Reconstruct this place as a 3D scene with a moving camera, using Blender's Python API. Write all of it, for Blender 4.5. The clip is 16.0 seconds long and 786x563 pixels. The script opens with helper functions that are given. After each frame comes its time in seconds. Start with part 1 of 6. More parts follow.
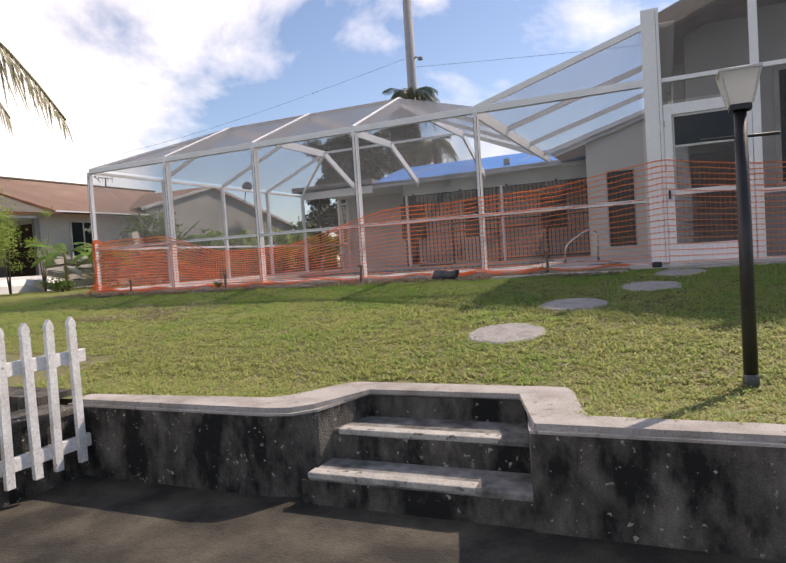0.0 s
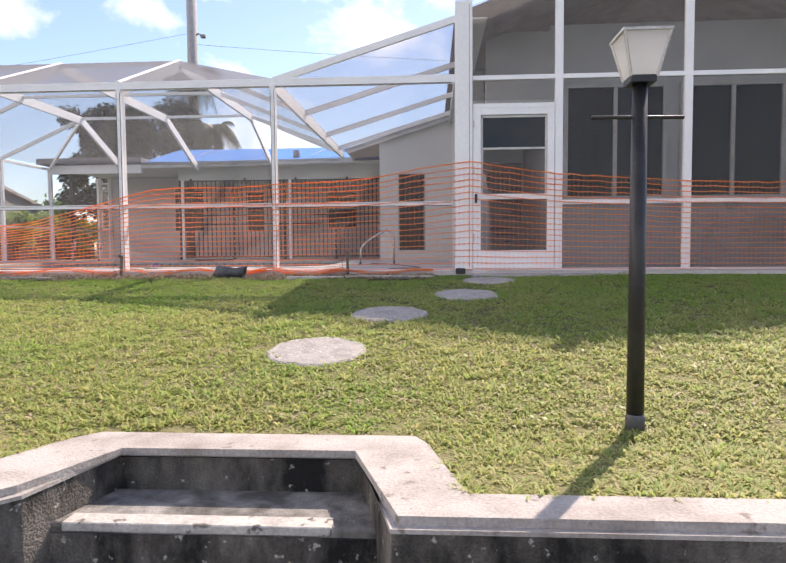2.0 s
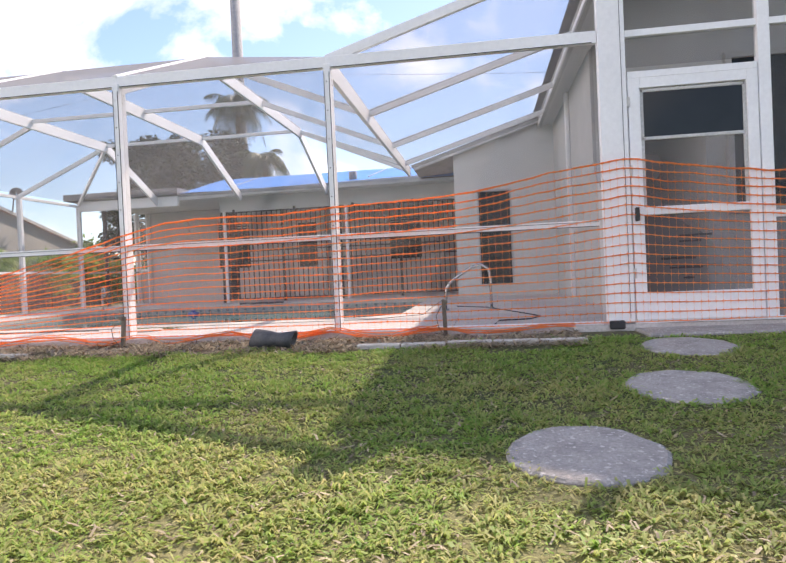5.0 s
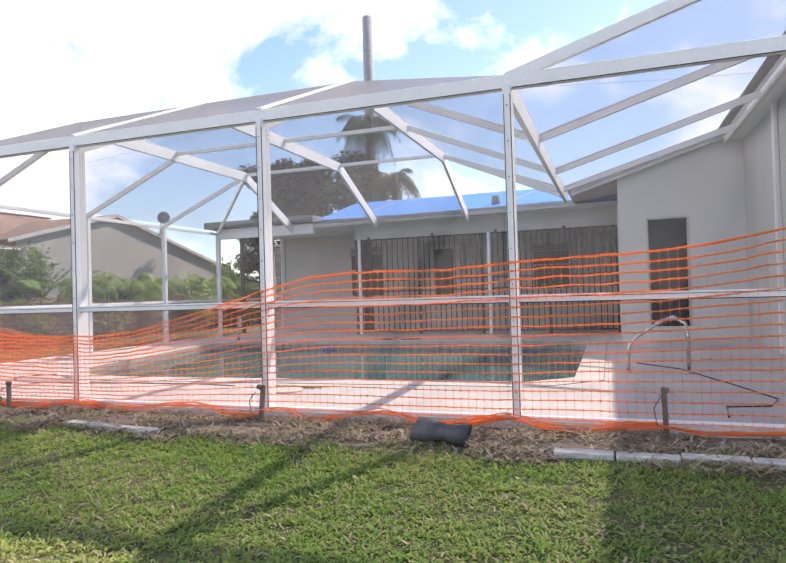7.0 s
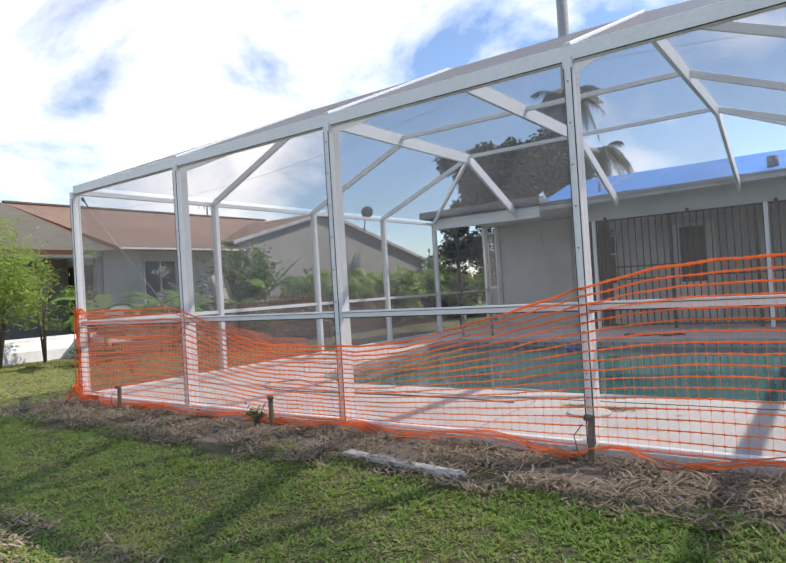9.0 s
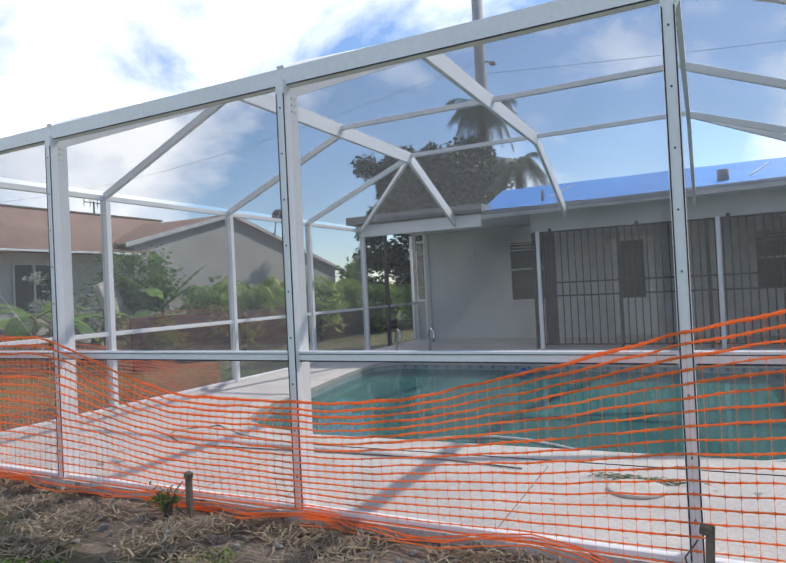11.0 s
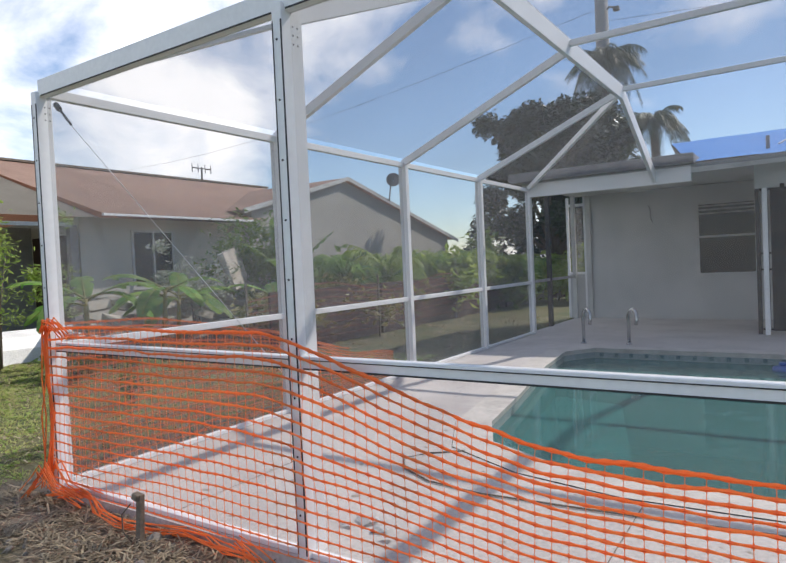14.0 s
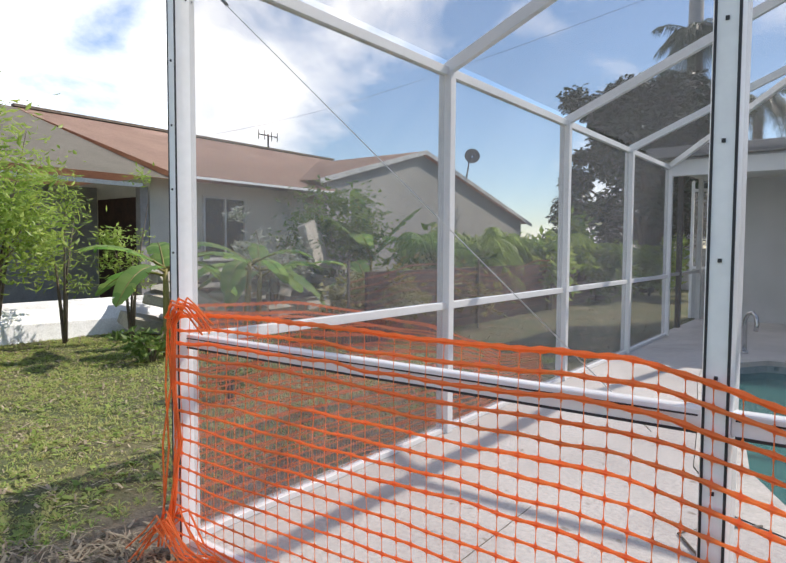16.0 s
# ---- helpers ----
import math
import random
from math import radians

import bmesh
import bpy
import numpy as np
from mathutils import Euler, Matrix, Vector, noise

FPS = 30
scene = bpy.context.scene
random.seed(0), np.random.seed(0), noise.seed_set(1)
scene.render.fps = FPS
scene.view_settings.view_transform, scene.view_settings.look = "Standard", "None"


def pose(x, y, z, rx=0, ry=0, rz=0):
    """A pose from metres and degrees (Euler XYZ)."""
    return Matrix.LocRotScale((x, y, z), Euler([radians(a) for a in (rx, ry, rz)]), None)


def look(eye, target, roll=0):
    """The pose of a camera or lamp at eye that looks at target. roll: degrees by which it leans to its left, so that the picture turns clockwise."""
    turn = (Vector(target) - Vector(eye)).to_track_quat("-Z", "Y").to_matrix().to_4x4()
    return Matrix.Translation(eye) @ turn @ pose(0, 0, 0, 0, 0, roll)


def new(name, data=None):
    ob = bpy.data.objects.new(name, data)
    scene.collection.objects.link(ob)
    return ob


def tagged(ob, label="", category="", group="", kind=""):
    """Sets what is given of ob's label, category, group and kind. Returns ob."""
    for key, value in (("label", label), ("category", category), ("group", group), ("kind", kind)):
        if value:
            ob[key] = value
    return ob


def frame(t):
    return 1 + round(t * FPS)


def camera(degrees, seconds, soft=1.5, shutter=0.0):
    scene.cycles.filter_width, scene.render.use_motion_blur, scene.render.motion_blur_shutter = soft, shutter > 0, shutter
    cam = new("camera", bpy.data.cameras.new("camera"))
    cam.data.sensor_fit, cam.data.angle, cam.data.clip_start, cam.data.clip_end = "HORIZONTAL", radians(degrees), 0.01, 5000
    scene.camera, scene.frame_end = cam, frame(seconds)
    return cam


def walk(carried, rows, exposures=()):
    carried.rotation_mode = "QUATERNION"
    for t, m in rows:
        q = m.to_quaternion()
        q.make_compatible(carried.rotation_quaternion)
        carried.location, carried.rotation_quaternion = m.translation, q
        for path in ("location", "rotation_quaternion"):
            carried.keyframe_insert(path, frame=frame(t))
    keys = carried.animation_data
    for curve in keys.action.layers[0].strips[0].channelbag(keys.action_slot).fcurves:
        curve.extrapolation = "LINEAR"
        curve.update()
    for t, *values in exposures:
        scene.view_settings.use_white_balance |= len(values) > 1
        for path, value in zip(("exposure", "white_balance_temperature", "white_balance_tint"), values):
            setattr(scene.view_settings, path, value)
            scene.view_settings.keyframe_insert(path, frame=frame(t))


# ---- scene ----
cam = camera(64.4, 16.0)
PATH = [
    (0, (11.1, -9.633, 0.355), (10.291, -7.805, 0.274), -3.7),
    (0.5, (11.001, -9.316, 0.362), (10.408, -7.409, 0.25), -3.6),
    (1, (10.847, -9.045, 0.354), (10.44, -7.09, 0.228), -3.0),
    (1.5, (10.661, -8.823, 0.359), (10.443, -6.839, 0.23), -1.8),
    (2, (10.561, -8.471, 0.327), (10.439, -6.478, 0.216), -0.4),
    (2.5, (10.416, -8.144, 0.307), (10.111, -6.174, 0.152), 1.1),
    (3, (10.297, -7.847, 0.306), (9.88, -5.897, 0.156), -0.6),
    (3.5, (10.227, -7.374, 0.337), (9.953, -5.397, 0.214), -2.1),
    (3.7, (10.199, -7.15, 0.344), (9.973, -5.166, 0.226), -2.6),
    (5.8, (9.614, -5.227, 0.715), (9.301, -3.252, 0.743), -2.5),
    (6, (9.6, -5.142, 0.761), (9.298, -3.165, 0.793), -2.7),
    (6.5, (9.467, -4.965, 0.915), (9.108, -2.997, 0.942), -2.5),
    (7, (9.119, -4.764, 0.985), (8.463, -2.875, 1.018), -1.7),
    (7.5, (8.805, -4.509, 1.006), (7.84, -2.758, 1.035), -2.0),
    (8, (8.47, -4.354, 1.049), (7.317, -2.72, 1.081), -2.2),
    (8.2, (8.304, -4.3, 1.057), (7.105, -2.699, 1.098), -2.5),
    (10.3, (6.765, -3.368, 1.209), (5.74, -1.651, 1.189), -4.6),
    (10.5, (6.65, -3.253, 1.231), (5.657, -1.517, 1.225), -4.0),
    (11, (6.378, -3.042, 1.265), (5.485, -1.253, 1.292), -2.8),
    (11.5, (6.116, -2.914, 1.292), (5.315, -1.082, 1.344), -1.9),
    (12, (5.804, -2.648, 1.284), (4.966, -0.833, 1.347), -2.5),
    (12.5, (5.327, -2.531, 1.303), (4.363, -0.779, 1.35), -2.9),
    (13, (4.831, -2.373, 1.329), (3.733, -0.701, 1.327), -3.7),
    (13.5, (4.441, -2.225, 1.329), (3.299, -0.584, 1.293), -3.7),
    (14, (4.042, -2.149, 1.332), (2.939, -0.481, 1.278), -2.6),
    (14.5, (3.693, -2.033, 1.318), (2.62, -0.347, 1.249), -1.6),
    (15, (3.278, -1.871, 1.322), (2.206, -0.184, 1.235), -0.8),
    (15.5, (2.795, -1.747, 1.303), (1.687, -0.085, 1.205), 0.2),
    (16, (2.347, -1.63, 1.309), (1.149, -0.032, 1.202), 0.3),
]
walk(cam, [(t, look(eye, target, roll)) for t, eye, target, roll in PATH], [(0.0, 0.08, 7500, 20), (1.0, 0.44, 7500, 21), (2.0, 0.78, 7450, 22), (3.5, 0.9, 7450, 21), (6.5, 0.9, 7150, 20), (8.0, 0.47, 6900, 15), (10.5, 0.23, 6450, 11), (12.5, 0.2, 6300, 10), (14.0, 0.22, 6600, 12), (15.0, 0.29, 6700, 12), (16.0, 0.4, 6750, 12)])

# ---- world and sun ----
SUN = Vector((0.505, 0.86, 1.0)).normalized()
world = bpy.data.worlds.new("sky")
scene.world = world
world.use_nodes = True
wn, wl = world.node_tree.nodes, world.node_tree.links
wn.clear()
w_out = wn.new("ShaderNodeOutputWorld")
w_bg = wn.new("ShaderNodeBackground")
w_bg.inputs["Strength"].default_value = 0.15
w_sky = wn.new("ShaderNodeTexSky")
w_sky.sky_type = "NISHITA"
w_sky.sun_disc = False
w_sky.sun_elevation = math.asin(SUN.z)
w_sky.sun_rotation = math.atan2(SUN.x, SUN.y)
w_sky.air_density, w_sky.dust_density, w_sky.ozone_density = 1.0, 0.3, 4.0
w_tc = wn.new("ShaderNodeTexCoord")
w_map = wn.new("ShaderNodeMapping")
w_map.inputs["Scale"].default_value = (1.9, 1.9, 2.7)
w_map.inputs["Location"].default_value = (4.6, 0.1, 0.2)
w_noise = wn.new("ShaderNodeTexNoise")
w_noise.inputs["Scale"].default_value = 1.55
w_noise.inputs["Detail"].default_value = 9.0
w_noise.inputs["Roughness"].default_value = 0.56
w_noise.inputs["Distortion"].default_value = 0.25
w_ramp = wn.new("ShaderNodeValToRGB")
w_ramp.color_ramp.elements[0].position = 0.46
w_ramp.color_ramp.elements[1].position = 0.66
w_cloud = wn.new("ShaderNodeMixRGB")
w_cloud.inputs[2].default_value = (9.6, 9.7, 9.95, 1)
wl.new(w_tc.outputs["Generated"], w_map.inputs["Vector"])
wl.new(w_map.outputs["Vector"], w_noise.inputs["Vector"])
# more cloud towards the west, clear blue over the house
w_dir = wn.new("ShaderNodeSeparateXYZ")
wl.new(w_tc.outputs["Generated"], w_dir.inputs[0])
w_west = wn.new("ShaderNodeMapRange")
w_west.interpolation_type = "SMOOTHSTEP"
w_west.inputs["From Min"].default_value, w_west.inputs["From Max"].default_value = -0.82, -0.5
w_west.inputs["To Min"].default_value, w_west.inputs["To Max"].default_value = 0.17, -0.05
wl.new(w_dir.outputs["X"], w_west.inputs["Value"])
w_sum = wn.new("ShaderNodeMath")
w_sum.operation = "ADD"
wl.new(w_noise.outputs["Fac"], w_sum.inputs[0])
wl.new(w_west.outputs["Result"], w_sum.inputs[1])
wl.new(w_sum.outputs["Value"], w_ramp.inputs["Fac"])
wl.new(w_ramp.outputs["Color"], w_cloud.inputs[0])
wl.new(w_sky.outputs["Color"], w_cloud.inputs[1])
wl.new(w_cloud.outputs["Color"], w_bg.inputs["Color"])
wl.new(w_bg.outputs["Background"], w_out.inputs["Surface"])

sun_data = bpy.data.lights.new("sun", "SUN")
sun_data.energy, sun_data.angle, sun_data.color = 4.1, radians(0.6), (1.0, 0.95, 0.87)
sun = new("sun", sun_data)
sun.matrix_world = look(SUN * 60, (0, 0, 0))

# ---- materials ----


def material(name, color, rough=0.6, metal=0.0, dark=None, scale=6.0, mix=0.5, grain=60.0, bump=0.15, spec=0.5, spots=None, flat=1.0, edge=0.72, grit=0.5):
    """A surface with large stains between color and dark, fine grain and relief."""
    m = bpy.data.materials.new(name)
    m.use_nodes = True
    n, l = m.node_tree.nodes, m.node_tree.links
    b = n["Principled BSDF"]
    b.inputs["Roughness"].default_value, b.inputs["Metallic"].default_value = rough, metal
    b.inputs["Specular IOR Level"].default_value = spec
    dark = dark or tuple(c * 0.8 for c in color)
    tc = n.new("ShaderNodeTexCoord")
    geo = n.new("ShaderNodeNewGeometry")
    a = n.new("ShaderNodeTexNoise")
    a.inputs["Scale"].default_value, a.inputs["Detail"].default_value, a.inputs["Roughness"].default_value = scale, 6, 0.62
    g = n.new("ShaderNodeTexNoise")
    g.inputs["Scale"].default_value, g.inputs["Detail"].default_value = grain, 3
    st = n.new("ShaderNodeVectorMath")
    st.operation = "MULTIPLY"
    st.inputs[1].default_value = (1, 1, flat)
    l.new(geo.outputs["Position"], st.inputs[0])
    l.new(st.outputs["Vector"], a.inputs["Vector"])
    l.new(geo.outputs["Position"], g.inputs["Vector"])
    r = n.new("ShaderNodeMapRange")
    r.inputs["From Min"].default_value, r.inputs["From Max"].default_value = 0.62 - mix * 0.4, edge
    l.new(a.outputs["Fac"], r.inputs["Value"])
    c = n.new("ShaderNodeMixRGB")
    c.inputs[1].default_value, c.inputs[2].default_value = (*color, 1), (*dark, 1)
    l.new(r.outputs["Result"], c.inputs[0])
    v = n.new("ShaderNodeMixRGB")
    v.blend_type = "MULTIPLY"
    v.inputs[0].default_value = grit
    gr = n.new("ShaderNodeMapRange")
    gr.inputs["From Min"].default_value, gr.inputs["From Max"].default_value = 0.3, 0.7
    gr.inputs["To Min"].default_value, gr.inputs["To Max"].default_value = 0.6, 1.2
    l.new(g.outputs["Fac"], gr.inputs["Value"])
    l.new(c.outputs["Color"], v.inputs[1])
    l.new(gr.outputs["Result"], v.inputs[2])
    last = v
    if spots:
        s = n.new("ShaderNodeTexNoise")
        s.inputs["Scale"].default_value, s.inputs["Detail"].default_value = spots[1], 4
        l.new(geo.outputs["Position"], s.inputs["Vector"])
        sr = n.new("ShaderNodeMapRange")
        sr.inputs["From Min"].default_value, sr.inputs["From Max"].default_value = spots[2], spots[2] + 0.06
        l.new(s.outputs["Fac"], sr.inputs["Value"])
        last = n.new("ShaderNodeMixRGB")
        last.inputs[2].default_value = (*spots[0], 1)
        l.new(sr.outputs["Result"], last.inputs[0])
        l.new(v.outputs["Color"], last.inputs[1])
    l.new(last.outputs["Color"], b.inputs["Base Color"])
    if bump:
        bp = n.new("ShaderNodeBump")
        bp.inputs["Strength"].default_value, bp.inputs["Distance"].default_value = bump, 0.02
        l.new(g.outputs["Fac"], bp.inputs["Height"])
        l.new(bp.outputs["Normal"], b.inputs["Normal"])
    return m


def leafy(name, a, b, trans=0.35, rough=0.45):
    """Leaves: two greens picked leaf by leaf, with light through them."""
    m = bpy.data.materials.new(name)
    m.use_nodes = True
    n, l = m.node_tree.nodes, m.node_tree.links
    p = n["Principled BSDF"]
    p.inputs["Roughness"].default_value = rough
    geo = n.new("ShaderNodeNewGeometry")
    c = n.new("ShaderNodeMixRGB")
    c.inputs[1].default_value, c.inputs[2].default_value = (*a, 1), (*b, 1)
    l.new(geo.outputs["Random Per Island"], c.inputs[0])
    l.new(c.outputs["Color"], p.inputs["Base Color"])
    t = n.new("ShaderNodeBsdfTranslucent")
    l.new(c.outputs["Color"], t.inputs["Color"])
    x = n.new("ShaderNodeMixShader")
    x.inputs[0].default_value = trans
    l.new(p.outputs["BSDF"], x.inputs[1])
    l.new(t.outputs["BSDF"], x.inputs[2])
    l.new(x.outputs["Shader"], n["Material Output"].inputs["Surface"])
    return m


def screen_cloth(name, density, color, graze, sheen=0.42):
    """Insect screen: open weave, with a sheen on the threads at grazing angles."""
    m = bpy.data.materials.new(name)
    m.use_nodes = True
    n, l = m.node_tree.nodes, m.node_tree.links
    n.remove(n["Principled BSDF"])
    t = n.new("ShaderNodeBsdfTransparent")
    d = n.new("ShaderNodeBsdfDiffuse")
    d.inputs["Color"].default_value = (*color, 1)
    geo = n.new("ShaderNodeNewGeometry")
    no = n.new("ShaderNodeTexNoise")
    no.inputs["Scale"].default_value = 0.8
    l.new(geo.outputs["Position"], no.inputs["Vector"])
    mr = n.new("ShaderNodeMapRange")
    mr.inputs["To Min"].default_value, mr.inputs["To Max"].default_value = density * 0.7, density * 1.3
    l.new(no.outputs["Fac"], mr.inputs["Value"])
    tl = n.new("ShaderNodeBsdfTranslucent")
    tl.inputs["Color"].default_value = (0.34, 0.34, 0.34, 1)
    dt = n.new("ShaderNodeMixShader")
    dt.inputs[0].default_value = 0.5
    l.new(d.outputs["BSDF"], dt.inputs[1])
    l.new(tl.outputs["BSDF"], dt.inputs[2])
    a = n.new("ShaderNodeMixShader")
    l.new(mr.outputs["Result"], a.inputs[0])
    l.new(t.outputs["BSDF"], a.inputs[1])
    l.new(dt.outputs["Shader"], a.inputs[2])
    g = n.new("ShaderNodeBsdfGlossy")
    g.inputs["Roughness"].default_value = 0.75
    g.inputs["Color"].default_value = (sheen, sheen * 1.01, sheen * 1.05, 1)
    lw = n.new("ShaderNodeLayerWeight")
    lw.inputs["Blend"].default_value = graze
    b = n.new("ShaderNodeMixShader")
    l.new(lw.outputs["Facing"], b.inputs[0])
    l.new(a.outputs["Shader"], b.inputs[1])
    l.new(g.outputs["BSDF"], b.inputs[2])
    l.new(b.outputs["Shader"], n["Material Output"].inputs["Surface"])
    return m


def pool_water():
    m = bpy.data.materials.new("pool_water")
    m.use_nodes = True
    n, l = m.node_tree.nodes, m.node_tree.links
    n.remove(n["Principled BSDF"])
    t = n.new("ShaderNodeBsdfTransparent")
    t.inputs["Color"].default_value = (0.14, 0.5, 0.5, 1)
    d = n.new("ShaderNodeBsdfDiffuse")
    d.inputs["Color"].default_value = (0.075, 0.285, 0.28, 1)
    a = n.new("ShaderNodeMixShader")
    a.inputs[0].default_value = 0.45
    l.new(t.outputs["BSDF"], a.inputs[1])
    l.new(d.outputs["BSDF"], a.inputs[2])
    g = n.new("ShaderNodeBsdfGlossy")
    g.inputs["Roughness"].default_value = 0.03
    f = n.new("ShaderNodeFresnel")
    f.inputs["IOR"].default_value = 1.2
    geo = n.new("ShaderNodeNewGeometry")
    no = n.new("ShaderNodeTexNoise")
    no.inputs["Scale"].default_value = 3.0
    l.new(geo.outputs["Position"], no.inputs["Vector"])
    bp = n.new("ShaderNodeBump")
    bp.inputs["Strength"].default_value, bp.inputs["Distance"].default_value = 0.08, 0.05
    l.new(no.outputs["Fac"], bp.inputs["Height"])
    l.new(bp.outputs["Normal"], g.inputs["Normal"])
    b = n.new("ShaderNodeMixShader")
    l.new(f.outputs["Fac"], b.inputs[0])
    l.new(a.outputs["Shader"], b.inputs[1])
    l.new(g.outputs["BSDF"], b.inputs[2])
    l.new(b.outputs["Shader"], n["Material Output"].inputs["Surface"])
    return m


def window_glass(name, color):
    m = material(name, color, rough=0.06, scale=1.5, grain=3.0, bump=0.0, spec=0.22)
    return m


M_WHITE = material("white_aluminium", (0.86, 0.865, 0.87), rough=0.42, dark=(0.8, 0.805, 0.81), scale=1.5, grain=30, bump=0.0, grit=0.1)
M_SEAM = material("black_spline", (0.03, 0.03, 0.035), rough=0.6, bump=0.0)
M_SCREEN = screen_cloth("screen_cloth", 0.21, (0.13, 0.135, 0.145), 0.07)
M_ROOFSCREEN = screen_cloth("roof_screen_cloth", 0.21, (0.1, 0.105, 0.115), 0.1, 0.24)
# Slope copy of the cloth, greyed for its obliquely lit outer face.
M_SLOPESCREEN = screen_cloth("slope_lit_screen_cloth", 0.36, (0.2, 0.195, 0.19), 0.22, 0.27)
# Porch cloth is denser to put the interior's shade in front of it.
M_DENSESCREEN = screen_cloth("porch_screen_cloth", 0.36, (0.11, 0.115, 0.12), 0.1)
# Lower cloth is darker still, standing in for the dim porch behind.
M_KICKSCREEN = screen_cloth("lower_screen_cloth", 0.55, (0.12, 0.1, 0.1), 0.1)
M_DOORSCREEN = screen_cloth("door_screen_cloth", 0.55, (0.2, 0.195, 0.19), 0.1)
M_DECK = material("deck_concrete", (0.62, 0.58, 0.55), rough=0.85, dark=(0.47, 0.43, 0.41), scale=1.1, grain=45, bump=0.12, spots=((0.3, 0.26, 0.22), 9.0, 0.66))
M_COPING = material("coping", (0.66, 0.62, 0.57), rough=0.8, dark=(0.5, 0.46, 0.42), scale=4)
M_TILE = material("waterline_tile", (0.3, 0.36, 0.36), rough=0.25, dark=(0.2, 0.27, 0.28), scale=12)
M_TILEDARK = material("blue_tile", (0.12, 0.19, 0.21), rough=0.25)
M_PLASTER = material("pool_plaster", (0.42, 0.6, 0.58), rough=0.7, dark=(0.28, 0.44, 0.42), scale=1.2)
M_WATER = pool_water()
# One stucco in two tones: the first is darkened for patio and porch shade.
M_STUCCO_SHADED = material("stucco", (0.6, 0.605, 0.595), rough=0.9, dark=(0.5, 0.505, 0.495), scale=0.9, grain=110, bump=0.25)
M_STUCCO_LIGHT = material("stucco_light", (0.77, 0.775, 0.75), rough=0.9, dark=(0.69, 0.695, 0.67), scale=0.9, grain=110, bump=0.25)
M_FASCIA = material("fascia_paint", (0.6, 0.6, 0.58), rough=0.6, dark=(0.46, 0.45, 0.43), scale=3)
M_SHINGLE = material("grey_roofing", (0.3, 0.29, 0.28), rough=0.9, dark=(0.2, 0.19, 0.19), scale=4)
M_TARP = material("blue_tarp", (0.035, 0.27, 0.74), rough=0.5, dark=(0.025, 0.2, 0.62), scale=0.8, grain=9, bump=0.2, grit=0.25)
M_IRON = material("black_iron", (0.02, 0.02, 0.022), rough=0.5, dark=(0.05, 0.035, 0.03), scale=8)
M_GLASS = window_glass("dark_glass", (0.03, 0.034, 0.036))
M_BLIND = material("blind", (0.5, 0.49, 0.46), rough=0.7)
M_CONCRETE = material("mossy_concrete", (0.23, 0.21, 0.18), rough=0.95, dark=(0.012, 0.012, 0.011), scale=5.0, mix=0.85, edge=0.6, flat=0.5, grain=90, bump=0.8, spots=((0.4, 0.38, 0.34), 26.0, 0.655))
M_CAP = material("cap_concrete", (0.45, 0.42, 0.39), rough=0.9, dark=(0.25, 0.22, 0.19), scale=3, grain=80, bump=0.35, spots=((0.22, 0.19, 0.16), 14.0, 0.64))
M_TREAD = material("tread_concrete", (0.36, 0.345, 0.32), rough=0.95, dark=(0.1, 0.095, 0.085), scale=5, mix=0.6, edge=0.62, grain=80, bump=0.5)
M_TREADSTRIP = material("worn_white_strip", (0.5, 0.48, 0.44), rough=0.9, dark=(0.3, 0.285, 0.26), scale=7, grain=60, bump=0.3, spots=((0.12, 0.115, 0.1), 16.0, 0.62))
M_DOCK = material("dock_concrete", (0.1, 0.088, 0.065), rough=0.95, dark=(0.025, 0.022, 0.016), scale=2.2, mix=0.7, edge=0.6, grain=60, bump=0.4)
M_STONE = material("stepping_concrete", (0.37, 0.35, 0.33), rough=0.95, dark=(0.25, 0.235, 0.22), scale=8, grain=70, bump=0.5, spots=((0.52, 0.5, 0.47), 40.0, 0.6))
M_BLACK = material("black_paint", (0.012, 0.012, 0.014), rough=0.45, dark=(0.03, 0.03, 0.032), scale=6)
M_LAMPGLASS = leafy("frosted_glass", (0.93, 0.93, 0.92), (0.88, 0.88, 0.87), 0.6, 0.12)
M_ORANGE = leafy("orange_plastic", (1.0, 0.43, 0.16), (1.0, 0.37, 0.125), 0.66, 0.4)
M_OLDNET = material("faded_red_plastic", (0.25, 0.06, 0.03), rough=0.6, bump=0.0)
M_PIPE = material("dark_plastic_pipe", (0.05, 0.054, 0.064), rough=0.55, dark=(0.11, 0.11, 0.115), scale=7)
M_STAKE = material("weathered_wood", (0.2, 0.16, 0.12), rough=0.9, dark=(0.09, 0.075, 0.06), scale=14)
M_PLANK = material("pale_board", (0.6, 0.58, 0.54), rough=0.8, dark=(0.42, 0.39, 0.35), scale=6)
M_FENCE = material("white_paint", (0.8, 0.8, 0.79), rough=0.5, dark=(0.6, 0.59, 0.56), scale=5, spots=((0.35, 0.33, 0.3), 25.0, 0.68))
M_STEEL = material("chrome_steel", (0.6, 0.6, 0.6), rough=0.2, metal=1.0)
M_NWALL = material("neighbour_stucco", (0.6, 0.58, 0.5), rough=0.9, dark=(0.5, 0.48, 0.42), scale=0.8)
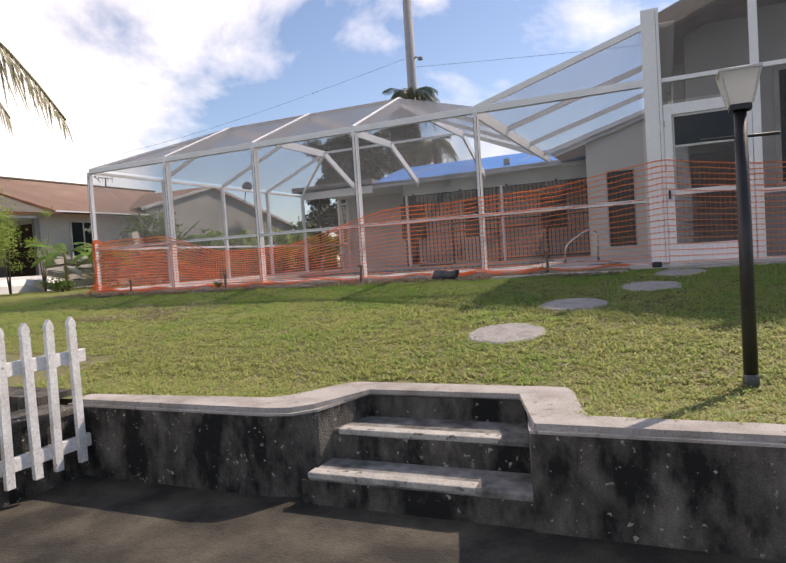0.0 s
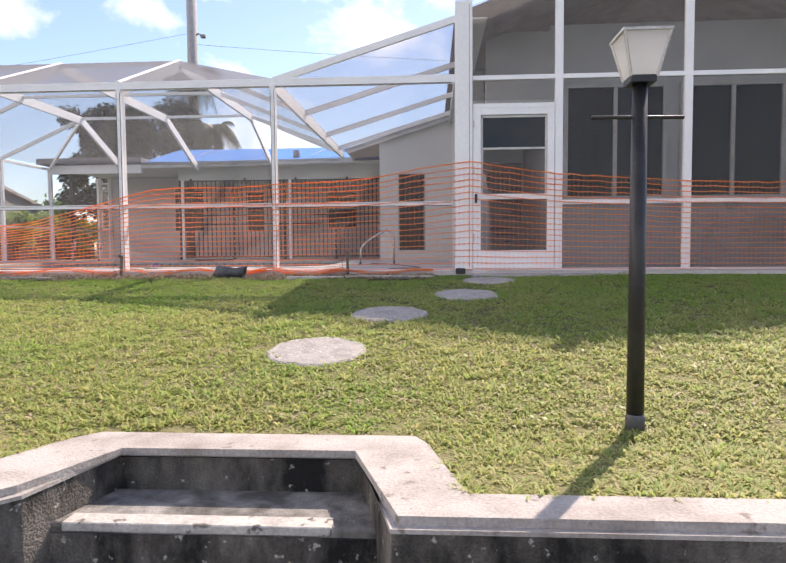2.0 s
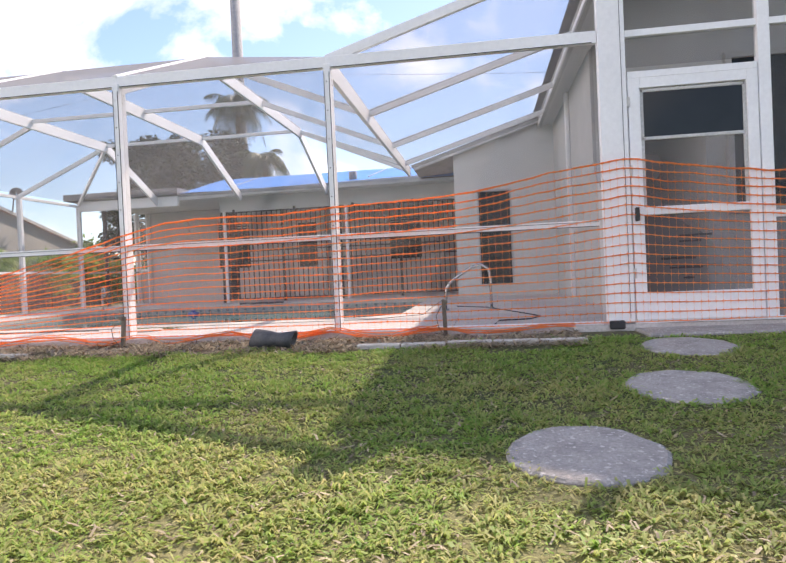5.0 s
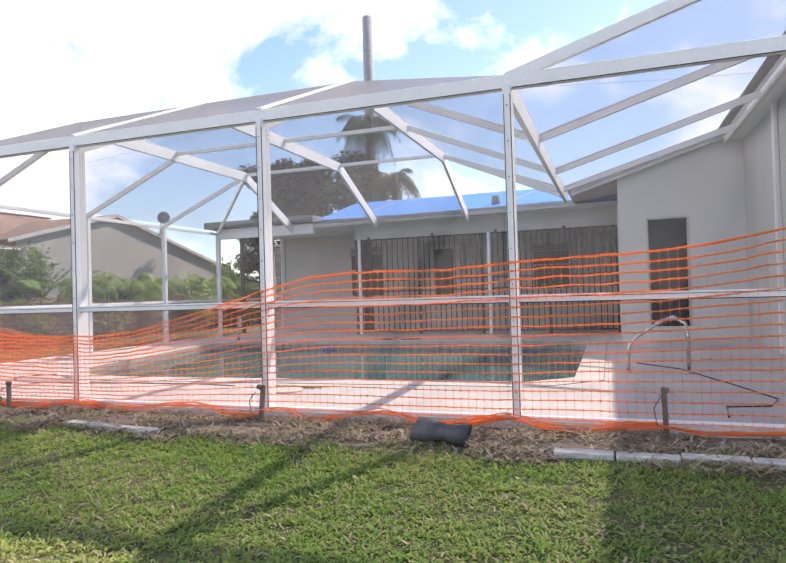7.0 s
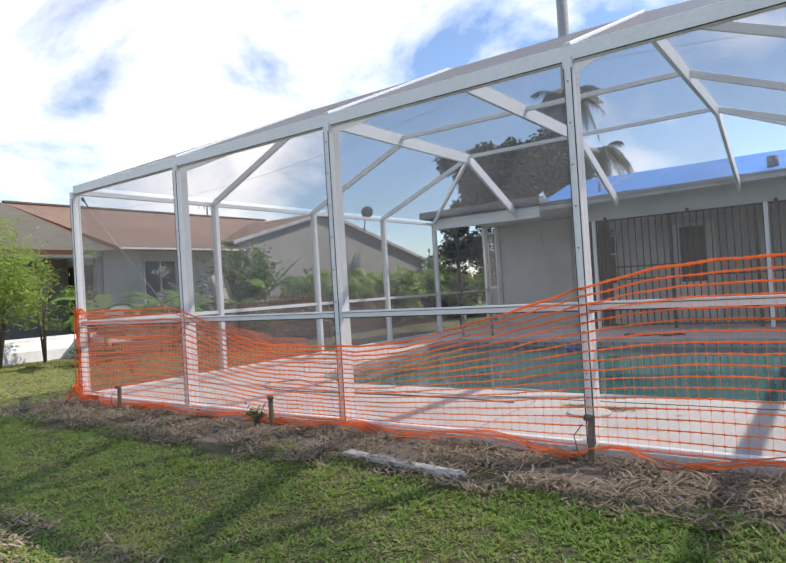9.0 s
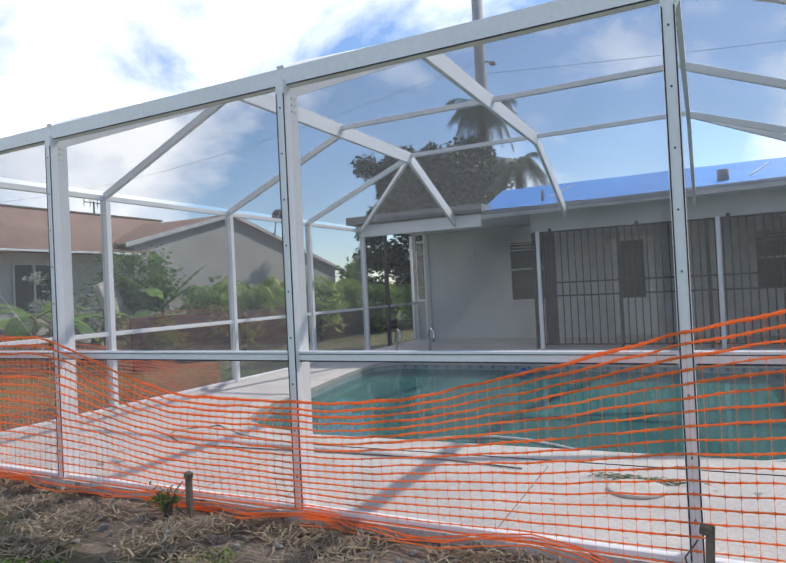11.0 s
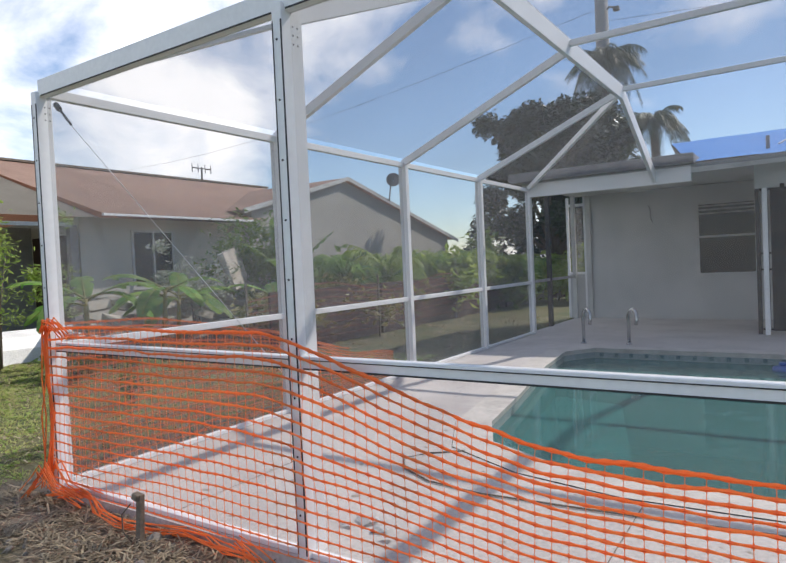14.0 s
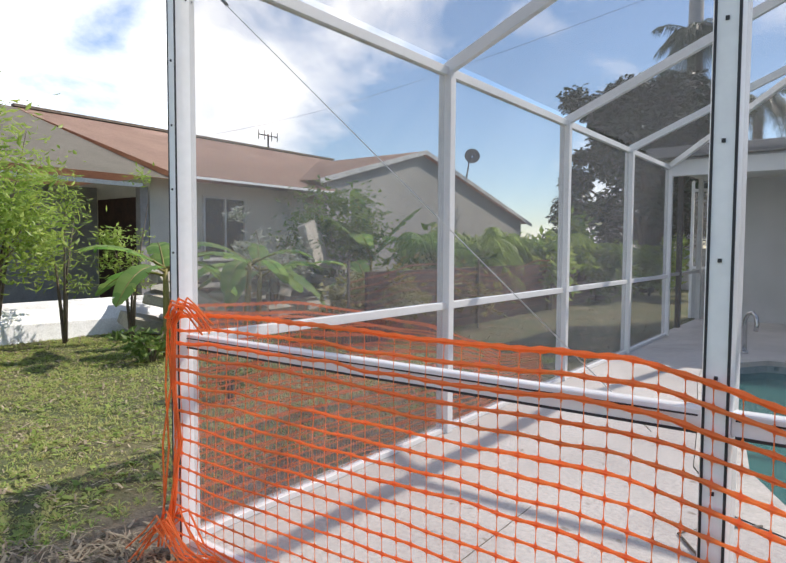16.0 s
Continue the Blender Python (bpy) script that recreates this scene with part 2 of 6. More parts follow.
M_NROOF = material("terracotta_shingles", (0.5, 0.335, 0.255), rough=0.9, dark=(0.4, 0.265, 0.2), scale=0.9, grain=30, bump=0.3)
M_BARK = material("bark", (0.16, 0.13, 0.1), rough=0.95, dark=(0.08, 0.065, 0.05), scale=8, bump=0.5)
M_POLE = material("pole_concrete", (0.36, 0.36, 0.37), rough=0.9)
M_WHITEBOARD = material("white_shell", (0.82, 0.82, 0.82), rough=0.5, scale=2)
M_DEBRIS = material("broken_stone", (0.3, 0.27, 0.23), rough=0.95, dark=(0.16, 0.13, 0.1), scale=12)
M_LEAF_BANANA = leafy("banana_leaf", (0.12, 0.27, 0.06), (0.3, 0.43, 0.12), 0.6, 0.45)
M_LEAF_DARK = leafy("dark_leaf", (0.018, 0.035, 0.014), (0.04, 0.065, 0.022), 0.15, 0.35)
M_LEAF_BRIGHT = leafy("bright_leaf", (0.24, 0.37, 0.07), (0.42, 0.5, 0.13), 0.55)
M_LEAF_MID = leafy("mid_leaf", (0.08, 0.15, 0.035), (0.2, 0.28, 0.07), 0.45)
M_LEAF_YELLOW = leafy("yellowed_leaf", (0.2, 0.2, 0.05), (0.32, 0.27, 0.08), 0.35)
M_LEAF_WHITE = leafy("white_blossom", (0.6, 0.6, 0.55), (0.2, 0.26, 0.14), 0.3)
M_PALM = leafy("palm_leaf", (0.03, 0.055, 0.02), (0.085, 0.115, 0.045), 0.2)
M_DRYPALM = leafy("dry_palm_leaf", (0.3, 0.3, 0.16), (0.5, 0.46, 0.32), 0.5)
M_GRASS = leafy("grass_blade", (0.23, 0.42, 0.07), (0.52, 0.48, 0.21), 0.55, 0.6)
M_STRAW = leafy("dry_straw", (0.52, 0.43, 0.29), (0.19, 0.145, 0.095), 0.2, 0.7)
M_BEDBOARD = material("dark_bed_boards", (0.075, 0.04, 0.032), rough=0.9, dark=(0.04, 0.025, 0.02), scale=5)
M_RUBBLE = material("pale_broken_concrete", (0.5, 0.46, 0.4), rough=0.95, dark=(0.34, 0.3, 0.25), scale=5, bump=0.4)
M_BLUE = material("blue_float_plastic", (0.05, 0.13, 0.42), rough=0.35)


def patchy(m):
    """Straw and green gather in patches over the lawn, greener in the cage's shade, with single blades mixed in."""
    n, l = m.node_tree.nodes, m.node_tree.links
    mix = next(x for x in n if x.type == "MIX_RGB")
    rnd = mix.inputs[0].links[0].from_socket
    geo = n.new("ShaderNodeNewGeometry")
    no = n.new("ShaderNodeTexNoise")
    no.inputs["Scale"].default_value, no.inputs["Detail"].default_value = 1.1, 5
    l.new(geo.outputs["Position"], no.inputs["Vector"])
    sep = n.new("ShaderNodeSeparateXYZ")
    l.new(geo.outputs["Position"], sep.inputs[0])
    # Blade colour carries the cage's shade: greener beside it, straw towards the sunny side.
    dry = n.new("ShaderNodeMath")
    dry.operation = "MULTIPLY_ADD"
    dry.inputs[1].default_value = -0.062
    l.new(sep.outputs["Y"], dry.inputs[0])
    # Extra straw colour west of the cage brightens the sunlit side lawn.
    side = n.new("ShaderNodeMapRange")
    side.inputs["From Min"].default_value, side.inputs["From Max"].default_value = -0.2, -1.4
    side.inputs["To Max"].default_value = 0.5
    l.new(sep.outputs["X"], side.inputs["Value"])
    both = n.new("ShaderNodeMath")
    both.operation = "ADD"
    l.new(no.outputs["Fac"], both.inputs[0])
    l.new(side.outputs["Result"], both.inputs[1])
    l.new(both.outputs["Value"], dry.inputs[2])
    r = n.new("ShaderNodeMapRange")
    r.inputs["From Min"].default_value, r.inputs["From Max"].default_value = 0.5, 0.8
    l.new(dry.outputs["Value"], r.inputs["Value"])
    a = n.new("ShaderNodeMath")
    a.operation = "MULTIPLY_ADD"
    a.inputs[1].default_value = 0.85
    a.inputs[2].default_value = -0.24
    l.new(rnd, a.inputs[0])
    b = n.new("ShaderNodeMath")
    b.operation = "MULTIPLY_ADD"
    b.use_clamp = True
    b.inputs[1].default_value = 0.5
    l.new(r.outputs["Result"], b.inputs[0])
    l.new(a.outputs["Value"], b.inputs[2])
    l.new(b.outputs["Value"], mix.inputs[0])


patchy(M_GRASS)


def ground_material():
    """Short lawn, worn to dry straw in patches, paler past the cage's shade, with bare soil along the deck."""
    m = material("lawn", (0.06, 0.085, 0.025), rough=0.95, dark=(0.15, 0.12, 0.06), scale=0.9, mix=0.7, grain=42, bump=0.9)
    n, l = m.node_tree.nodes, m.node_tree.links
    p = n["Principled BSDF"]
    old = p.inputs["Base Color"].links[0].from_socket
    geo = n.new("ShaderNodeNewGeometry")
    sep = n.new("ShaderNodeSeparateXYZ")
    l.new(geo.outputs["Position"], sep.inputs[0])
    # Thatch pales the sunny lawn; the shaded strip by the cage keeps the dark base.
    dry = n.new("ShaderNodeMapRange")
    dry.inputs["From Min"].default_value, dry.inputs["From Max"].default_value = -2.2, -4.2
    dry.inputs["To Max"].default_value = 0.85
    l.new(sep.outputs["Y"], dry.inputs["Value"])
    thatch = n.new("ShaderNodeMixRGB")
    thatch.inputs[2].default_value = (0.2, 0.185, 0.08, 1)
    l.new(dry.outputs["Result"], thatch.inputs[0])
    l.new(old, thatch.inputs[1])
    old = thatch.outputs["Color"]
    no = n.new("ShaderNodeTexNoise")
    no.inputs["Scale"].default_value, no.inputs["Detail"].default_value = 1.6, 5
    l.new(geo.outputs["Position"], no.inputs["Vector"])
    ad = n.new("ShaderNodeMath")
    ad.operation = "MULTIPLY_ADD"
    ad.inputs[1].default_value = 1.3
    l.new(no.outputs["Fac"], ad.inputs[0])
    l.new(sep.outputs["Y"], ad.inputs[2])
    near = n.new("ShaderNodeMapRange")
    near.inputs["From Min"].default_value, near.inputs["From Max"].default_value = -0.12, 0.12
    l.new(ad.outputs["Value"], near.inputs["Value"])
    far = n.new("ShaderNodeMapRange")
    far.inputs["From Min"].default_value, far.inputs["From Max"].default_value = 1.2, 0.9
    l.new(sep.outputs["Y"], far.inputs["Value"])
    lft = n.new("ShaderNodeMapRange")
    lft.inputs["From Min"].default_value, lft.inputs["From Max"].default_value = -0.9, -0.4
    l.new(sep.outputs["X"], lft.inputs["Value"])
    rgt = n.new("ShaderNodeMapRange")
    rgt.inputs["From Min"].default_value, rgt.inputs["From Max"].default_value = 10.4, 9.9
    l.new(sep.outputs["X"], rgt.inputs["Value"])
    last = near.outputs["Result"]
    for node in (far, lft, rgt):
        mu = n.new("ShaderNodeMath")
        mu.operation = "MULTIPLY"
        l.new(last, mu.inputs[0])
        l.new(node.outputs["Result"], mu.inputs[1])
        last = mu.outputs["Value"]
    soil = n.new("ShaderNodeTexNoise")
    soil.inputs["Scale"].default_value, soil.inputs["Detail"].default_value = 14, 6
    l.new(geo.outputs["Position"], soil.inputs["Vector"])
    sc = n.new("ShaderNodeMixRGB")
    sc.inputs[1].default_value, sc.inputs[2].default_value = (0.05, 0.036, 0.026, 1), (0.33, 0.26, 0.19, 1)
    l.new(soil.outputs["Fac"], sc.inputs[0])
    mx = n.new("ShaderNodeMixRGB")
    l.new(last, mx.inputs[0])
    l.new(old, mx.inputs[1])
    l.new(sc.outputs["Color"], mx.inputs[2])
    l.new(mx.outputs["Color"], p.inputs["Base Color"])
    return m


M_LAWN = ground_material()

# ---- building helpers ----


def box(bm, x0, x1, y0, y1, z0, z1, bevel=0.0):
    m = Matrix.LocRotScale(((x0 + x1) / 2, (y0 + y1) / 2, (z0 + z1) / 2), None, (abs(x1 - x0), abs(y1 - y0), abs(z1 - z0)))
    vs = bmesh.ops.create_cube(bm, size=1, matrix=m)["verts"]
    if bevel:
        es = list({e for v in vs for e in v.link_edges})
        bmesh.ops.bevel(bm, geom=es, offset=bevel, segments=1, affect="EDGES")
    return bm


def bar(bm, a, b, w, h, up=(0, 0, 1), bevel=0.0):
    """A straight bar from a to b, w wide and h high."""
    a, b = Vector(a), Vector(b)
    d = b - a
    z = d.normalized()
    x = z.cross(Vector(up))
    if x.length < 1e-4:
        x = Vector((1, 0, 0))
    x.normalize()
    y = x.cross(z)
    rot = Matrix((x, y, z)).transposed().to_4x4()
    m = Matrix.Translation((a + b) / 2) @ rot @ Matrix.Diagonal((w, h, d.length, 1))
    vs = bmesh.ops.create_cube(bm, size=1, matrix=m)["verts"]
    if bevel:
        es = list({e for v in vs for e in v.link_edges})
        bmesh.ops.bevel(bm, geom=es, offset=bevel, segments=1, affect="EDGES")
    return bm


def rod(bm, pts, radii, sides=8, closed_ends=True):
    """A tube along pts."""
    rings = []
    pts = [Vector(p) for p in pts]
    for i, p in enumerate(pts):
        d = (pts[min(i + 1, len(pts) - 1)] - pts[max(i - 1, 0)]).normalized()
        u = d.cross(Vector((0.31, 0.95, 0.05)))
        if u.length < 1e-3:
            u = d.cross(Vector((1, 0, 0)))
        u.normalize()
        v = d.cross(u)
        r = radii[i] if isinstance(radii, (list, tuple)) else radii
        rings.append([bm.verts.new(p + (u * math.cos(k * math.tau / sides) + v * math.sin(k * math.tau / sides)) * r) for k in range(sides)])
    for a, b in zip(rings, rings[1:]):
        for k in range(sides):
            f = bm.faces.new((a[k], a[(k + 1) % sides], b[(k + 1) % sides], b[k]))
            f.smooth = True
    if closed_ends:
        bm.faces.new(rings[0][::-1])
        bm.faces.new(rings[-1])
    return bm


def poly(bm, pts):
    return bm.faces.new([bm.verts.new(p) for p in pts])


def extrude_poly(bm, outline, z0, z1):
    """A flat-sided solid over an outline (x, y), counter-clockwise."""
    lo = [bm.verts.new((x, y, z0)) for x, y in outline]
    hi = [bm.verts.new((x, y, z1)) for x, y in outline]
    bm.faces.new(hi)
    bm.faces.new(lo[::-1])
    for i in range(len(lo)):
        j = (i + 1) % len(lo)
        bm.faces.new((lo[i], lo[j], hi[j], hi[i]))
    return bm


def mesh_of(name, bm, mat):
    me = bpy.data.meshes.new(name)
    bmesh.ops.recalc_face_normals(bm, faces=bm.faces)
    bm.to_mesh(me)
    bm.free()
    me.materials.append(mat)
    return me


def part(name, bm, mat, parent, label=""):
    """Links a bmesh as one mesh object under a thing or a part; the coordinates are the world's."""
    ob = new(name, mesh_of(name, bm, mat))
    ob.parent = parent
    if parent is not None and parent.parent is None:
        ob.matrix_parent_inverse = parent.matrix_basis.inverted()
    return tagged(ob, label)


def thing(name, x, y, z, label, category, group="", kind=""):
    ob = new(name)
    ob.matrix_basis = Matrix.Translation((x, y, z))
    return tagged(ob, label, category, group, kind)


def solid(name, bm, mat, label, category, group="", kind=""):
    return tagged(new(name, mesh_of(name, bm, mat)), label, category, group, kind)


def B():
    return bmesh.new()


def lerp(a, b, f):
    return a + (b - a) * f


def profile(points, s):
    """A smooth curve through (s, value) pairs."""
    if s <= points[0][0]:
        return points[0][1]
    for i in range(len(points) - 1):
        (s0, v0), (s1, v1) = points[i], points[i + 1]
        if s <= s1:
            sa, va = points[max(0, i - 1)]
            sb, vb = points[min(len(points) - 1, i + 2)]
            h = s1 - s0
            m0 = (v1 - va) / max(1e-6, s1 - sa) * h
            m1 = (vb - v0) / max(1e-6, sb - s0) * h
            f = (s - s0) / h
            return (2 * f ** 3 - 3 * f ** 2 + 1) * v0 + (f ** 3 - 2 * f ** 2 + f) * m0 + (3 * f ** 2 - 2 * f ** 3) * v1 + (f ** 3 - f ** 2) * m1
    return points[-1][1]


def ground_z(x, y):
    """The lawn: level at the house, falling to the sea wall."""
    f = min(1, max(0, (-0.6 - y) / 5.1))
    return -0.06 - 0.487 * (f ** 1.22) + 0.012 * noise.noise(Vector((x * 0.7, y * 0.7, 0)))

# ---- ground, sea wall and steps ----


def build_ground():
    bm = B()
    xs = [-400, -120, -40, -20] + [x * 0.5 - 12 for x in range(0, 65)] + [24, 30, 60, 150, 400]
    ys = [-6.42, -6.2, -5.95, -5.7] + [-5.5 + 0.25 * i for i in range(0, 26)] + [2, 5, 9, 14, 20, 30, 50, 120, 400, 900]
    rows = {}
    for y in ys:
        for x in xs:
            z = ground_z(x, y)
            if 0.05 < y < 13 and 0.0 < x < 24:
                z = -2.2 if 0.9 < x < 9.2 and 1.4 < y < 7.3 else -0.2
            rows[x, y] = (x, y, z)
    for y0, y1 in zip(ys, ys[1:]):
        for x0, x1 in zip(xs, xs[1:]):
            if x0 >= 9.0 and x1 <= 10.5 and y1 <= -5.7 + 1e-6:
                continue
            poly(bm, [rows[x0, y0], rows[x1, y0], rows[x1, y1], rows[x0, y1]])
    bmesh.ops.remove_doubles(bm, verts=bm.verts, dist=1e-5)
    for f in bm.faces:
        f.smooth = True
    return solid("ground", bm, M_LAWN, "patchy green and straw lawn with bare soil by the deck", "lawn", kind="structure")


build_ground()

WALL_BASE, CAP = -1.07, -0.525


def build_seawall():
    wall = thing("sea_wall", 9.7, -6.4, WALL_BASE, "mossy black-stained concrete retaining wall with pale cap", "wall", kind="structure")
    bm = B()
    box(bm, 7.2, 8.78, -6.516, -6.2, WALL_BASE, CAP - 0.045)
    part("wall_face", bm, M_CONCRETE, wall)
    bm = B()
    box(bm, 10.66, 30.0, -6.566, -6.25, WALL_BASE, CAP - 0.045)
    part("wall_face", bm, M_CONCRETE, wall)
    # cheeks of the stair recess
    bm = B()
    extrude_poly(bm, [(8.82, -6.516), (8.978, -6.476), (9.086, -6.358), (9.211, -5.889), (9.0, -5.72), (8.78, -6.2), (8.78, -6.516)], WALL_BASE, CAP - 0.045)
    part("cheek", bm, M_CONCRETE, wall)
    bm = B()
    extrude_poly(bm, [(10.434, -6.566), (10.66, -6.566), (10.66, -6.3), (10.48, -5.72), (10.269, -5.889)], WALL_BASE, CAP - 0.045)
    part("cheek", bm, M_CONCRETE, wall)
    # one cast cap that follows the recess
    bm = B()
    extrude_poly(bm, [(7.1, -6.52), (8.82, -6.52), (8.98, -6.48), (9.09, -6.36), (9.215, -5.885), (10.265, -5.885), (10.43, -6.57), (30.0, -6.57), (30.0, -6.36), (10.66, -6.38), (10.54, -5.8), (10.51, -5.67), (9.02, -5.66), (8.92, -5.76), (8.8, -6.14), (8.66, -6.26), (7.1, -6.3)], CAP - 0.045, CAP)
    es = [e for e in bm.edges if all(abs(v.co.z - CAP) < 1e-5 for v in e.verts)]
    bmesh.ops.bevel(bm, geom=es, offset=0.03, segments=4, affect="EDGES")
    part("cap", bm, M_CAP, wall)
    return wall


build_seawall()


def build_steps():
    st = thing("steps", 9.75, -6.3, WALL_BASE, "worn concrete steps with pale painted strips along the nosings", "steps", kind="structure")
    z = CAP - 0.045
    for i, (y0, zt) in enumerate(((-6.24, -0.71), (-6.535, -0.89))):
        bm = B()
        box(bm, 9.1, 10.44 - 0.06 * (1 - i), y0, -5.7, WALL_BASE - 0.02 * i, zt, 0.012)
        part("tread", bm, M_TREAD, st)
        bm = B()
        x1 = 10.19 if i == 0 else 10.12
        box(bm, 9.16 - 0.06 * i, x1, y0 - 0.006, y0 + 0.085, zt - 0.03, zt + 0.005, 0.004)
        part("nosing_strip", bm, M_TREADSTRIP, st, "chipped white strip")
    bm = B()
    box(bm, 9.1, 10.4, -5.9, -5.72, -0.8, z)
    part("riser", bm, M_CONCRETE, st)
    bm = B()
    box(bm, 9.06, 10.43, -6.545, -6.53, WALL_BASE, -0.93)
    part("riser", bm, M_CONCRETE, st)
    bm = B()
    box(bm, 9.1, 10.4, -6.252, -6.238, -0.9, -0.745)
    part("riser", bm, M_CONCRETE, st)


build_steps()
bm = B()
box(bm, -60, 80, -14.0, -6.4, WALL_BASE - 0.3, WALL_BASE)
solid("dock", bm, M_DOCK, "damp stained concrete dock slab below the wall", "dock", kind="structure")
bm = B()
poly(bm, [(-400, -14.0, -1.5), (-400, -400, -1.5), (400, -400, -1.5), (400, -14.0, -1.5)])
solid("water", bm, material("canal", (0.05, 0.08, 0.08), rough=0.08, scale=1, grain=2), "dark green canal water", "water", kind="structure")

# ---- pool deck and pool ----
POOL = [(2.6, 1.72), (3.2, 1.6), (8.3, 1.8), (8.75, 2.2), (8.75, 6.4), (8.4, 6.85), (1.5, 6.85), (1.2, 6.4), (1.35, 5.2), (1.68, 3.5), (1.85, 2.5), (2.1, 1.98)]


def inset(outline, d):
    out = []
    n = len(outline)
    for i in range(n):
        p, a, c = Vector(outline[i]), Vector(outline[i - 1]), Vector(outline[(i + 1) % n])
        e0, e1 = (p - a).normalized(), (c - p).normalized()
        n0, n1 = Vector((-e0.y, e0.x)), Vector((-e1.y, e1.x))
        b = (n0 + n1).normalized()
        out.append(tuple(p + b * (d / max(0.3, b.dot(n0)))))
    return out


def ring(bm, a, b, za, zb):
    va = [bm.verts.new((x, y, za)) for x, y in a]
    vb = [bm.verts.new((x, y, zb)) for x, y in b]
    for i in range(len(a)):
        j = (i + 1) % len(a)
        bm.faces.new((va[i], va[j], vb[j], vb[i]))


def build_deck():
    deck = thing("pool_deck", 5, 4, 0, "pale pinkish concrete pool deck with hairline cracks", "pool deck", kind="structure")
    outer = [(2.6, -0.06), (5, -0.06), (11.4, -0.055), (11.4, 2.2), (11.4, 6.4), (11.4, 11.4), (5, 11.4), (-0.12, 11.4), (-0.12, 5.2), (-0.12, 3.5), (-0.12, 2.5), (-0.12, -0.06)]
    inner = inset(POOL, -0.28)
    bm = B()
    ring(bm, inner, outer, 0.0, 0.0)
    ring(bm, outer, outer, 0.0, -0.22)
    part("slab", bm, M_DECK, deck)
    # coping
    bm = B()
    cop = inset(POOL, -0.275)
    lip = inset(POOL, 0.02)
    ring(bm, cop, lip, 0.006, 0.012)
    ring(bm, lip, inset(POOL, 0.0), 0.012, -0.05)
    part("coping", bm, M_COPING, deck, "worn cream coping")
    # deck seams
    for x in (1.05, 3.3, 5.35, 9.5):
        bm = B()
        box(bm, x - 0.0025, x + 0.0025, 0.02, 1.28, 0.0, 0.0015)
        part("joint", bm, M_STAKE, deck)
    return deck


build_deck()


def build_pool():
    pool = thing("swimming_pool", 5, 4.3, -1.5, "green-blue murky water in a tiled concrete pool", "pool", kind="structure")
    bm = B()
    ring(bm, POOL, POOL, -0.05, -0.24)
    part("tile_band", bm, M_TILE, pool)
    bm = B()
    floor_line = inset(POOL, 0.12)
    ring(bm, POOL, floor_line, -0.24, -1.5)
    poly(bm, [(x, y, -1.5) for x, y in floor_line])
    part("shell", bm, M_PLASTER, pool)
    bm = B()
    extrude_poly(bm, [(1.9, 2.5), (2.2, 2.0), (2.65, 1.8), (3.2, 1.7), (2.8, 3.2), (2.3, 5.0), (1.5, 5.2)], -1.45, -0.35)
    part("shallow_step", bm, M_PLASTER, pool)
    bm = B()
    poly(bm, [(x, y, -0.13) for x, y in inset(POOL, -0.005)])
    water = part("water_surface", bm, M_WATER, pool)
    # dark tile pattern along the far side
    me = None
    for i in range(34):
        x = 1.6 + i * 0.2
        if me is None:
            bm = B()
            box(bm, -0.024, 0.024, 6.838, 6.847, -0.105, -0.055)
            me = mesh_of("tile", bm, M_TILEDARK)
        ob = new("tile", me)
        ob.parent = pool
        ob.matrix_parent_inverse = pool.matrix_basis.inverted()
        ob.matrix_basis = Matrix.Translation((x, 0, 0))
    return pool


build_pool()

# ---- pool enclosure ----
PX = [0.0, 2.09, 4.2, 6.29, 8.43, 10.88]
SY = [0.0, 2.12, 4.3, 6.4, 8.4]
EAVE, RAIL, FLAT = 2.55, 0.905, 3.46
cage = thing("pool_enclosure", 5, 4, 0, "white aluminium pool cage with dark insect screens", "pool enclosure")


def seam_strip(parent, a, b, w=0.007, off=(0, -0.001, 0)):
    bm = B()
    bar(bm, Vector(a) + Vector(off), Vector(b) + Vector(off), w, 0.004, up=(0, 1, 0))
    part("spline", bm, M_SEAM, parent)


def cage_post(x, y, z1, w, d, front=True):
    bm = B()
    box(bm, x - w / 2, x + w / 2, y - d / 2, y + d / 2, 0.0, z1, 0.004)
    p = part("post", bm, M_WHITE, cage)
    if front:
        yf = y - d / 2 - 0.001
        for dx in (-w * 0.5 + 0.006, w * 0.5 - 0.004):
            bm = B()
            box(bm, x + dx - 0.003, x + dx + 0.003, yf - 0.001, yf + 0.004, 0.02, z1 - 0.08)
            part("spline", bm, M_SEAM, p)
        bm = B()
        for i in range(9):
            z = 0.2 + i * 0.27
            box(bm, x - 0.004, x + 0.004, yf - 0.003, yf + 0.002, z, z + 0.009)
        for r in range(3):
            for c in range(2):
                box(bm, x + w / 2 - 0.002, x + w / 2 + 0.002, y + 0.0 + c * 0.03, y + 0.007 + c * 0.03, z1 - 0.1 - r * 0.04, z1 - 0.093 - r * 0.04)
        tagged(part("screw_heads", bm, M_SEAM, p), kind="stuff")
    return p


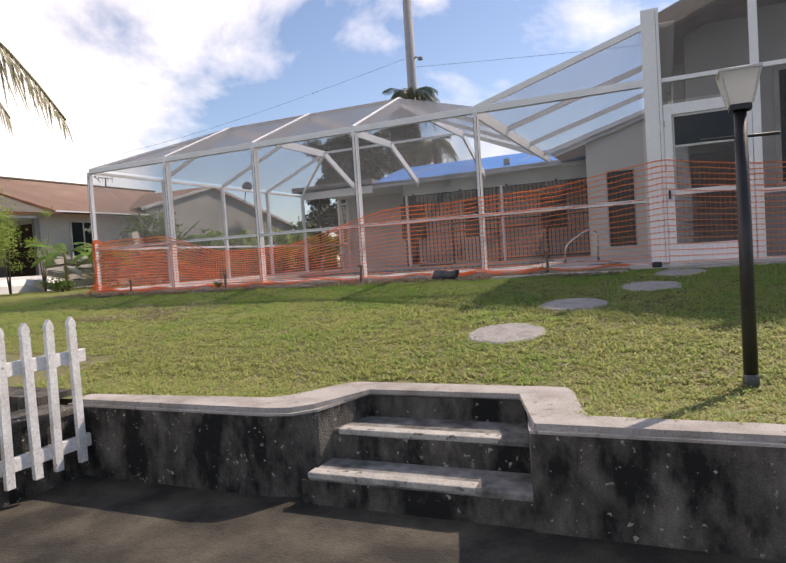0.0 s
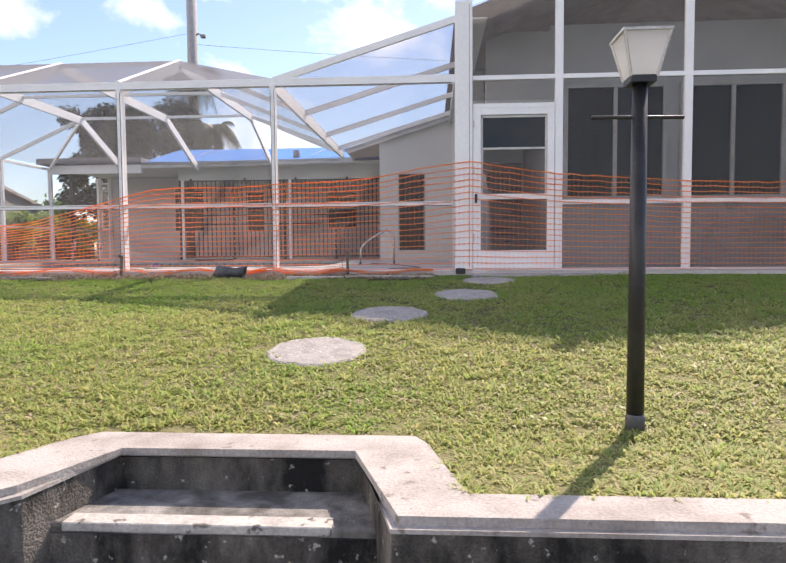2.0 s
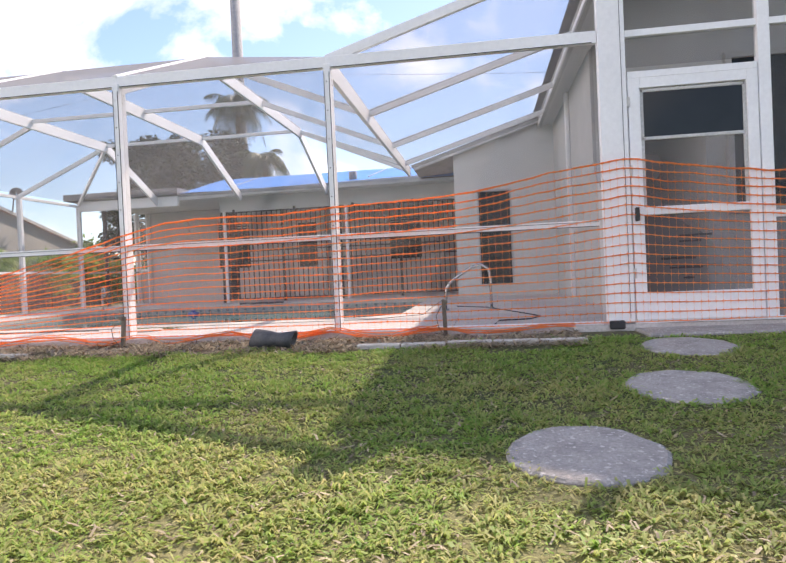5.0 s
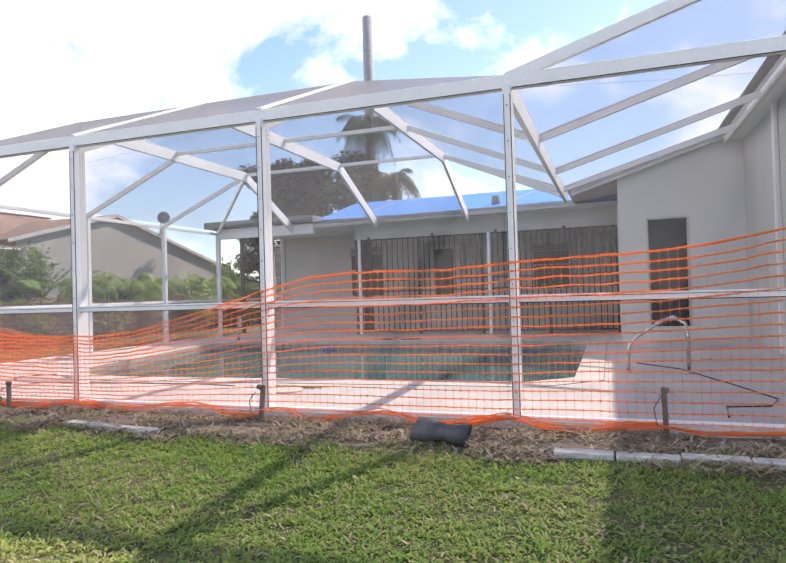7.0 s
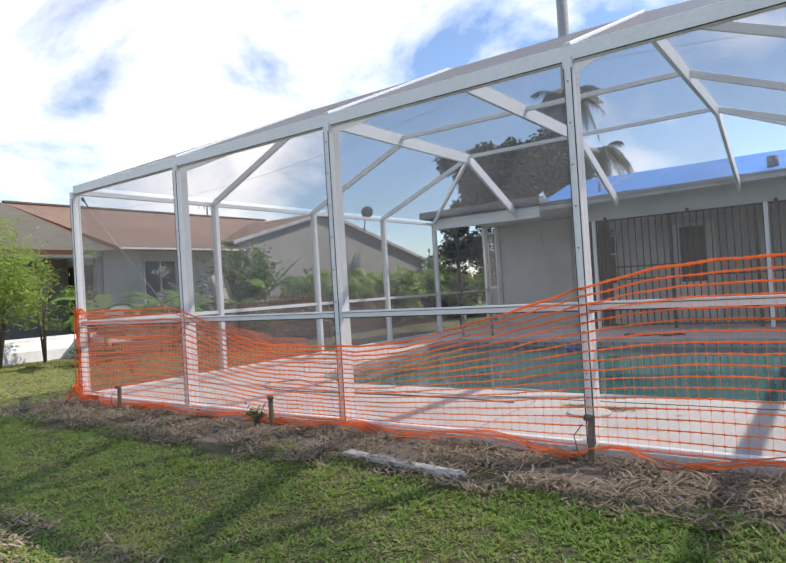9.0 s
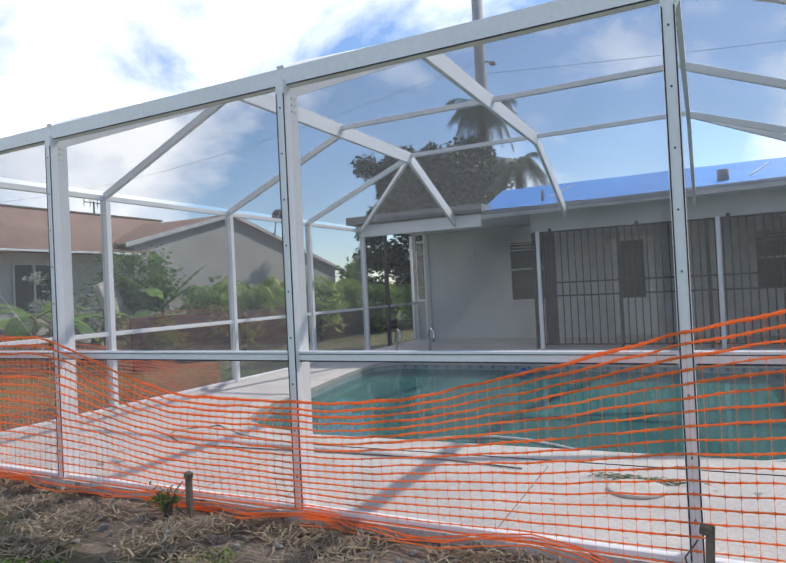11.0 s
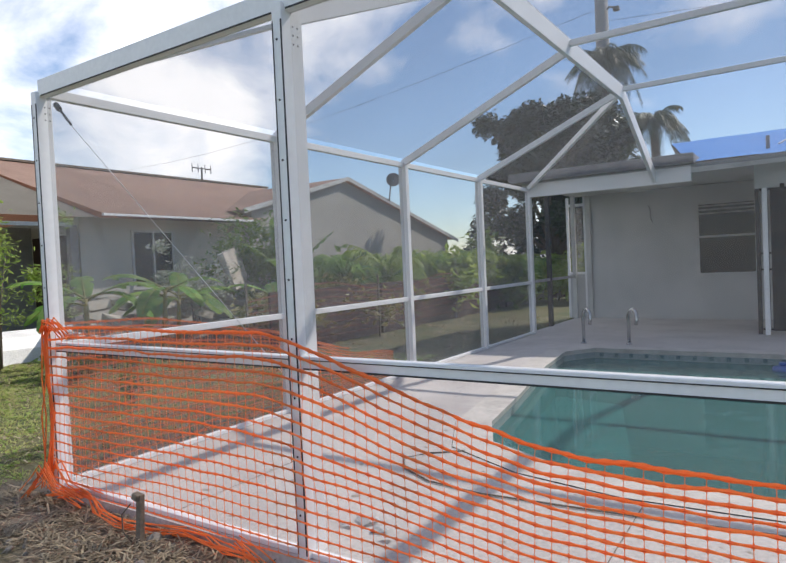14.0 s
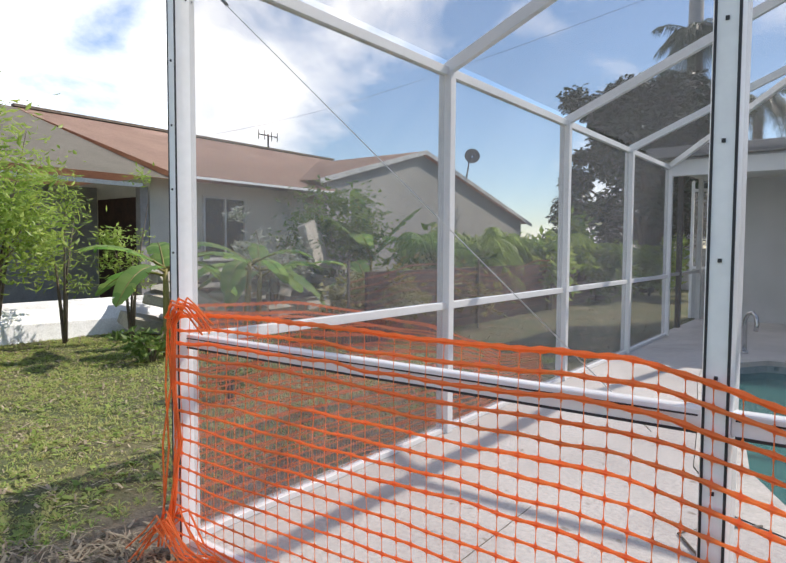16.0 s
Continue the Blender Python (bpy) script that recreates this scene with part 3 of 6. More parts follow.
for i, x in enumerate(PX[:5]):
    cage_post(x if i else -0.015, 0.02 if i else 0.0, EAVE - 0.02, 0.06, 0.14 if i else 0.1)
for y in SY[1:]:
    cage_post(0.0, y, EAVE - 0.02, 0.1, 0.07, front=False)


def cage_bar(name, a, b, w, h, up=(0, 0, 1)):
    bm = B()
    bar(bm, a, b, w, h, up, 0.003)
    return part(name, bm, M_WHITE, cage)


# eave beams, chair rails, sole plates
for x0, x1 in zip(PX, PX[1:]):
    cage_bar("eave_beam", (x0, 0, EAVE), (x1, 0, EAVE), 0.055, 0.11)
    cage_bar("chair_rail", (x0 + 0.03, 0, RAIL), (x1 - 0.03, 0, RAIL), 0.05, 0.055)
    r = cage_bar("sole_plate", (x0 + 0.03, 0, 0.014), (x1 - 0.03, 0, 0.014), 0.05, 0.026)
    seam_strip(cage, (x0 + 0.04, -0.026, RAIL - 0.028), (x1 - 0.04, -0.026, RAIL - 0.028))
    seam_strip(cage, (x0 + 0.04, -0.026, RAIL + 0.012), (x1 - 0.04, -0.026, RAIL + 0.012), 0.004)
    seam_strip(cage, (x0 + 0.04, -0.029, EAVE - 0.05), (x1 - 0.04, -0.029, EAVE - 0.05))
for y0, y1 in zip(SY, SY[1:]):
    cage_bar("eave_beam", (0, y0, EAVE - 0.02), (0, y1, EAVE - 0.02), 0.05, 0.06)
    cage_bar("chair_rail", (0, y0 + 0.05, RAIL), (0, y1 - 0.03, RAIL), 0.05, 0.05)
    cage_bar("sole_plate", (0, y0 + 0.05, 0.02), (0, y1 - 0.03, 0.02), 0.05, 0.035)

# rafters: up from the front, level, then down to the house
SHOULDER, HUB = 2.12, 6.4


def rafter(x):
    for a, b in (((x, 0, EAVE), (x, SHOULDER, FLAT)), ((x, SHOULDER, FLAT), (x, 4.2, FLAT)), ((x, 4.2, FLAT), (x, HUB, FLAT)), ((x, HUB, FLAT), (x, 8.4, EAVE - 0.02))):
        cage_bar("rafter", Vector(a) - Vector((0, 0, 0.02)), Vector(b) - Vector((0, 0, 0.02)), 0.05, 0.19)


for x in PX[1:4]:
    rafter(x)
for a, b in (((PX[4], 0, EAVE), (PX[4], 4.2, EAVE + 0.02)), ((PX[4], 4.2, EAVE + 0.02), (PX[4], 6.75, EAVE + 0.04))):
    cage_bar("rafter", Vector(a) - Vector((0, 0, 0.02)), Vector(b) - Vector((0, 0, 0.02)), 0.05, 0.19)
# side slopes to the first rafter
for y in SY[1:4]:
    cage_bar("side_rafter", (0, y, EAVE), (PX[1], min(y, HUB), FLAT), 0.05, 0.08)
cage_bar("hip_rafter", (0, 8.4, EAVE), (PX[1], HUB, FLAT), 0.05, 0.08)
cage_bar("hip_rafter", (0, 0, EAVE), (PX[1], SHOULDER, FLAT), 0.04, 0.03)
for y in (SHOULDER, 4.2, HUB):
    for x0, x1 in zip(PX[1:3], PX[2:4]):
        cage_bar("purlin", (x0, y, FLAT + 0.02), (x1, y, FLAT + 0.02), 0.05, 0.06)
    yy = min(y, 5.9)
    cage_bar("purlin", (PX[3], y, FLAT), (PX[4], yy, EAVE + 0.04), 0.05, 0.08)
    cage_bar("purlin", (PX[4], yy, EAVE + 0.04), (11.02, yy, 3.36), 0.05, 0.09)
cage_bar("purlin", (PX[3], HUB, FLAT), (PX[4], 6.75, EAVE + 0.04), 0.05, 0.08)
# rising rake beam over the last bay
cage_bar("rake_beam", (PX[4], 0.002, EAVE + 0.03), (11.0, 0.002, 3.36), 0.048, 0.09)


def screen(pts, mat=None):
    bm = B()
    poly(bm, pts)
    return part("screen_panel", bm, mat or M_SCREEN, cage)


for x0, x1 in zip(PX, PX[1:]):
    a, b = x0 + 0.03, x1 - 0.03
    screen([(a, 0.01, 0.03), (b, 0.01, 0.03), (b, 0.01, RAIL - 0.027), (a, 0.01, RAIL - 0.027)])
    screen([(a, 0.01, RAIL + 0.027), (b, 0.01, RAIL + 0.027), (b, 0.01, EAVE - 0.055), (a, 0.01, EAVE - 0.055)])
screen([(PX[4] + 0.03, 0.01, EAVE + 0.05), (10.95, 0.01, EAVE + 0.05), (10.95, 0.01, 3.3)])
for y0, y1 in zip(SY, SY[1:]):
    a, b = y0 + 0.045, y1 - 0.03
    screen([(0.0, a, 0.04), (0.0, b, 0.04), (0.0, b, RAIL - 0.025), (0.0, a, RAIL - 0.025)])
    screen([(0.0, a, RAIL + 0.025), (0.0, b, RAIL + 0.025), (0.0, b, EAVE - 0.05), (0.0, a, EAVE - 0.05)])
RZ = 0.06
for x0, x1 in zip(PX[1:3], PX[2:4]):
    screen([(x0, 0, EAVE + RZ), (x1, 0, EAVE + RZ), (x1, SHOULDER, FLAT + RZ), (x0, SHOULDER, FLAT + RZ)], M_SLOPESCREEN)
    for y0, y1 in ((SHOULDER, 4.2), (4.2, HUB)):
        screen([(x0, y0, FLAT + RZ), (x1, y0, FLAT + RZ), (x1, y1, FLAT + RZ), (x0, y1, FLAT + RZ)], M_ROOFSCREEN)
    screen([(x0, HUB, FLAT + RZ), (x1, HUB, FLAT + RZ), (x1, 8.4, EAVE + RZ), (x0, 8.4, EAVE + RZ)], M_ROOFSCREEN)
screen([(0, 0, EAVE + RZ), (PX[1], 0, EAVE + RZ), (PX[1], SHOULDER, FLAT + RZ)], M_SLOPESCREEN)
screen([(0, 0, EAVE + RZ), (PX[1], SHOULDER, FLAT + RZ), (0, SY[1], EAVE + RZ)], M_ROOFSCREEN)
for y0, y1 in zip(SY[1:3], SY[2:4]):
    screen([(0, y0, EAVE + RZ), (PX[1], y0, FLAT + RZ), (PX[1], y1, FLAT + RZ), (0, y1, EAVE + RZ)], M_ROOFSCREEN)
screen([(0, SY[3], EAVE + RZ), (PX[1], HUB, FLAT + RZ), (0, 8.4, EAVE + RZ)], M_ROOFSCREEN)
screen([(0, 8.4, EAVE + RZ), (PX[1], HUB, FLAT + RZ), (PX[1], 8.4, EAVE + RZ)], M_ROOFSCREEN)
screen([(PX[3], 0, EAVE + RZ), (PX[4], 0, EAVE + RZ), (PX[3], SHOULDER, FLAT + RZ)], M_SLOPESCREEN)
screen([(PX[3], SHOULDER, FLAT + RZ), (PX[4], 0, EAVE + RZ), (PX[4], 6.75, EAVE + RZ), (PX[3], HUB, FLAT + RZ)], M_ROOFSCREEN)
screen([(PX[4], 0, EAVE + RZ), (11.02, 0, 3.4), (11.02, 6.75, 3.4), (PX[4], 6.75, EAVE + RZ)], M_ROOFSCREEN)
# bracing cable across the first bay
bm = B()
rod(bm, [(0.22, 0.04, 2.31), (1.93, 0.04, 0.84)], 0.002, 5)
part("brace_cable", bm, M_FENCE, cage, "pale thin cable")
bm = B()
rod(bm, [(0.1, 0.04, 2.43), (0.24, 0.042, 2.295)], 0.008, 6)
rod(bm, [(0.08, 0.04, 2.45), (0.12, 0.04, 2.41)], 0.018, 6)
part("turnbuckle", bm, M_SHINGLE, cage)

# ---- house ----


def build_house():
    h = thing("house", 6, 11, 0, "grey stucco bungalow, its roof covered by a blue tarpaulin", "house", kind="structure")
    BW, GY, GX = 11.3, 7.0, 9.3
    bm = B()
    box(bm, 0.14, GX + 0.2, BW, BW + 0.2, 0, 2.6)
    part("back_wall", bm, M_STUCCO_SHADED, h)
    bm = B()
    box(bm, 3.42, GX, 8.95, 9.15, 2.24, 2.62)
    part("header", bm, M_STUCCO_SHADED, h)
    # covered patio ceiling
    bm = B()
    box(bm, -0.15, GX + 2.0, 8.5, BW + 0.2, 2.62, 2.68)
    part("patio_ceiling", bm, M_STUCCO_LIGHT, h)
    # gable wall with a window opening
    bm = B()
    wx0, wx1, wz0, wz1 = 9.76, 10.42, 0.24, 2.13
    slope = 0.31
    def zt(x):
        return 2.64 + (x - 8.52) * slope
    for a, b, z0, z1a, z1b in ((GX, wx0, 0, zt(GX), zt(wx0)), (wx1, 11.32, 0, zt(wx1), zt(11.32)), (wx0, wx1, 0, wz0, wz0), (wx0, wx1, None, zt(wx0), zt(wx1))):
        zb = wz1 if z0 is None else z0
        vs = [(a, GY, zb), (b, GY, zb), (b, GY, z1b), (a, GY, z1a)]
        lo = [bm.verts.new(v) for v in vs]
        hi = [bm.verts.new((v[0], GY + 0.2, v[2])) for v in vs]
        bm.faces.new(lo)
        bm.faces.new(hi[::-1])
        for i in range(4):
            bm.faces.new((lo[i], hi[i], hi[(i + 1) % 4], lo[(i + 1) % 4]))
    part("gable_wall", bm, M_STUCCO_LIGHT, h)
    bm = B()
    box(bm, GX, GX + 0.2, GY + 0.2, BW, 0, 2.62)
    part("side_wall", bm, M_STUCCO_LIGHT, h)
    bm = B()
    box(bm, wx0, wx1, GY + 0.1, GY + 0.11, wz0, wz1)
    w = part("window", bm, M_GLASS, h, "tall narrow dark window")
    bm = B()
    box(bm, wx0 - 0.02, wx1 + 0.02, GY - 0.05, GY + 0.12, wz0 - 0.05, wz0 + 0.002)
    part("sill", bm, M_STUCCO_LIGHT, w)
    bm = B()
    box(bm, wx0 - 0.012, wx0 + 0.02, GY - 0.012, GY + 0.1, wz0, wz1)
    box(bm, wx1 - 0.02, wx1 + 0.012, GY - 0.012, GY + 0.1, wz0, wz1)
    box(bm, wx0 - 0.012, wx1 + 0.012, GY - 0.012, GY + 0.1, wz1 - 0.02, wz1 + 0.015)
    part("frame", bm, M_FASCIA, w)
    # rake trim and eaves
    bm = B()
    bar(bm, (8.5, 6.86, 2.66), (11.06, 6.86, zt(11.06) + 0.04), 0.05, 0.12)
    part("rake_trim", bm, M_FASCIA, h)
    bm = B()
    poly(bm, [(8.46, 6.8, 2.7), (11.06, 6.8, 3.5), (11.06, 14, 3.5), (8.46, 14, 2.7)])
    bmesh.ops.solidify(bm, geom=bm.faces[:], thickness=0.06)
    part("roof_slope", bm, M_SHINGLE, h)
    bm = B()
    bar(bm, (2.6, 8.42, 2.6), (8.5, 8.42, 2.68), 0.04, 0.14)
    part("fascia", bm, M_FASCIA, h)
    bm = B()
    box(bm, 2.6, 8.9, 8.44, 9.0, 2.61, 2.63)
    part("soffit", bm, M_STUCCO_LIGHT, h)
    # tarp roof
    bm = B()
    nx, ny = 26, 10
    def roof(u, v):
        x = lerp(lerp(2.62, 1.45, v), 12.0, u)
        y = lerp(8.36, 14.0, v)
        return Vector((x, y, lerp(2.69, 3.9, v) + 0.02 * noise.noise(Vector((x * 1.5, y * 0.7, 3)))))
    grid = [[bm.verts.new(roof(i / nx, j / ny)) for i in range(nx + 1)] for j in range(ny + 1)]
    for j in range(ny):
        for i in range(nx):
            f = bm.faces.new((grid[j][i], grid[j][i + 1], grid[j + 1][i + 1], grid[j + 1][i]))
            f.smooth = True
    part("tarpaulin", bm, M_TARP, h, "wrinkled bright blue tarpaulin")
    bm = B()
    poly(bm, [(1.45, 14.0, 3.88), (12, 14.0, 3.88), (12, 20, 2.6), (1.45, 20, 2.6)])
    poly(bm, [(1.45, 14.0, 3.86), (2.62, 8.4, 2.64), (1.45, 20, 2.55)])
    part("roof_back", bm, M_SHINGLE, h)
    for x in (3.75, 7.15):
        bm = B()
        bar(bm, (x, 9.2, 2.92), (x + 0.35, 9.9, 3.2), 0.035, 0.02)
        part("batten", bm, M_FENCE, h, "pale wooden batten holding the tarpaulin")
    for x, r in ((3.6, 0.03), (6.75, 0.1)):
        bm = B()
        rod(bm, [(x, 9.3, 2.8), (x, 9.3, 3.08)], r, 10)
        part("vent_pipe", bm, M_SHINGLE, h)
    # lower porch roof at the end
    bm = B()
    box(bm, -0.3, 2.68, 8.25, 11.5, 2.66, 2.82, 0.01)
    part("porch_roof", bm, M_SHINGLE, h)
    bm = B()
    box(bm, 0.04, 2.62, 8.36, 8.46, 2.4, 2.655, 0.004)
    part("porch_beam", bm, M_WHITE, h)
    for y in (9.6, 11.2):
        bm = B()
        box(bm, -0.13, -0.05, y - 0.04, y + 0.04, 0, 2.64, 0.004)
        part("porch_post", bm, M_IRON if y < 10 else M_FASCIA, h)
    bm = B()
    box(bm, -0.11, -0.07, 8.4, 11.3, 0.88, 0.93)
    part("porch_rail", bm, M_FASCIA, h)
    # windows and door of the back wall
    def sash(name, x0, x1, z0, z1, split):
        b2 = B()
        box(b2, x0, x1, BW - 0.012, BW + 0.02, z0, z1)
        win = part(name, b2, M_GLASS, h)
        b2 = B()
        for a, b, c, d in ((x0 - 0.05, x0 + 0.02, z0, z1), (x1 - 0.02, x1 + 0.05, z0, z1), (x0 - 0.04, x1 + 0.04, z1 - 0.02, z1 + 0.04), (x0 - 0.05, x1 + 0.05, z0 - 0.06, z0), (x0, x1, split - 0.02, split + 0.02)):
            box(b2, a, b, BW - 0.04, BW - 0.013, c, d)
        part("frame", b2, M_FASCIA, win)
        b2 = B()
        n = 3
        for k in range(n):
            z = z1 - 0.04 - k * 0.07
            box(b2, x0 + 0.02, x1 - 0.02, BW - 0.02, BW - 0.016, z - 0.03, z)
        part("blind_slats", b2, M_BLIND, win)
        return win
    # narrow framed screen between the wall's end and the porch edge
    bm = B()
    poly(bm, [(-0.24, BW + 0.05, 0.98), (0.1, BW + 0.05, 0.98), (0.1, BW + 0.05, 2.42), (-0.24, BW + 0.05, 2.42)])
    slot = part("side_screen", bm, M_DENSESCREEN, h, "narrow white framed insect screen")
    for a, b, c, d in ((-0.28, -0.23, 0.0, 2.6), (0.09, 0.14, 0.0, 2.6), (-0.23, 0.09, 0.94, 0.99), (-0.23, 0.09, 2.4, 2.46)):
        bm = B()
        box(bm, a, b, BW + 0.02, BW + 0.08, c, d, 0.003)
        part("frame", bm, M_WHITE, slot)
    bm = B()
    box(bm, -0.23, 0.09, BW + 0.03, BW + 0.07, 0.0, 0.94)
    part("kick_panel", bm, M_STUCCO_SHADED, slot)
    bm = B()
    rod(bm, [(1.42, BW - 0.02, 2.3), (1.47, BW - 0.05, 2.2), (1.46, BW - 0.05, 2.05), (1.5, BW - 0.03, 1.95)], 0.009, 6)
    part("loose_cable", bm, M_SHINGLE, h)
    bm = B()
    box(bm, 0.2, 0.26, BW - 0.05, BW - 0.003, 0.0, 2.6, 0.004)
    part("downpipe", bm, M_FASCIA, h)
    sash("window", 2.32, 3.3, 0.9, 2.24, 1.6)
    sash("window", 7.3, 8.2, 0.95, 2.1, 1.55)
    bm = B()
    box(bm, 4.55, 5.45, BW - 0.03, BW + 0.03, 0.05, 2.15)
    door = part("door", bm, M_STUCCO_LIGHT, h, "pale panelled back door with a dark pane")
    bm = B()
    box(bm, 4.72, 5.24, BW - 0.045, BW - 0.032, 0.85, 2.08)
    part("pane", bm, M_GLASS, door)
    bm = B()
    for a, b, c, d in ((4.46, 4.55, 0.02, 2.24), (5.45, 5.54, 0.02, 2.24), (4.46, 5.54, 2.15, 2.24)):
        box(bm, a, b, BW - 0.05, BW - 0.01, c, d)
    part("frame", bm, M_FASCIA, door)
    bm = B()
    rod(bm, [(5.36, BW - 0.03, 1.0), (5.36, BW - 0.09, 1.0)], 0.025, 8)
    part("knob", bm, M_STEEL, door)
    return h


build_house()


def build_bars():
    g = thing("security_bars", 6.4, 9.0, 0, "black wrought-iron security bars across the covered patio", "security bars")
    Y = 8.98
    edges = [3.45, 5.0, 6.45, 7.9, 9.28]
    for i, (x0, x1) in enumerate(zip(edges, edges[1:])):
        for z in (0.08, 1.0, 1.25, 2.22):
            bm = B()
            box(bm, x0, x1, Y - 0.012, Y + 0.012, z - 0.014, z + 0.014)
            part("crossbar", bm, M_IRON, g)
        n = 12
        me = None
        for k in range(1, n):
            x = lerp(x0, x1, k / n)
            if me is None:
                bm = B()
                box(bm, -0.011, 0.011, Y - 0.011, Y + 0.011, 0.08, 2.22)
                me = mesh_of("bar", bm, M_IRON)
            ob = new("bar", me)
            ob.parent = g
            ob.matrix_parent_inverse = g.matrix_basis.inverted()
            ob.matrix_basis = Matrix.Translation((x, 0, 0))
    for x in edges:
        bm = B()
        box(bm, x - 0.03, x + 0.03, Y - 0.03, Y + 0.03, 0.0, 2.24, 0.004)
        part("bar_post", bm, M_IRON, g)
        bm = B()
        box(bm, x + 0.3, x + 0.36, Y - 0.04, Y - 0.01, 2.22, 2.29)
        part("bracket", bm, M_IRON, g)
    bm = B()
    for k in range(5):
        box(bm, 3.63 + 0.045 * k, 3.655 + 0.045 * k, Y - 0.06 + 0.02 * (k % 2), Y - 0.03 + 0.02 * (k % 2), 0.06, 2.2)
    box(bm, 3.62, 3.86, Y - 0.03, Y - 0.014, 0.06, 2.2)
    part("folded_gate", bm, M_IRON, g, "dark folded gate leaf against the post")
    for x in (3.55, 6.62):
        bm = B()
        box(bm, x - 0.035, x + 0.035, Y - 0.09, Y - 0.035, 0.0, 2.24, 0.004)
        part("patio_post", bm, M_WHITE, g, "white aluminium post")


build_bars()

# ---- tall screened wing beside the cage ----


def build_wing():
    w = thing("screened_wing", 14, 3, 0, "tall grey wing with a white framed screened front", "house wing", kind="structure")
    X0, APEX, EZ, AZ = 10.97, 14.3, 3.5, 4.78
    def zt(x):
        return lerp(EZ, AZ, (x - X0) / (APEX - X0)) if x < APEX else lerp(AZ, EZ, (x - APEX) / (APEX - X0))
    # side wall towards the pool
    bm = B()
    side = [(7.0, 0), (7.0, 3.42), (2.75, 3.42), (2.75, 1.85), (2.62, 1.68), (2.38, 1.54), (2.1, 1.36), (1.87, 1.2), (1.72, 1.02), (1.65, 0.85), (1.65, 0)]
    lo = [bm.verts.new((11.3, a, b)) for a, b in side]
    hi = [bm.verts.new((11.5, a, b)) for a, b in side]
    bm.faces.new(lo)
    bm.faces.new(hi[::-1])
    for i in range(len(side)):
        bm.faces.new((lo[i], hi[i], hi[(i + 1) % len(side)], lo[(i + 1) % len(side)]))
    part("side_wall", bm, M_STUCCO_SHADED, w)
    bm = B()
    box(bm, 11.235, 11.298, 4.72, 4.82, 0, 3.36, 0.008)
    part("downpipe", bm, M_WHITE, w)
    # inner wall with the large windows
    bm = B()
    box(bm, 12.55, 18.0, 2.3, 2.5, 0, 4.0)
    part("inner_wall", bm, M_STUCCO_SHADED, w)
    # entry recess behind the screen door, added deep so that it stays dark
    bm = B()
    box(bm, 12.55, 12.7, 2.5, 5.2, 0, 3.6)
    part("recess_wall", bm, M_STUCCO_SHADED, w)
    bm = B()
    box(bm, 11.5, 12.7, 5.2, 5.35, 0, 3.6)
    part("recess_wall", bm, M_STUCCO_SHADED, w)
    # Lintel added to keep the view above the door dim.
    bm = B()
    box(bm, 11.5, 12.55, 2.3, 2.5, 2.25, 3.9)
    part("lintel", bm, M_STUCCO_SHADED, w)
    # Dark door added at the back, which deepens the recess's shade.
    bm = B()
    box(bm, 11.62, 12.5, 5.15, 5.197, 0.02, 2.1, 0.01)
    recess_shade_door = part("recess_shade_door", bm, M_BEDBOARD, w, "dark brown door added to darken the entry recess")
    bm = B()
    rod(bm, [(12.4, 5.15, 1.0), (12.4, 5.09, 1.0)], 0.03, 8)
    part("knob", bm, M_STEEL, recess_shade_door)
    for x0, x1 in ((12.85, 14.4), (14.75, 16.3)):
        bm = B()
        box(bm, x0, x1, 2.27, 2.295, 1.15, 2.94)
        win = part("window", bm, M_GLASS, w, "large dark sliding window")
        bm = B()
        for a, b, c, d in ((x0 - 0.07, x0, 1.08, 3.01), (x1, x1 + 0.07, 1.08, 3.01), (x0, x1, 2.94, 3.01), (x0, x1, 1.08, 1.15), ((x0 + x1) / 2 - 0.03, (x0 + x1) / 2 + 0.03, 1.15, 2.94)):
            box(bm, a, b, 2.22, 2.3, c, d)
        part("frame", bm, M_FASCIA, win)
    # roof and eaves
    bm = B()
    for a, b in (((10.9, EZ - 0.02), (APEX, AZ)), ((APEX, AZ), (17.9, EZ - 0.02))):
        vs = [(a[0], 0.42, a[1] + 0.06), (b[0], 0.42, b[1] + 0.06), (b[0], 12, b[1] + 0.06), (a[0], 12, a[1] + 0.06)]
        poly(bm, vs)
    bmesh.ops.solidify(bm, geom=bm.faces[:], thickness=0.12)
    part("roof", bm, M_SHINGLE, w)
    bm = B()
    box(bm, 11.0, 11.06, 0.0, 7.0, EZ - 0.2, EZ - 0.02)
    part("eave_fascia", bm, M_FASCIA, w)
    bm = B()
    box(bm, 11.06, 11.32, 0.1, 7.0, EZ - 0.14, EZ - 0.12)
    part("eave_soffit", bm, M_STUCCO_LIGHT, w)
    bm = B()
    bar(bm, (10.98, 0.0, 3.3), (11.02, 6.7, 3.42), 0.02, 0.06)
    part("gutter", bm, M_WHITE, w)
    # slab
    bm = B()
    box(bm, 10.98, 18, -0.02, 2.4, -0.2, -0.005)
    part("porch_slab", bm, M_DECK, w)
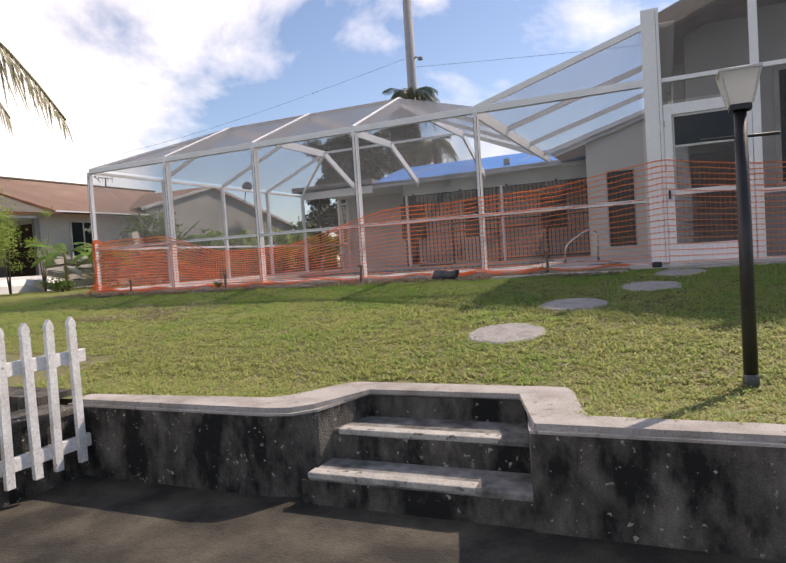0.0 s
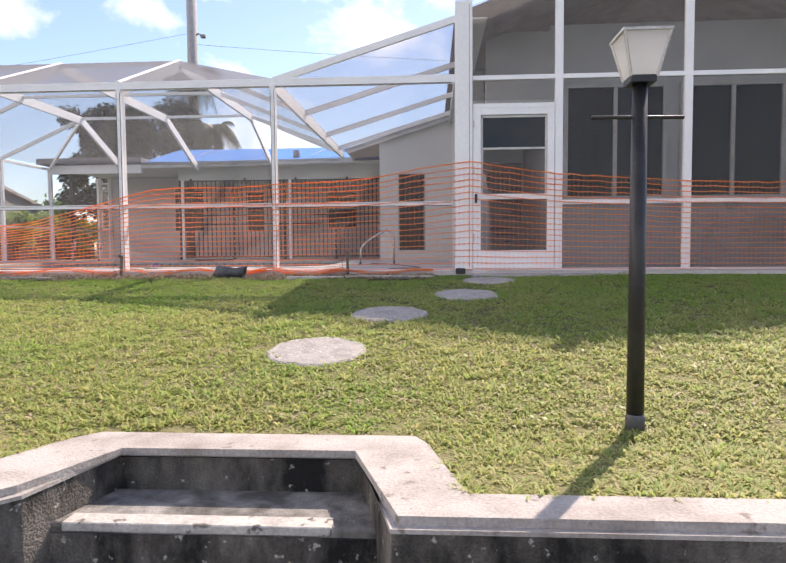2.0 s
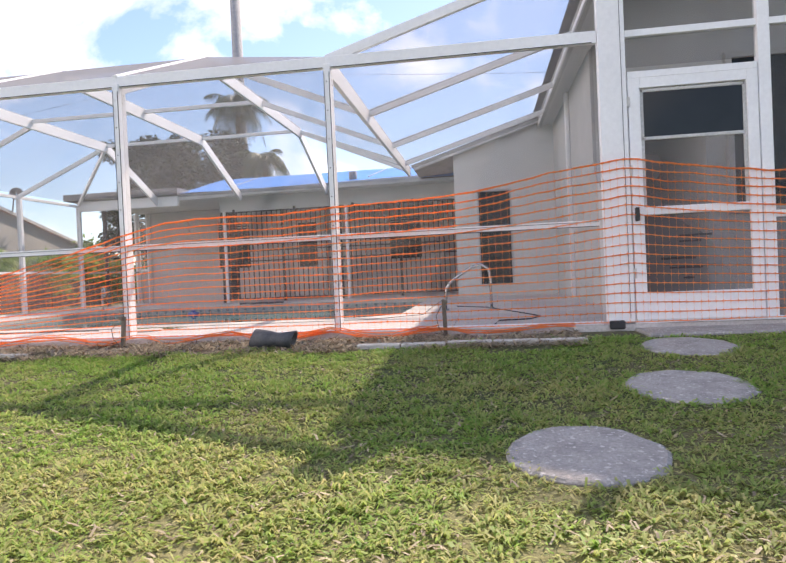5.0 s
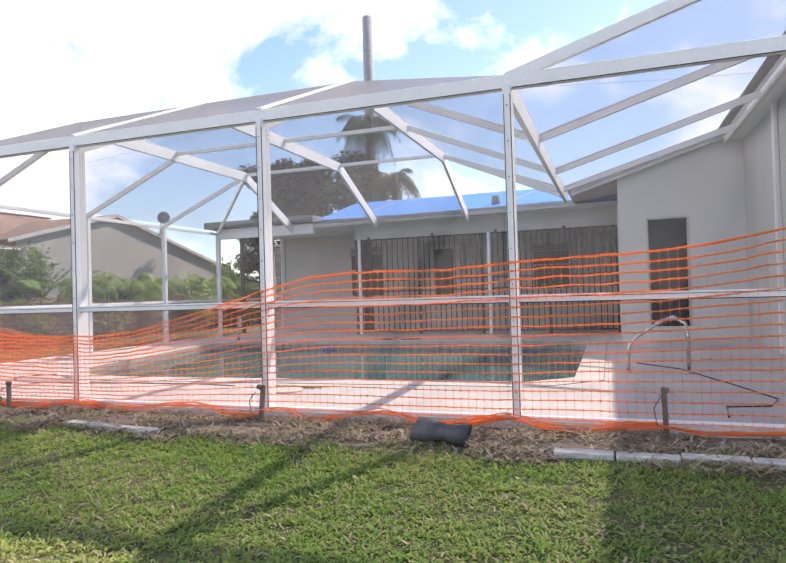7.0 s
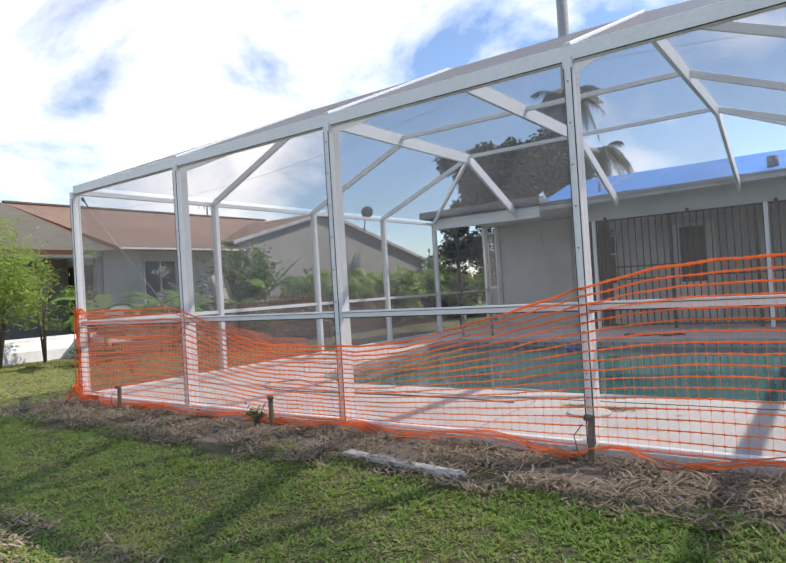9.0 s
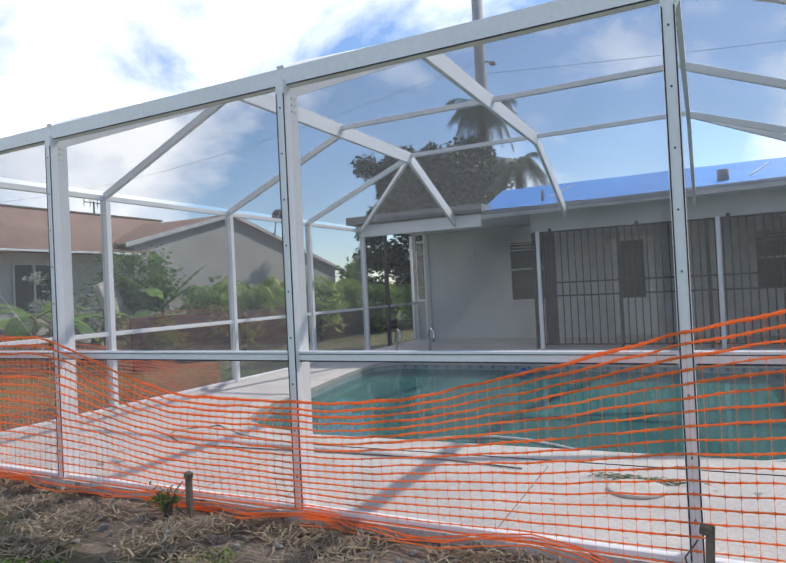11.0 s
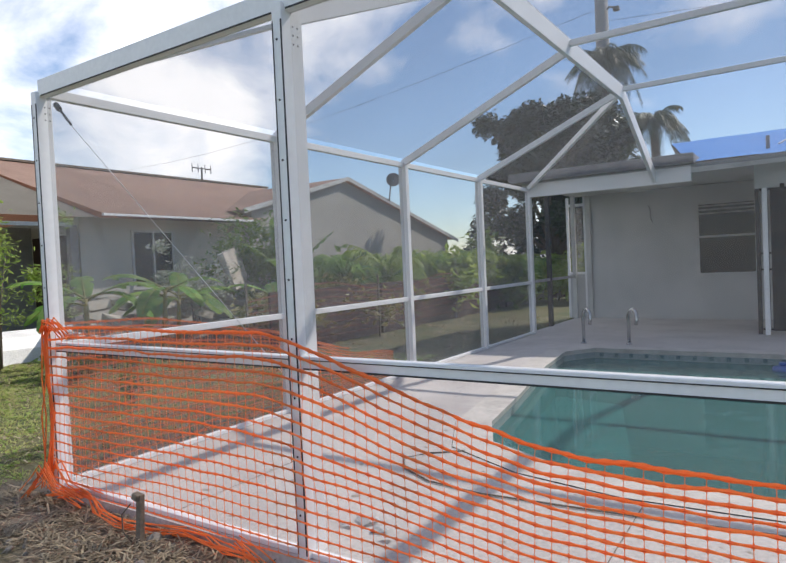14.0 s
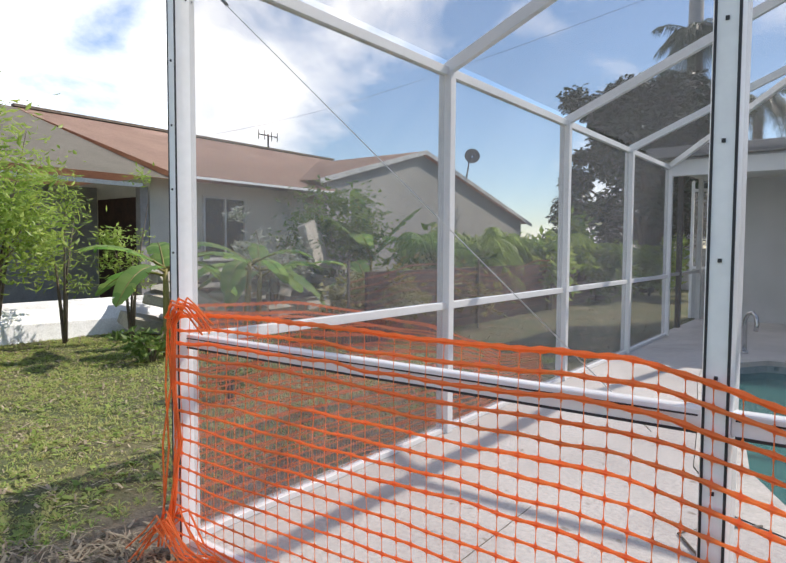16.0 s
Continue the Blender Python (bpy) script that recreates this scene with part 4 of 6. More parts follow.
    # front frame
    def fbar(name, x0, x1, z0, z1, d=0.06):
        b2 = B()
        box(b2, x0, x1, -d / 2, d / 2, z0, z1, 0.004)
        return part(name, b2, M_WHITE, w)
    corner = fbar("corner_panel", 10.885, 11.115, 0.02, 3.55, 0.1)
    for x in (11.075,):
        bm = B()
        box(bm, x - 0.002, x + 0.002, -0.053, -0.049, 0.05, 3.5)
        part("spline", bm, M_SEAM, corner)
    bm = B()
    box(bm, 10.89, 11.02, -0.1, -0.051, -0.04, 0.035, 0.01)
    part("downspout_shoe", bm, M_SEAM, w)
    posts = [12.2, 13.86, 15.65, 17.6]
    for x in posts:
        fbar("post", x, x + 0.1, 0.0, zt(x) - 0.06, 0.08)
    xs = [11.12] + posts
    for x0, x1 in zip(xs, xs[1:]):
        a = x0 if x0 == 11.12 else x0 + 0.1
        fbar("beam", a, x1, EAVE - 0.03, EAVE + 0.03)
        if x0 != 11.12:
            fbar("chair_rail", a, x1, RAIL - 0.03, RAIL + 0.03)
        fbar("sole_plate", a, x1, 0.0, 0.03)
        quads = [[(a, 0.01, EAVE + 0.03), (x1, 0.01, EAVE + 0.03), (x1, 0.01, zt(x1) - 0.05), (a, 0.01, zt(a) - 0.05)]]
        if x0 == 11.12:
            quads.append([(a, 0.01, 2.26), (x1, 0.01, 2.26), (x1, 0.01, EAVE - 0.03), (a, 0.01, EAVE - 0.03)])
        else:
            quads.append([(a, 0.01, 0.03), (x1, 0.01, 0.03), (x1, 0.01, RAIL - 0.03), (a, 0.01, RAIL - 0.03)])
            quads.append([(a, 0.01, RAIL + 0.03), (x1, 0.01, RAIL + 0.03), (x1, 0.01, EAVE - 0.03), (a, 0.01, EAVE - 0.03)])
        for q in quads:
            b2 = B()
            poly(b2, q)
            part("screen_panel", b2, M_KICKSCREEN if q[0][2] == 0.03 else M_DENSESCREEN, w)
    # unseen far side and end, added so that no daylight leaks in
    bm = B()
    box(bm, 17.7, 17.9, 0, 12, 0, 3.5)
    part("daylight_block_wall", bm, M_STUCCO_SHADED, w)
    return w


build_wing()


def build_screen_door():
    d = thing("screen_door", 11.7, -0.02, 0, "white framed screen door with torn lower screen, closed", "door", kind="structure")
    x0, x1, z0, z1 = 11.125, 12.19, 0.03, 2.15
    def fb(name, a, b, c, e, y0=-0.045, y1=0.0, mat=None):
        bm = B()
        box(bm, a, b, y0, y1, c, e, 0.004)
        return part(name, bm, mat or M_WHITE, d)
    fb("door_frame", x0, x1, z1, z1 + 0.06)
    fb("stile", x0, x0 + 0.1, z0, z1)
    fb("stile", x1 - 0.09, x1, z0, z1)
    fb("top_rail", x0 + 0.1, x1 - 0.09, z1 - 0.09, z1)
    fb("mid_rail", x0 + 0.1, x1 - 0.09, 0.95, 1.02)
    fb("kick_plate", x0 + 0.1, x1 - 0.09, z0, 0.27)
    bm = B()
    box(bm, x0 + 0.13, x1 - 0.12, -0.024, -0.018, 1.63, 2.03)
    part("glass_pane", bm, M_GLASS, d, "dark glass of the upper sash")
    for z in (1.62, 2.04):
        fb("sash_bar", x0 + 0.1, x1 - 0.1, z - 0.015, z + 0.015, -0.03, -0.01, M_FASCIA)
    fb("sash_bar", x0 + 0.1, x0 + 0.13, 1.02, 2.06, -0.03, -0.01, M_FASCIA)
    fb("sash_bar", x1 - 0.12, x1 - 0.09, 1.02, 2.06, -0.03, -0.01, M_FASCIA)
    bm = B()
    poly(bm, [(x0 + 0.1, -0.012, 0.27), (x1 - 0.09, -0.012, 0.27), (x1 - 0.09, -0.012, 0.95), (x0 + 0.1, -0.012, 0.95)])
    part("screen_panel", bm, M_DOORSCREEN, d)
    bm = B()
    poly(bm, [(x0 + 0.1, -0.012, 1.02), (x1 - 0.09, -0.012, 1.02), (x1 - 0.09, -0.012, 2.07), (x0 + 0.1, -0.012, 2.07)])
    part("screen_panel", bm, M_DOORSCREEN, d)
    rng = random.Random(8)
    for k in range(5):
        bm = B()
        z = 0.4 + 0.09 * k + rng.uniform(-0.035, 0.035)
        xx = x0 + 0.22 + rng.random() * 0.2
        n = 6
        ln = 0.06 + rng.random() * 0.24
        top = [(xx + ln * i / n, -0.016, z + 0.012 + 0.008 * rng.random()) for i in range(n + 1)]
        lo = [(xx + ln * i / n, -0.016, z - 0.006 * rng.random()) for i in range(n + 1)]
        poly(bm, top + lo[::-1])
        part("tear", bm, M_SEAM, d, "dark ragged tear")
    bm = B()
    box(bm, x0 + 0.02, x0 + 0.05, -0.1, -0.045, 0.9, 1.02, 0.006)
    part("handle", bm, M_IRON, d)
    for z in (0.4, 1.3, 1.9):
        bm = B()
        box(bm, x0 - 0.01, x0 + 0.015, -0.055, -0.045, z, z + 0.09)
        part("hinge", bm, M_FASCIA, d)
    bm = B()
    box(bm, 11.1, 12.9, -0.55, -0.03, -0.2, -0.035, 0.015)
    solid("door_slab", bm, M_STONE, "plain concrete slab in front of the screen door", "paving slab", kind="structure")


build_screen_door()

# ---- orange safety netting ----
NET_TOP = [(0.0, 1.02), (1.0, 1.04), (1.85, 1.04), (2.19, 0.96), (2.95, 0.75), (3.4, 0.67), (4.15, 0.63), (4.9, 0.69), (5.69, 0.87), (6.29, 1.03), (6.85, 1.13), (8.43, 1.17), (9.77, 1.26), (10.9, 1.43), (11.1, 1.46), (11.43, 1.39), (12.3, 1.28), (13.9, 1.16), (16.5, 1.1)]


def net_sheet(name, where, s0, s1, rows, parent, mat, cell=0.055, thick=0.0061, tie=0.001):
    """Extruded plastic mesh: bold horizontal strands, swollen where the thin uprights meet them; where(s, v) gives the place."""
    n = 2 * max(1, round((s1 - s0) / cell))
    verts, faces = [], []
    pts = [[where(lerp(s0, s1, i / n), j / rows) for i in range(n + 1)] for j in range(rows + 1)]
    across = (pts[0][-1] - pts[0][0]).normalized()
    for j in range(rows + 1):
        base = len(verts)
        for i in range(n + 1):
            p = pts[j][i]
            t = thick * (0.7 + 0.42 * j / rows + (0.3 if j == rows else 0.0)) * (0.85 + 0.3 * noise.noise(Vector((p.x * 3, p.y * 3, j * 1.7)))) * (0.85 if i % 2 else 1.3)
            verts += [(p.x, p.y, p.z + t), (p.x, p.y - t * 0.5, p.z), (p.x, p.y, p.z - t), (p.x, p.y + t * 0.5, p.z)]
        for i in range(n):
            a, b = base + i * 4, base + i * 4 + 4
            for k in range(4):
                q = (k + 1) % 4
                faces.append((a + k, a + q, b + q, b + k))
    for i in range(0, n + 1, 2):
        for j in range(rows):
            p, q = pts[j][i], pts[j + 1][i]
            base = len(verts)
            for f, wide in ((0.0, 8.0), (0.14, 3.4), (0.3, 1.3), (0.7, 1.3), (0.86, 3.4), (1.0, 8.0)):
                o = p.lerp(q, f)
                r = tie * wide * across
                verts += [(o.x - r.x, o.y - r.y - tie, o.z), (o.x + r.x, o.y + r.y - tie, o.z), (o.x, o.y + tie, o.z)]
            for ring_no in range(5):
                a = base + ring_no * 3
                for k in range(3):
                    m2 = (k + 1) % 3
                    faces.append((a + k, a + m2, a + 3 + m2, a + 3 + k))
    me = bpy.data.meshes.new(name)
    me.from_pydata(verts, [], faces)
    me.materials.append(mat)
    ob = new(name, me)
    ob.parent = parent
    if parent is not None:
        ob.matrix_parent_inverse = parent.matrix_basis.inverted()
    return ob


def front_net(s, v):
    top = profile(NET_TOP, s)
    low = max(0.0, 1.0 - top)
    z = 0.02 + (top - 0.02) * v
    wob = 0.022 * noise.noise(Vector((s * 1.1, v * 2.2, 5))) + 0.008 * noise.noise(Vector((s * 6, v * 9, 2)))
    y = -0.075 - 0.1 * low * math.sin(v * math.pi) + 0.025 * noise.noise(Vector((s * 1.4, v * 3, 9)))
    return Vector((s, min(y, -0.062), z + wob * (0.4 + v)))


net = thing("safety_netting", 5, -0.08, 0, "sagging bright orange plastic safety netting tied along the pool cage", "safety netting")
for s0, s1 in zip(PX + [12.2, 13.95], PX[1:] + [12.2, 13.95, 16.5]):
    net_sheet("net_panel", front_net, s0, s1, 17, net, M_ORANGE, 0.06, 0.0068 if s0 < 4 else 0.0061, 0.0009 if s0 < 4 else 0.0005)


def side_net(s, v):
    top = profile([(0, 1.02), (1.2, 0.9), (2.1, 0.75), (3.0, 0.45), (4.0, 0.3)], s)
    return Vector((-0.08 + 0.03 * noise.noise(Vector((s * 2, v * 3, 1))), 0.02 + s, 0.0 + top * v + 0.02 * noise.noise(Vector((s * 2, v * 2, 7)))))


net_sheet("net_panel", side_net, 0.0, 4.0, 16, net, M_ORANGE, 0.055)


def spare_side(s, v):
    q = side_net(s, v)
    return Vector((q.x - 0.03, q.y, q.z + 0.03 * math.sin(s * 2.3) + 0.02))


net_sheet("net_panel", spare_side, 0.0, 3.2, 13, net, M_ORANGE, 0.055)


def bunch(pts, spread, count, seed, mat, parent, name="net_roll"):
    """A gathered roll of netting: many loose strands."""
    rng = random.Random(seed)
    bm = B()
    for k in range(count):
        off = Vector((rng.uniform(-1, 1), rng.uniform(-1, 1), rng.uniform(0, 1.4))) * spread
        line = []
        for i, p in enumerate(pts):
            j = Vector((rng.uniform(-1, 1), rng.uniform(-1, 1), rng.uniform(-0.4, 0.8))) * spread * 0.6
            line.append(Vector(p) + off + j)
        rod(bm, line, 0.0045, 4, False)
    return part(name, bm, mat, parent)


for k, (xa, xb, n) in enumerate(((0.1, 1.9, 8), (1.7, 3.3, 5), (3.1, 4.6, 6), (4.3, 6.2, 4), (6.0, 7.0, 3), (6.9, 8.3, 4), (8.1, 9.4, 6), (9.2, 10.6, 4))):
    bunch([(lerp(xa, xb, i / 9), -0.15 + 0.06 * math.sin(i * 1.3 + k * 2.0), -0.02 + 0.03 * math.sin(i * 0.9 + k)) for i in range(10)], 0.03, n, 3 + 10 * k, M_ORANGE, net)
bunch([(-0.02, -0.1, 0.0), (0.0, -0.09, 0.2), (0.02, -0.09, 0.45), (0.02, -0.09, 0.7), (0.02, -0.09, 0.95), (0.05, -0.08, 1.03)], 0.03, 9, 5, M_ORANGE, net)
bunch([(-0.12, -0.16, -0.05), (-0.05, -0.12, 0.05), (0.05, -0.12, 0.12), (0.2, -0.14, 0.03), (0.5, -0.15, 0.0)], 0.05, 10, 6, M_ORANGE, net)
bunch([(0.02, -0.08, 0.98), (0.1, -0.1, 1.05), (0.2, -0.1, 1.04), (0.27, -0.09, 0.96)], 0.03, 10, 7, M_ORANGE, net)

# ---- garden things ----


def build_lamp():
    x, y = 11.51, -5.53
    z = ground_z(x, y)
    lamp = thing("lamp_post", x, y, z, "black garden lamp post with a frosted lantern and ladder bar", "lamp post")
    bm = B()
    rod(bm, [(x, y, z - 0.1), (x, y, 1.06)], [0.04, 0.034], 16)
    part("pole", bm, M_BLACK, lamp)
    bm = B()
    rod(bm, [(x, y, z - 0.02), (x, y, z + 0.05), (x, y, z + 0.07)], [0.044, 0.044, 0.04], 16)
    part("base_collar", bm, M_PIPE, lamp, "scuffed grey foot")
    bm = B()
    rod(bm, [(x - 0.21, y + 0.02, 0.915), (x + 0.19, y - 0.02, 0.9)], 0.009, 8)
    part("ladder_bar", bm, M_BLACK, lamp)
    def frustum(b2, w0, w1, z0, z1):
        lo = [b2.verts.new((x + sx * w0, y + sy * w0, z0)) for sx, sy in ((-1, -1), (1, -1), (1, 1), (-1, 1))]
        hi = [b2.verts.new((x + sx * w1, y + sy * w1, z1)) for sx, sy in ((-1, -1), (1, -1), (1, 1), (-1, 1))]
        b2.faces.new(lo[::-1])
        b2.faces.new(hi)
        for i in range(4):
            b2.faces.new((lo[i], lo[(i + 1) % 4], hi[(i + 1) % 4], hi[i]))
    bm = B()
    frustum(bm, 0.055, 0.098, 1.085, 1.265)
    lantern = part("lantern_glass", bm, M_LAMPGLASS, lamp, "frosted white glass")
    bm = B()
    frustum(bm, 0.056, 0.056, 1.055, 1.085)
    part("lantern_base", bm, M_BLACK, lamp)
    bm = B()
    frustum(bm, 0.108, 0.108, 1.265, 1.277)
    frustum(bm, 0.085, 0.05, 1.277, 1.293)
    part("lantern_cap", bm, M_FASCIA, lamp)
    for sx, sy in ((-1, -1), (1, -1), (1, 1), (-1, 1)):
        bm = B()
        bar(bm, (x + sx * 0.057, y + sy * 0.057, 1.08), (x + sx * 0.1, y + sy * 0.1, 1.265), 0.01, 0.01)
        part("lantern_rib", bm, M_FASCIA, lamp)


build_lamp()


def stepping_stone(x, y, r, seed):
    rng = random.Random(seed)
    z = ground_z(x, y)
    bm = B()
    n = 28
    rad = [r * (1 + 0.035 * rng.uniform(-1, 1)) for _ in range(n)]
    tilt = (ground_z(x, y + 0.3) - ground_z(x, y - 0.3)) / 0.6
    def circle(f, h):
        return [bm.verts.new((x + rad[i] * f * math.cos(i * math.tau / n), y + rad[i] * f * math.sin(i * math.tau / n), z + h + tilt * rad[i] * f * math.sin(i * math.tau / n))) for i in range(n)]
    rings = [circle(1.0, -0.03), circle(1.0, 0.004), circle(0.95, 0.014), circle(0.5, 0.016)]
    for a, b in zip(rings, rings[1:]):
        for i in range(n):
            bm.faces.new((a[i], a[(i + 1) % n], b[(i + 1) % n], b[i]))
    bm.faces.new(rings[-1])
    solid("stepping_stone", bm, M_STONE, "round rough concrete stepping stone sunk in the lawn", "stepping stone", "stepping stones to the door")


stepping_stone(9.78, -4.26, 0.345, 1)
stepping_stone(10.2, -3.08, 0.33, 2)
stepping_stone(10.92, -2.1, 0.34, 3)
stepping_stone(11.25, -1.02, 0.33, 4)


def build_picket_fence():
    f = thing("picket_fence", 7.3, -7.2, WALL_BASE, "white painted picket fence with rounded points", "fence")
    me = None
    y = -6.62
    for i in range(9):
        if me is None:
            bm = B()
            outline = [(-0.028, -0.93), (0.028, -0.93), (0.028, -0.01), (0.023, 0.0), (0.031, 0.02), (0.026, 0.05), (0.0, 0.085), (-0.026, 0.05), (-0.031, 0.02), (-0.023, 0.0), (-0.028, -0.01)]
            lo = [bm.verts.new((-0.012, a, b)) for a, b in outline]
            hi = [bm.verts.new((0.02, a, b)) for a, b in outline]
            bm.faces.new(lo)
            bm.faces.new(hi[::-1])
            for k in range(len(lo)):
                q = (k + 1) % len(lo)
                bm.faces.new((lo[k], hi[k], hi[q], lo[q]))
            me = mesh_of("picket", bm, M_FENCE)
        ob = new("picket", me)
        ob.parent = f
        ob.matrix_parent_inverse = f.matrix_basis.inverted()
        ob.matrix_basis = Matrix.Translation((7.32, y - 0.17 * i, 0)) @ pose(0, 0, 0, (-1) ** i * 0.6, 0, 0)
    for z in (-0.8, -0.2):
        bm = B()
        box(bm, 7.265, 7.305, y - 1.5, y + 0.12, z - 0.045, z + 0.045, 0.004)
        part("rail", bm, M_FENCE, f)
    bm = B()
    box(bm, 7.2, 7.265, y - 1.5, y - 1.42, WALL_BASE, 0.1)
    part("fence_post", bm, M_FENCE, f)


build_picket_fence()
bm = B()
box(bm, -60, 6.9, -6.6, -6.3, WALL_BASE, -0.5)
solid("sea_wall_far", bm, M_CONCRETE, "long stained concrete sea wall beyond the fence", "wall", kind="structure")
bm = B()
box(bm, 6.9, 7.2, -9.5, -6.5, WALL_BASE, -0.62)
box(bm, 6.85, 7.22, -9.5, -6.53, -0.62, -0.56, 0.01)
solid("side_wall_low", bm, M_CONCRETE, "low stained concrete return wall behind the picket fence", "wall", kind="structure")


def build_pipe():
    x, y = 7.97, -0.64
    z = ground_z(x, y)
    bm = B()
    rings = []
    pts = [(x - 0.17, y + 0.06), (x - 0.05, y + 0.03), (x + 0.07, y), (x + 0.23, y - 0.06)]
    n = 18
    for inner in (0, 1):
        for i, (px, py) in enumerate(pts if not inner else pts[::-1]):
            r = (0.1, 0.086, 0.062, 0.085)[i if not inner else 3 - i] - 0.012 * inner
            dz = 0.08
            rings.append([bm.verts.new((px + r * 0.3 * math.sin(k * math.tau / n), py + r * math.cos(k * math.tau / n), z + dz + r * math.sin(k * math.tau / n) * 0.92)) for k in range(n)])
    rings.append(rings[0])
    for a, b in zip(rings, rings[1:]):
        for k in range(n):
            fc = bm.faces.new((a[k], a[(k + 1) % n], b[(k + 1) % n], b[k]))
            fc.smooth = True
    solid("pipe_offcut", bm, M_PIPE, "short piece of dark corrugated drain pipe lying in the soil", "pipe")


build_pipe()


def stake(x, y, h, seed):
    rng = random.Random(seed)
    z = ground_z(x, y)
    st = thing("wooden_stake", x, y, z, "short weathered stake in the soil with a loose cord", "stake", "stakes along the deck")
    bm = B()
    bar(bm, (x, y, z - 0.05), (x + rng.uniform(-0.02, 0.02), y + rng.uniform(-0.02, 0.02), z + h), 0.035, 0.03, (0, 1, 0), 0.003)
    part("shaft", bm, M_STAKE, st)
    bm = B()
    bar(bm, (x - 0.004, y, z + h - 0.03), (x + 0.004, y, z + h + 0.004), 0.045, 0.04, (0, 1, 0), 0.004)
    part("worn_head", bm, M_STAKE, st)
    bm = B()
    rod(bm, [(x - 0.03, y - 0.02, z + h - 0.05), (x - 0.08, y - 0.04, z + h * 0.6), (x - 0.06, y - 0.05, z + h * 0.3), (x - 0.02, y - 0.03, z + 0.03), (x - 0.1, y - 0.02, z + 0.05)], 0.004, 5)
    part("cord", bm, M_STAKE, st)


for i, (x, y, h) in enumerate(((1.15, -0.25, 0.27), (3.5, -0.2, 0.27), (6.33, -0.2, 0.3), (9.45, -0.15, 0.34))):
    stake(x, y, h, i)


def edging_block(x0, x1, y, w, seed):
    rng = random.Random(seed)
    bm = B()
    yy = y + rng.uniform(-0.015, 0.015)
    z = ground_z((x0 + x1) / 2, yy)
    box(bm, x0, x1 - 0.012, yy - w / 2, yy + w / 2, z - 0.02, z + 0.035, 0.006)
    solid("edging_block", bm, M_PLANK, "pale concrete edging block at the lawn's border", "edging", "edging blocks by the lawn")


for i in range(5):
    edging_block(8.75 + 0.37 * i, 9.12 + 0.37 * i, -0.72, 0.1, i)
bm = B()
bar(bm, (4.75, -0.66, -0.04), (5.75, -0.78, -0.046), 0.085, 0.03, bevel=0.004)
solid("plank", bm, M_PLANK, "single pale weathered plank lying on bare soil", "plank")


def rubble():
    rng = random.Random(12)
    bm = B()
    for k in range(420):
        x = rng.uniform(-0.4, 10.6)
        y = rng.uniform(-0.75, -0.1)
        r = rng.uniform(0.008, 0.03) * (1.5 if rng.random() < 0.07 else 1)
        z = ground_z(x, y)
        m = Matrix.LocRotScale((x, y, z + r * 0.25), Euler((rng.random() * 6, rng.random() * 6, rng.random() * 6)), (r, r * rng.uniform(0.5, 1.3), r * rng.uniform(0.4, 0.8)))
        bmesh.ops.create_icosphere(bm, subdivisions=1, radius=1, matrix=m)
    solid("rubble", bm, M_DEBRIS, "scattered soil clods and broken concrete beside the deck", "rubble", kind="stuff")


rubble()


def grab_rail(x, y, label, wide=0.35):
    g = thing("grab_rail", x, y, 0, label, "pool rail", "pool grab rails")
    bm = B()
    rod(bm, [(x, y, 0.0), (x, y, 0.42), (x + 0.03, y - 0.02, 0.5), (x + 0.085, y - 0.06, 0.53), (x + 0.13, y - 0.1, 0.48), (x + 0.145, y - 0.12, 0.38), (x + 0.13, y - 0.12, 0.3)], 0.026, 10)
    part("tube", bm, M_STEEL, g)
    bm = B()
    rod(bm, [(x, y, 0.0), (x, y, 0.025)], 0.045, 12)
    part("flange", bm, M_STEEL, g)


grab_rail(1.2, 7.35, "short chrome grab rail at the pool edge")
grab_rail(1.85, 7.4, "short chrome grab rail at the pool edge")


def ladder():
    l = thing("pool_handrail", 9.6, 2.75, 0, "bent chrome handrail leaning at the pool corner", "pool rail")
    bm = B()
    rod(bm, [(9.28, 2.76, 0.0), (9.3, 2.75, 0.3), (9.38, 2.75, 0.4), (9.62, 2.74, 0.56), (9.76, 2.73, 0.62), (9.88, 2.71, 0.55), (9.9, 2.7, 0.4), (9.9, 2.7, 0.0)], 0.02, 10)
    part("tube", bm, M_STEEL, l)
    for x, y in ((9.28, 2.76), (9.9, 2.7)):
        bm = B()
        rod(bm, [(x, y, 0.0), (x, y, 0.025)], 0.045, 12)
        part("flange", bm, M_STEEL, l)


ladder()
bm = B()
rod(bm, [(4.0 + i * 0.3, 2.2 + 0.25 * math.sin(i * 0.7), -0.115) for i in range(14)], 0.012, 6)
solid("pool_hose", bm, M_FENCE, "thin white hose floating on the pool water", "hose")
bm = B()
rod(bm, [(5.95, 0.93, 0.002), (5.95, 0.93, 0.016), (5.95, 0.93, 0.02)], [0.17, 0.17, 0.155], 32)
solid("skimmer_lid", bm, M_COPING, "round cream skimmer lid in the deck", "skimmer lid")



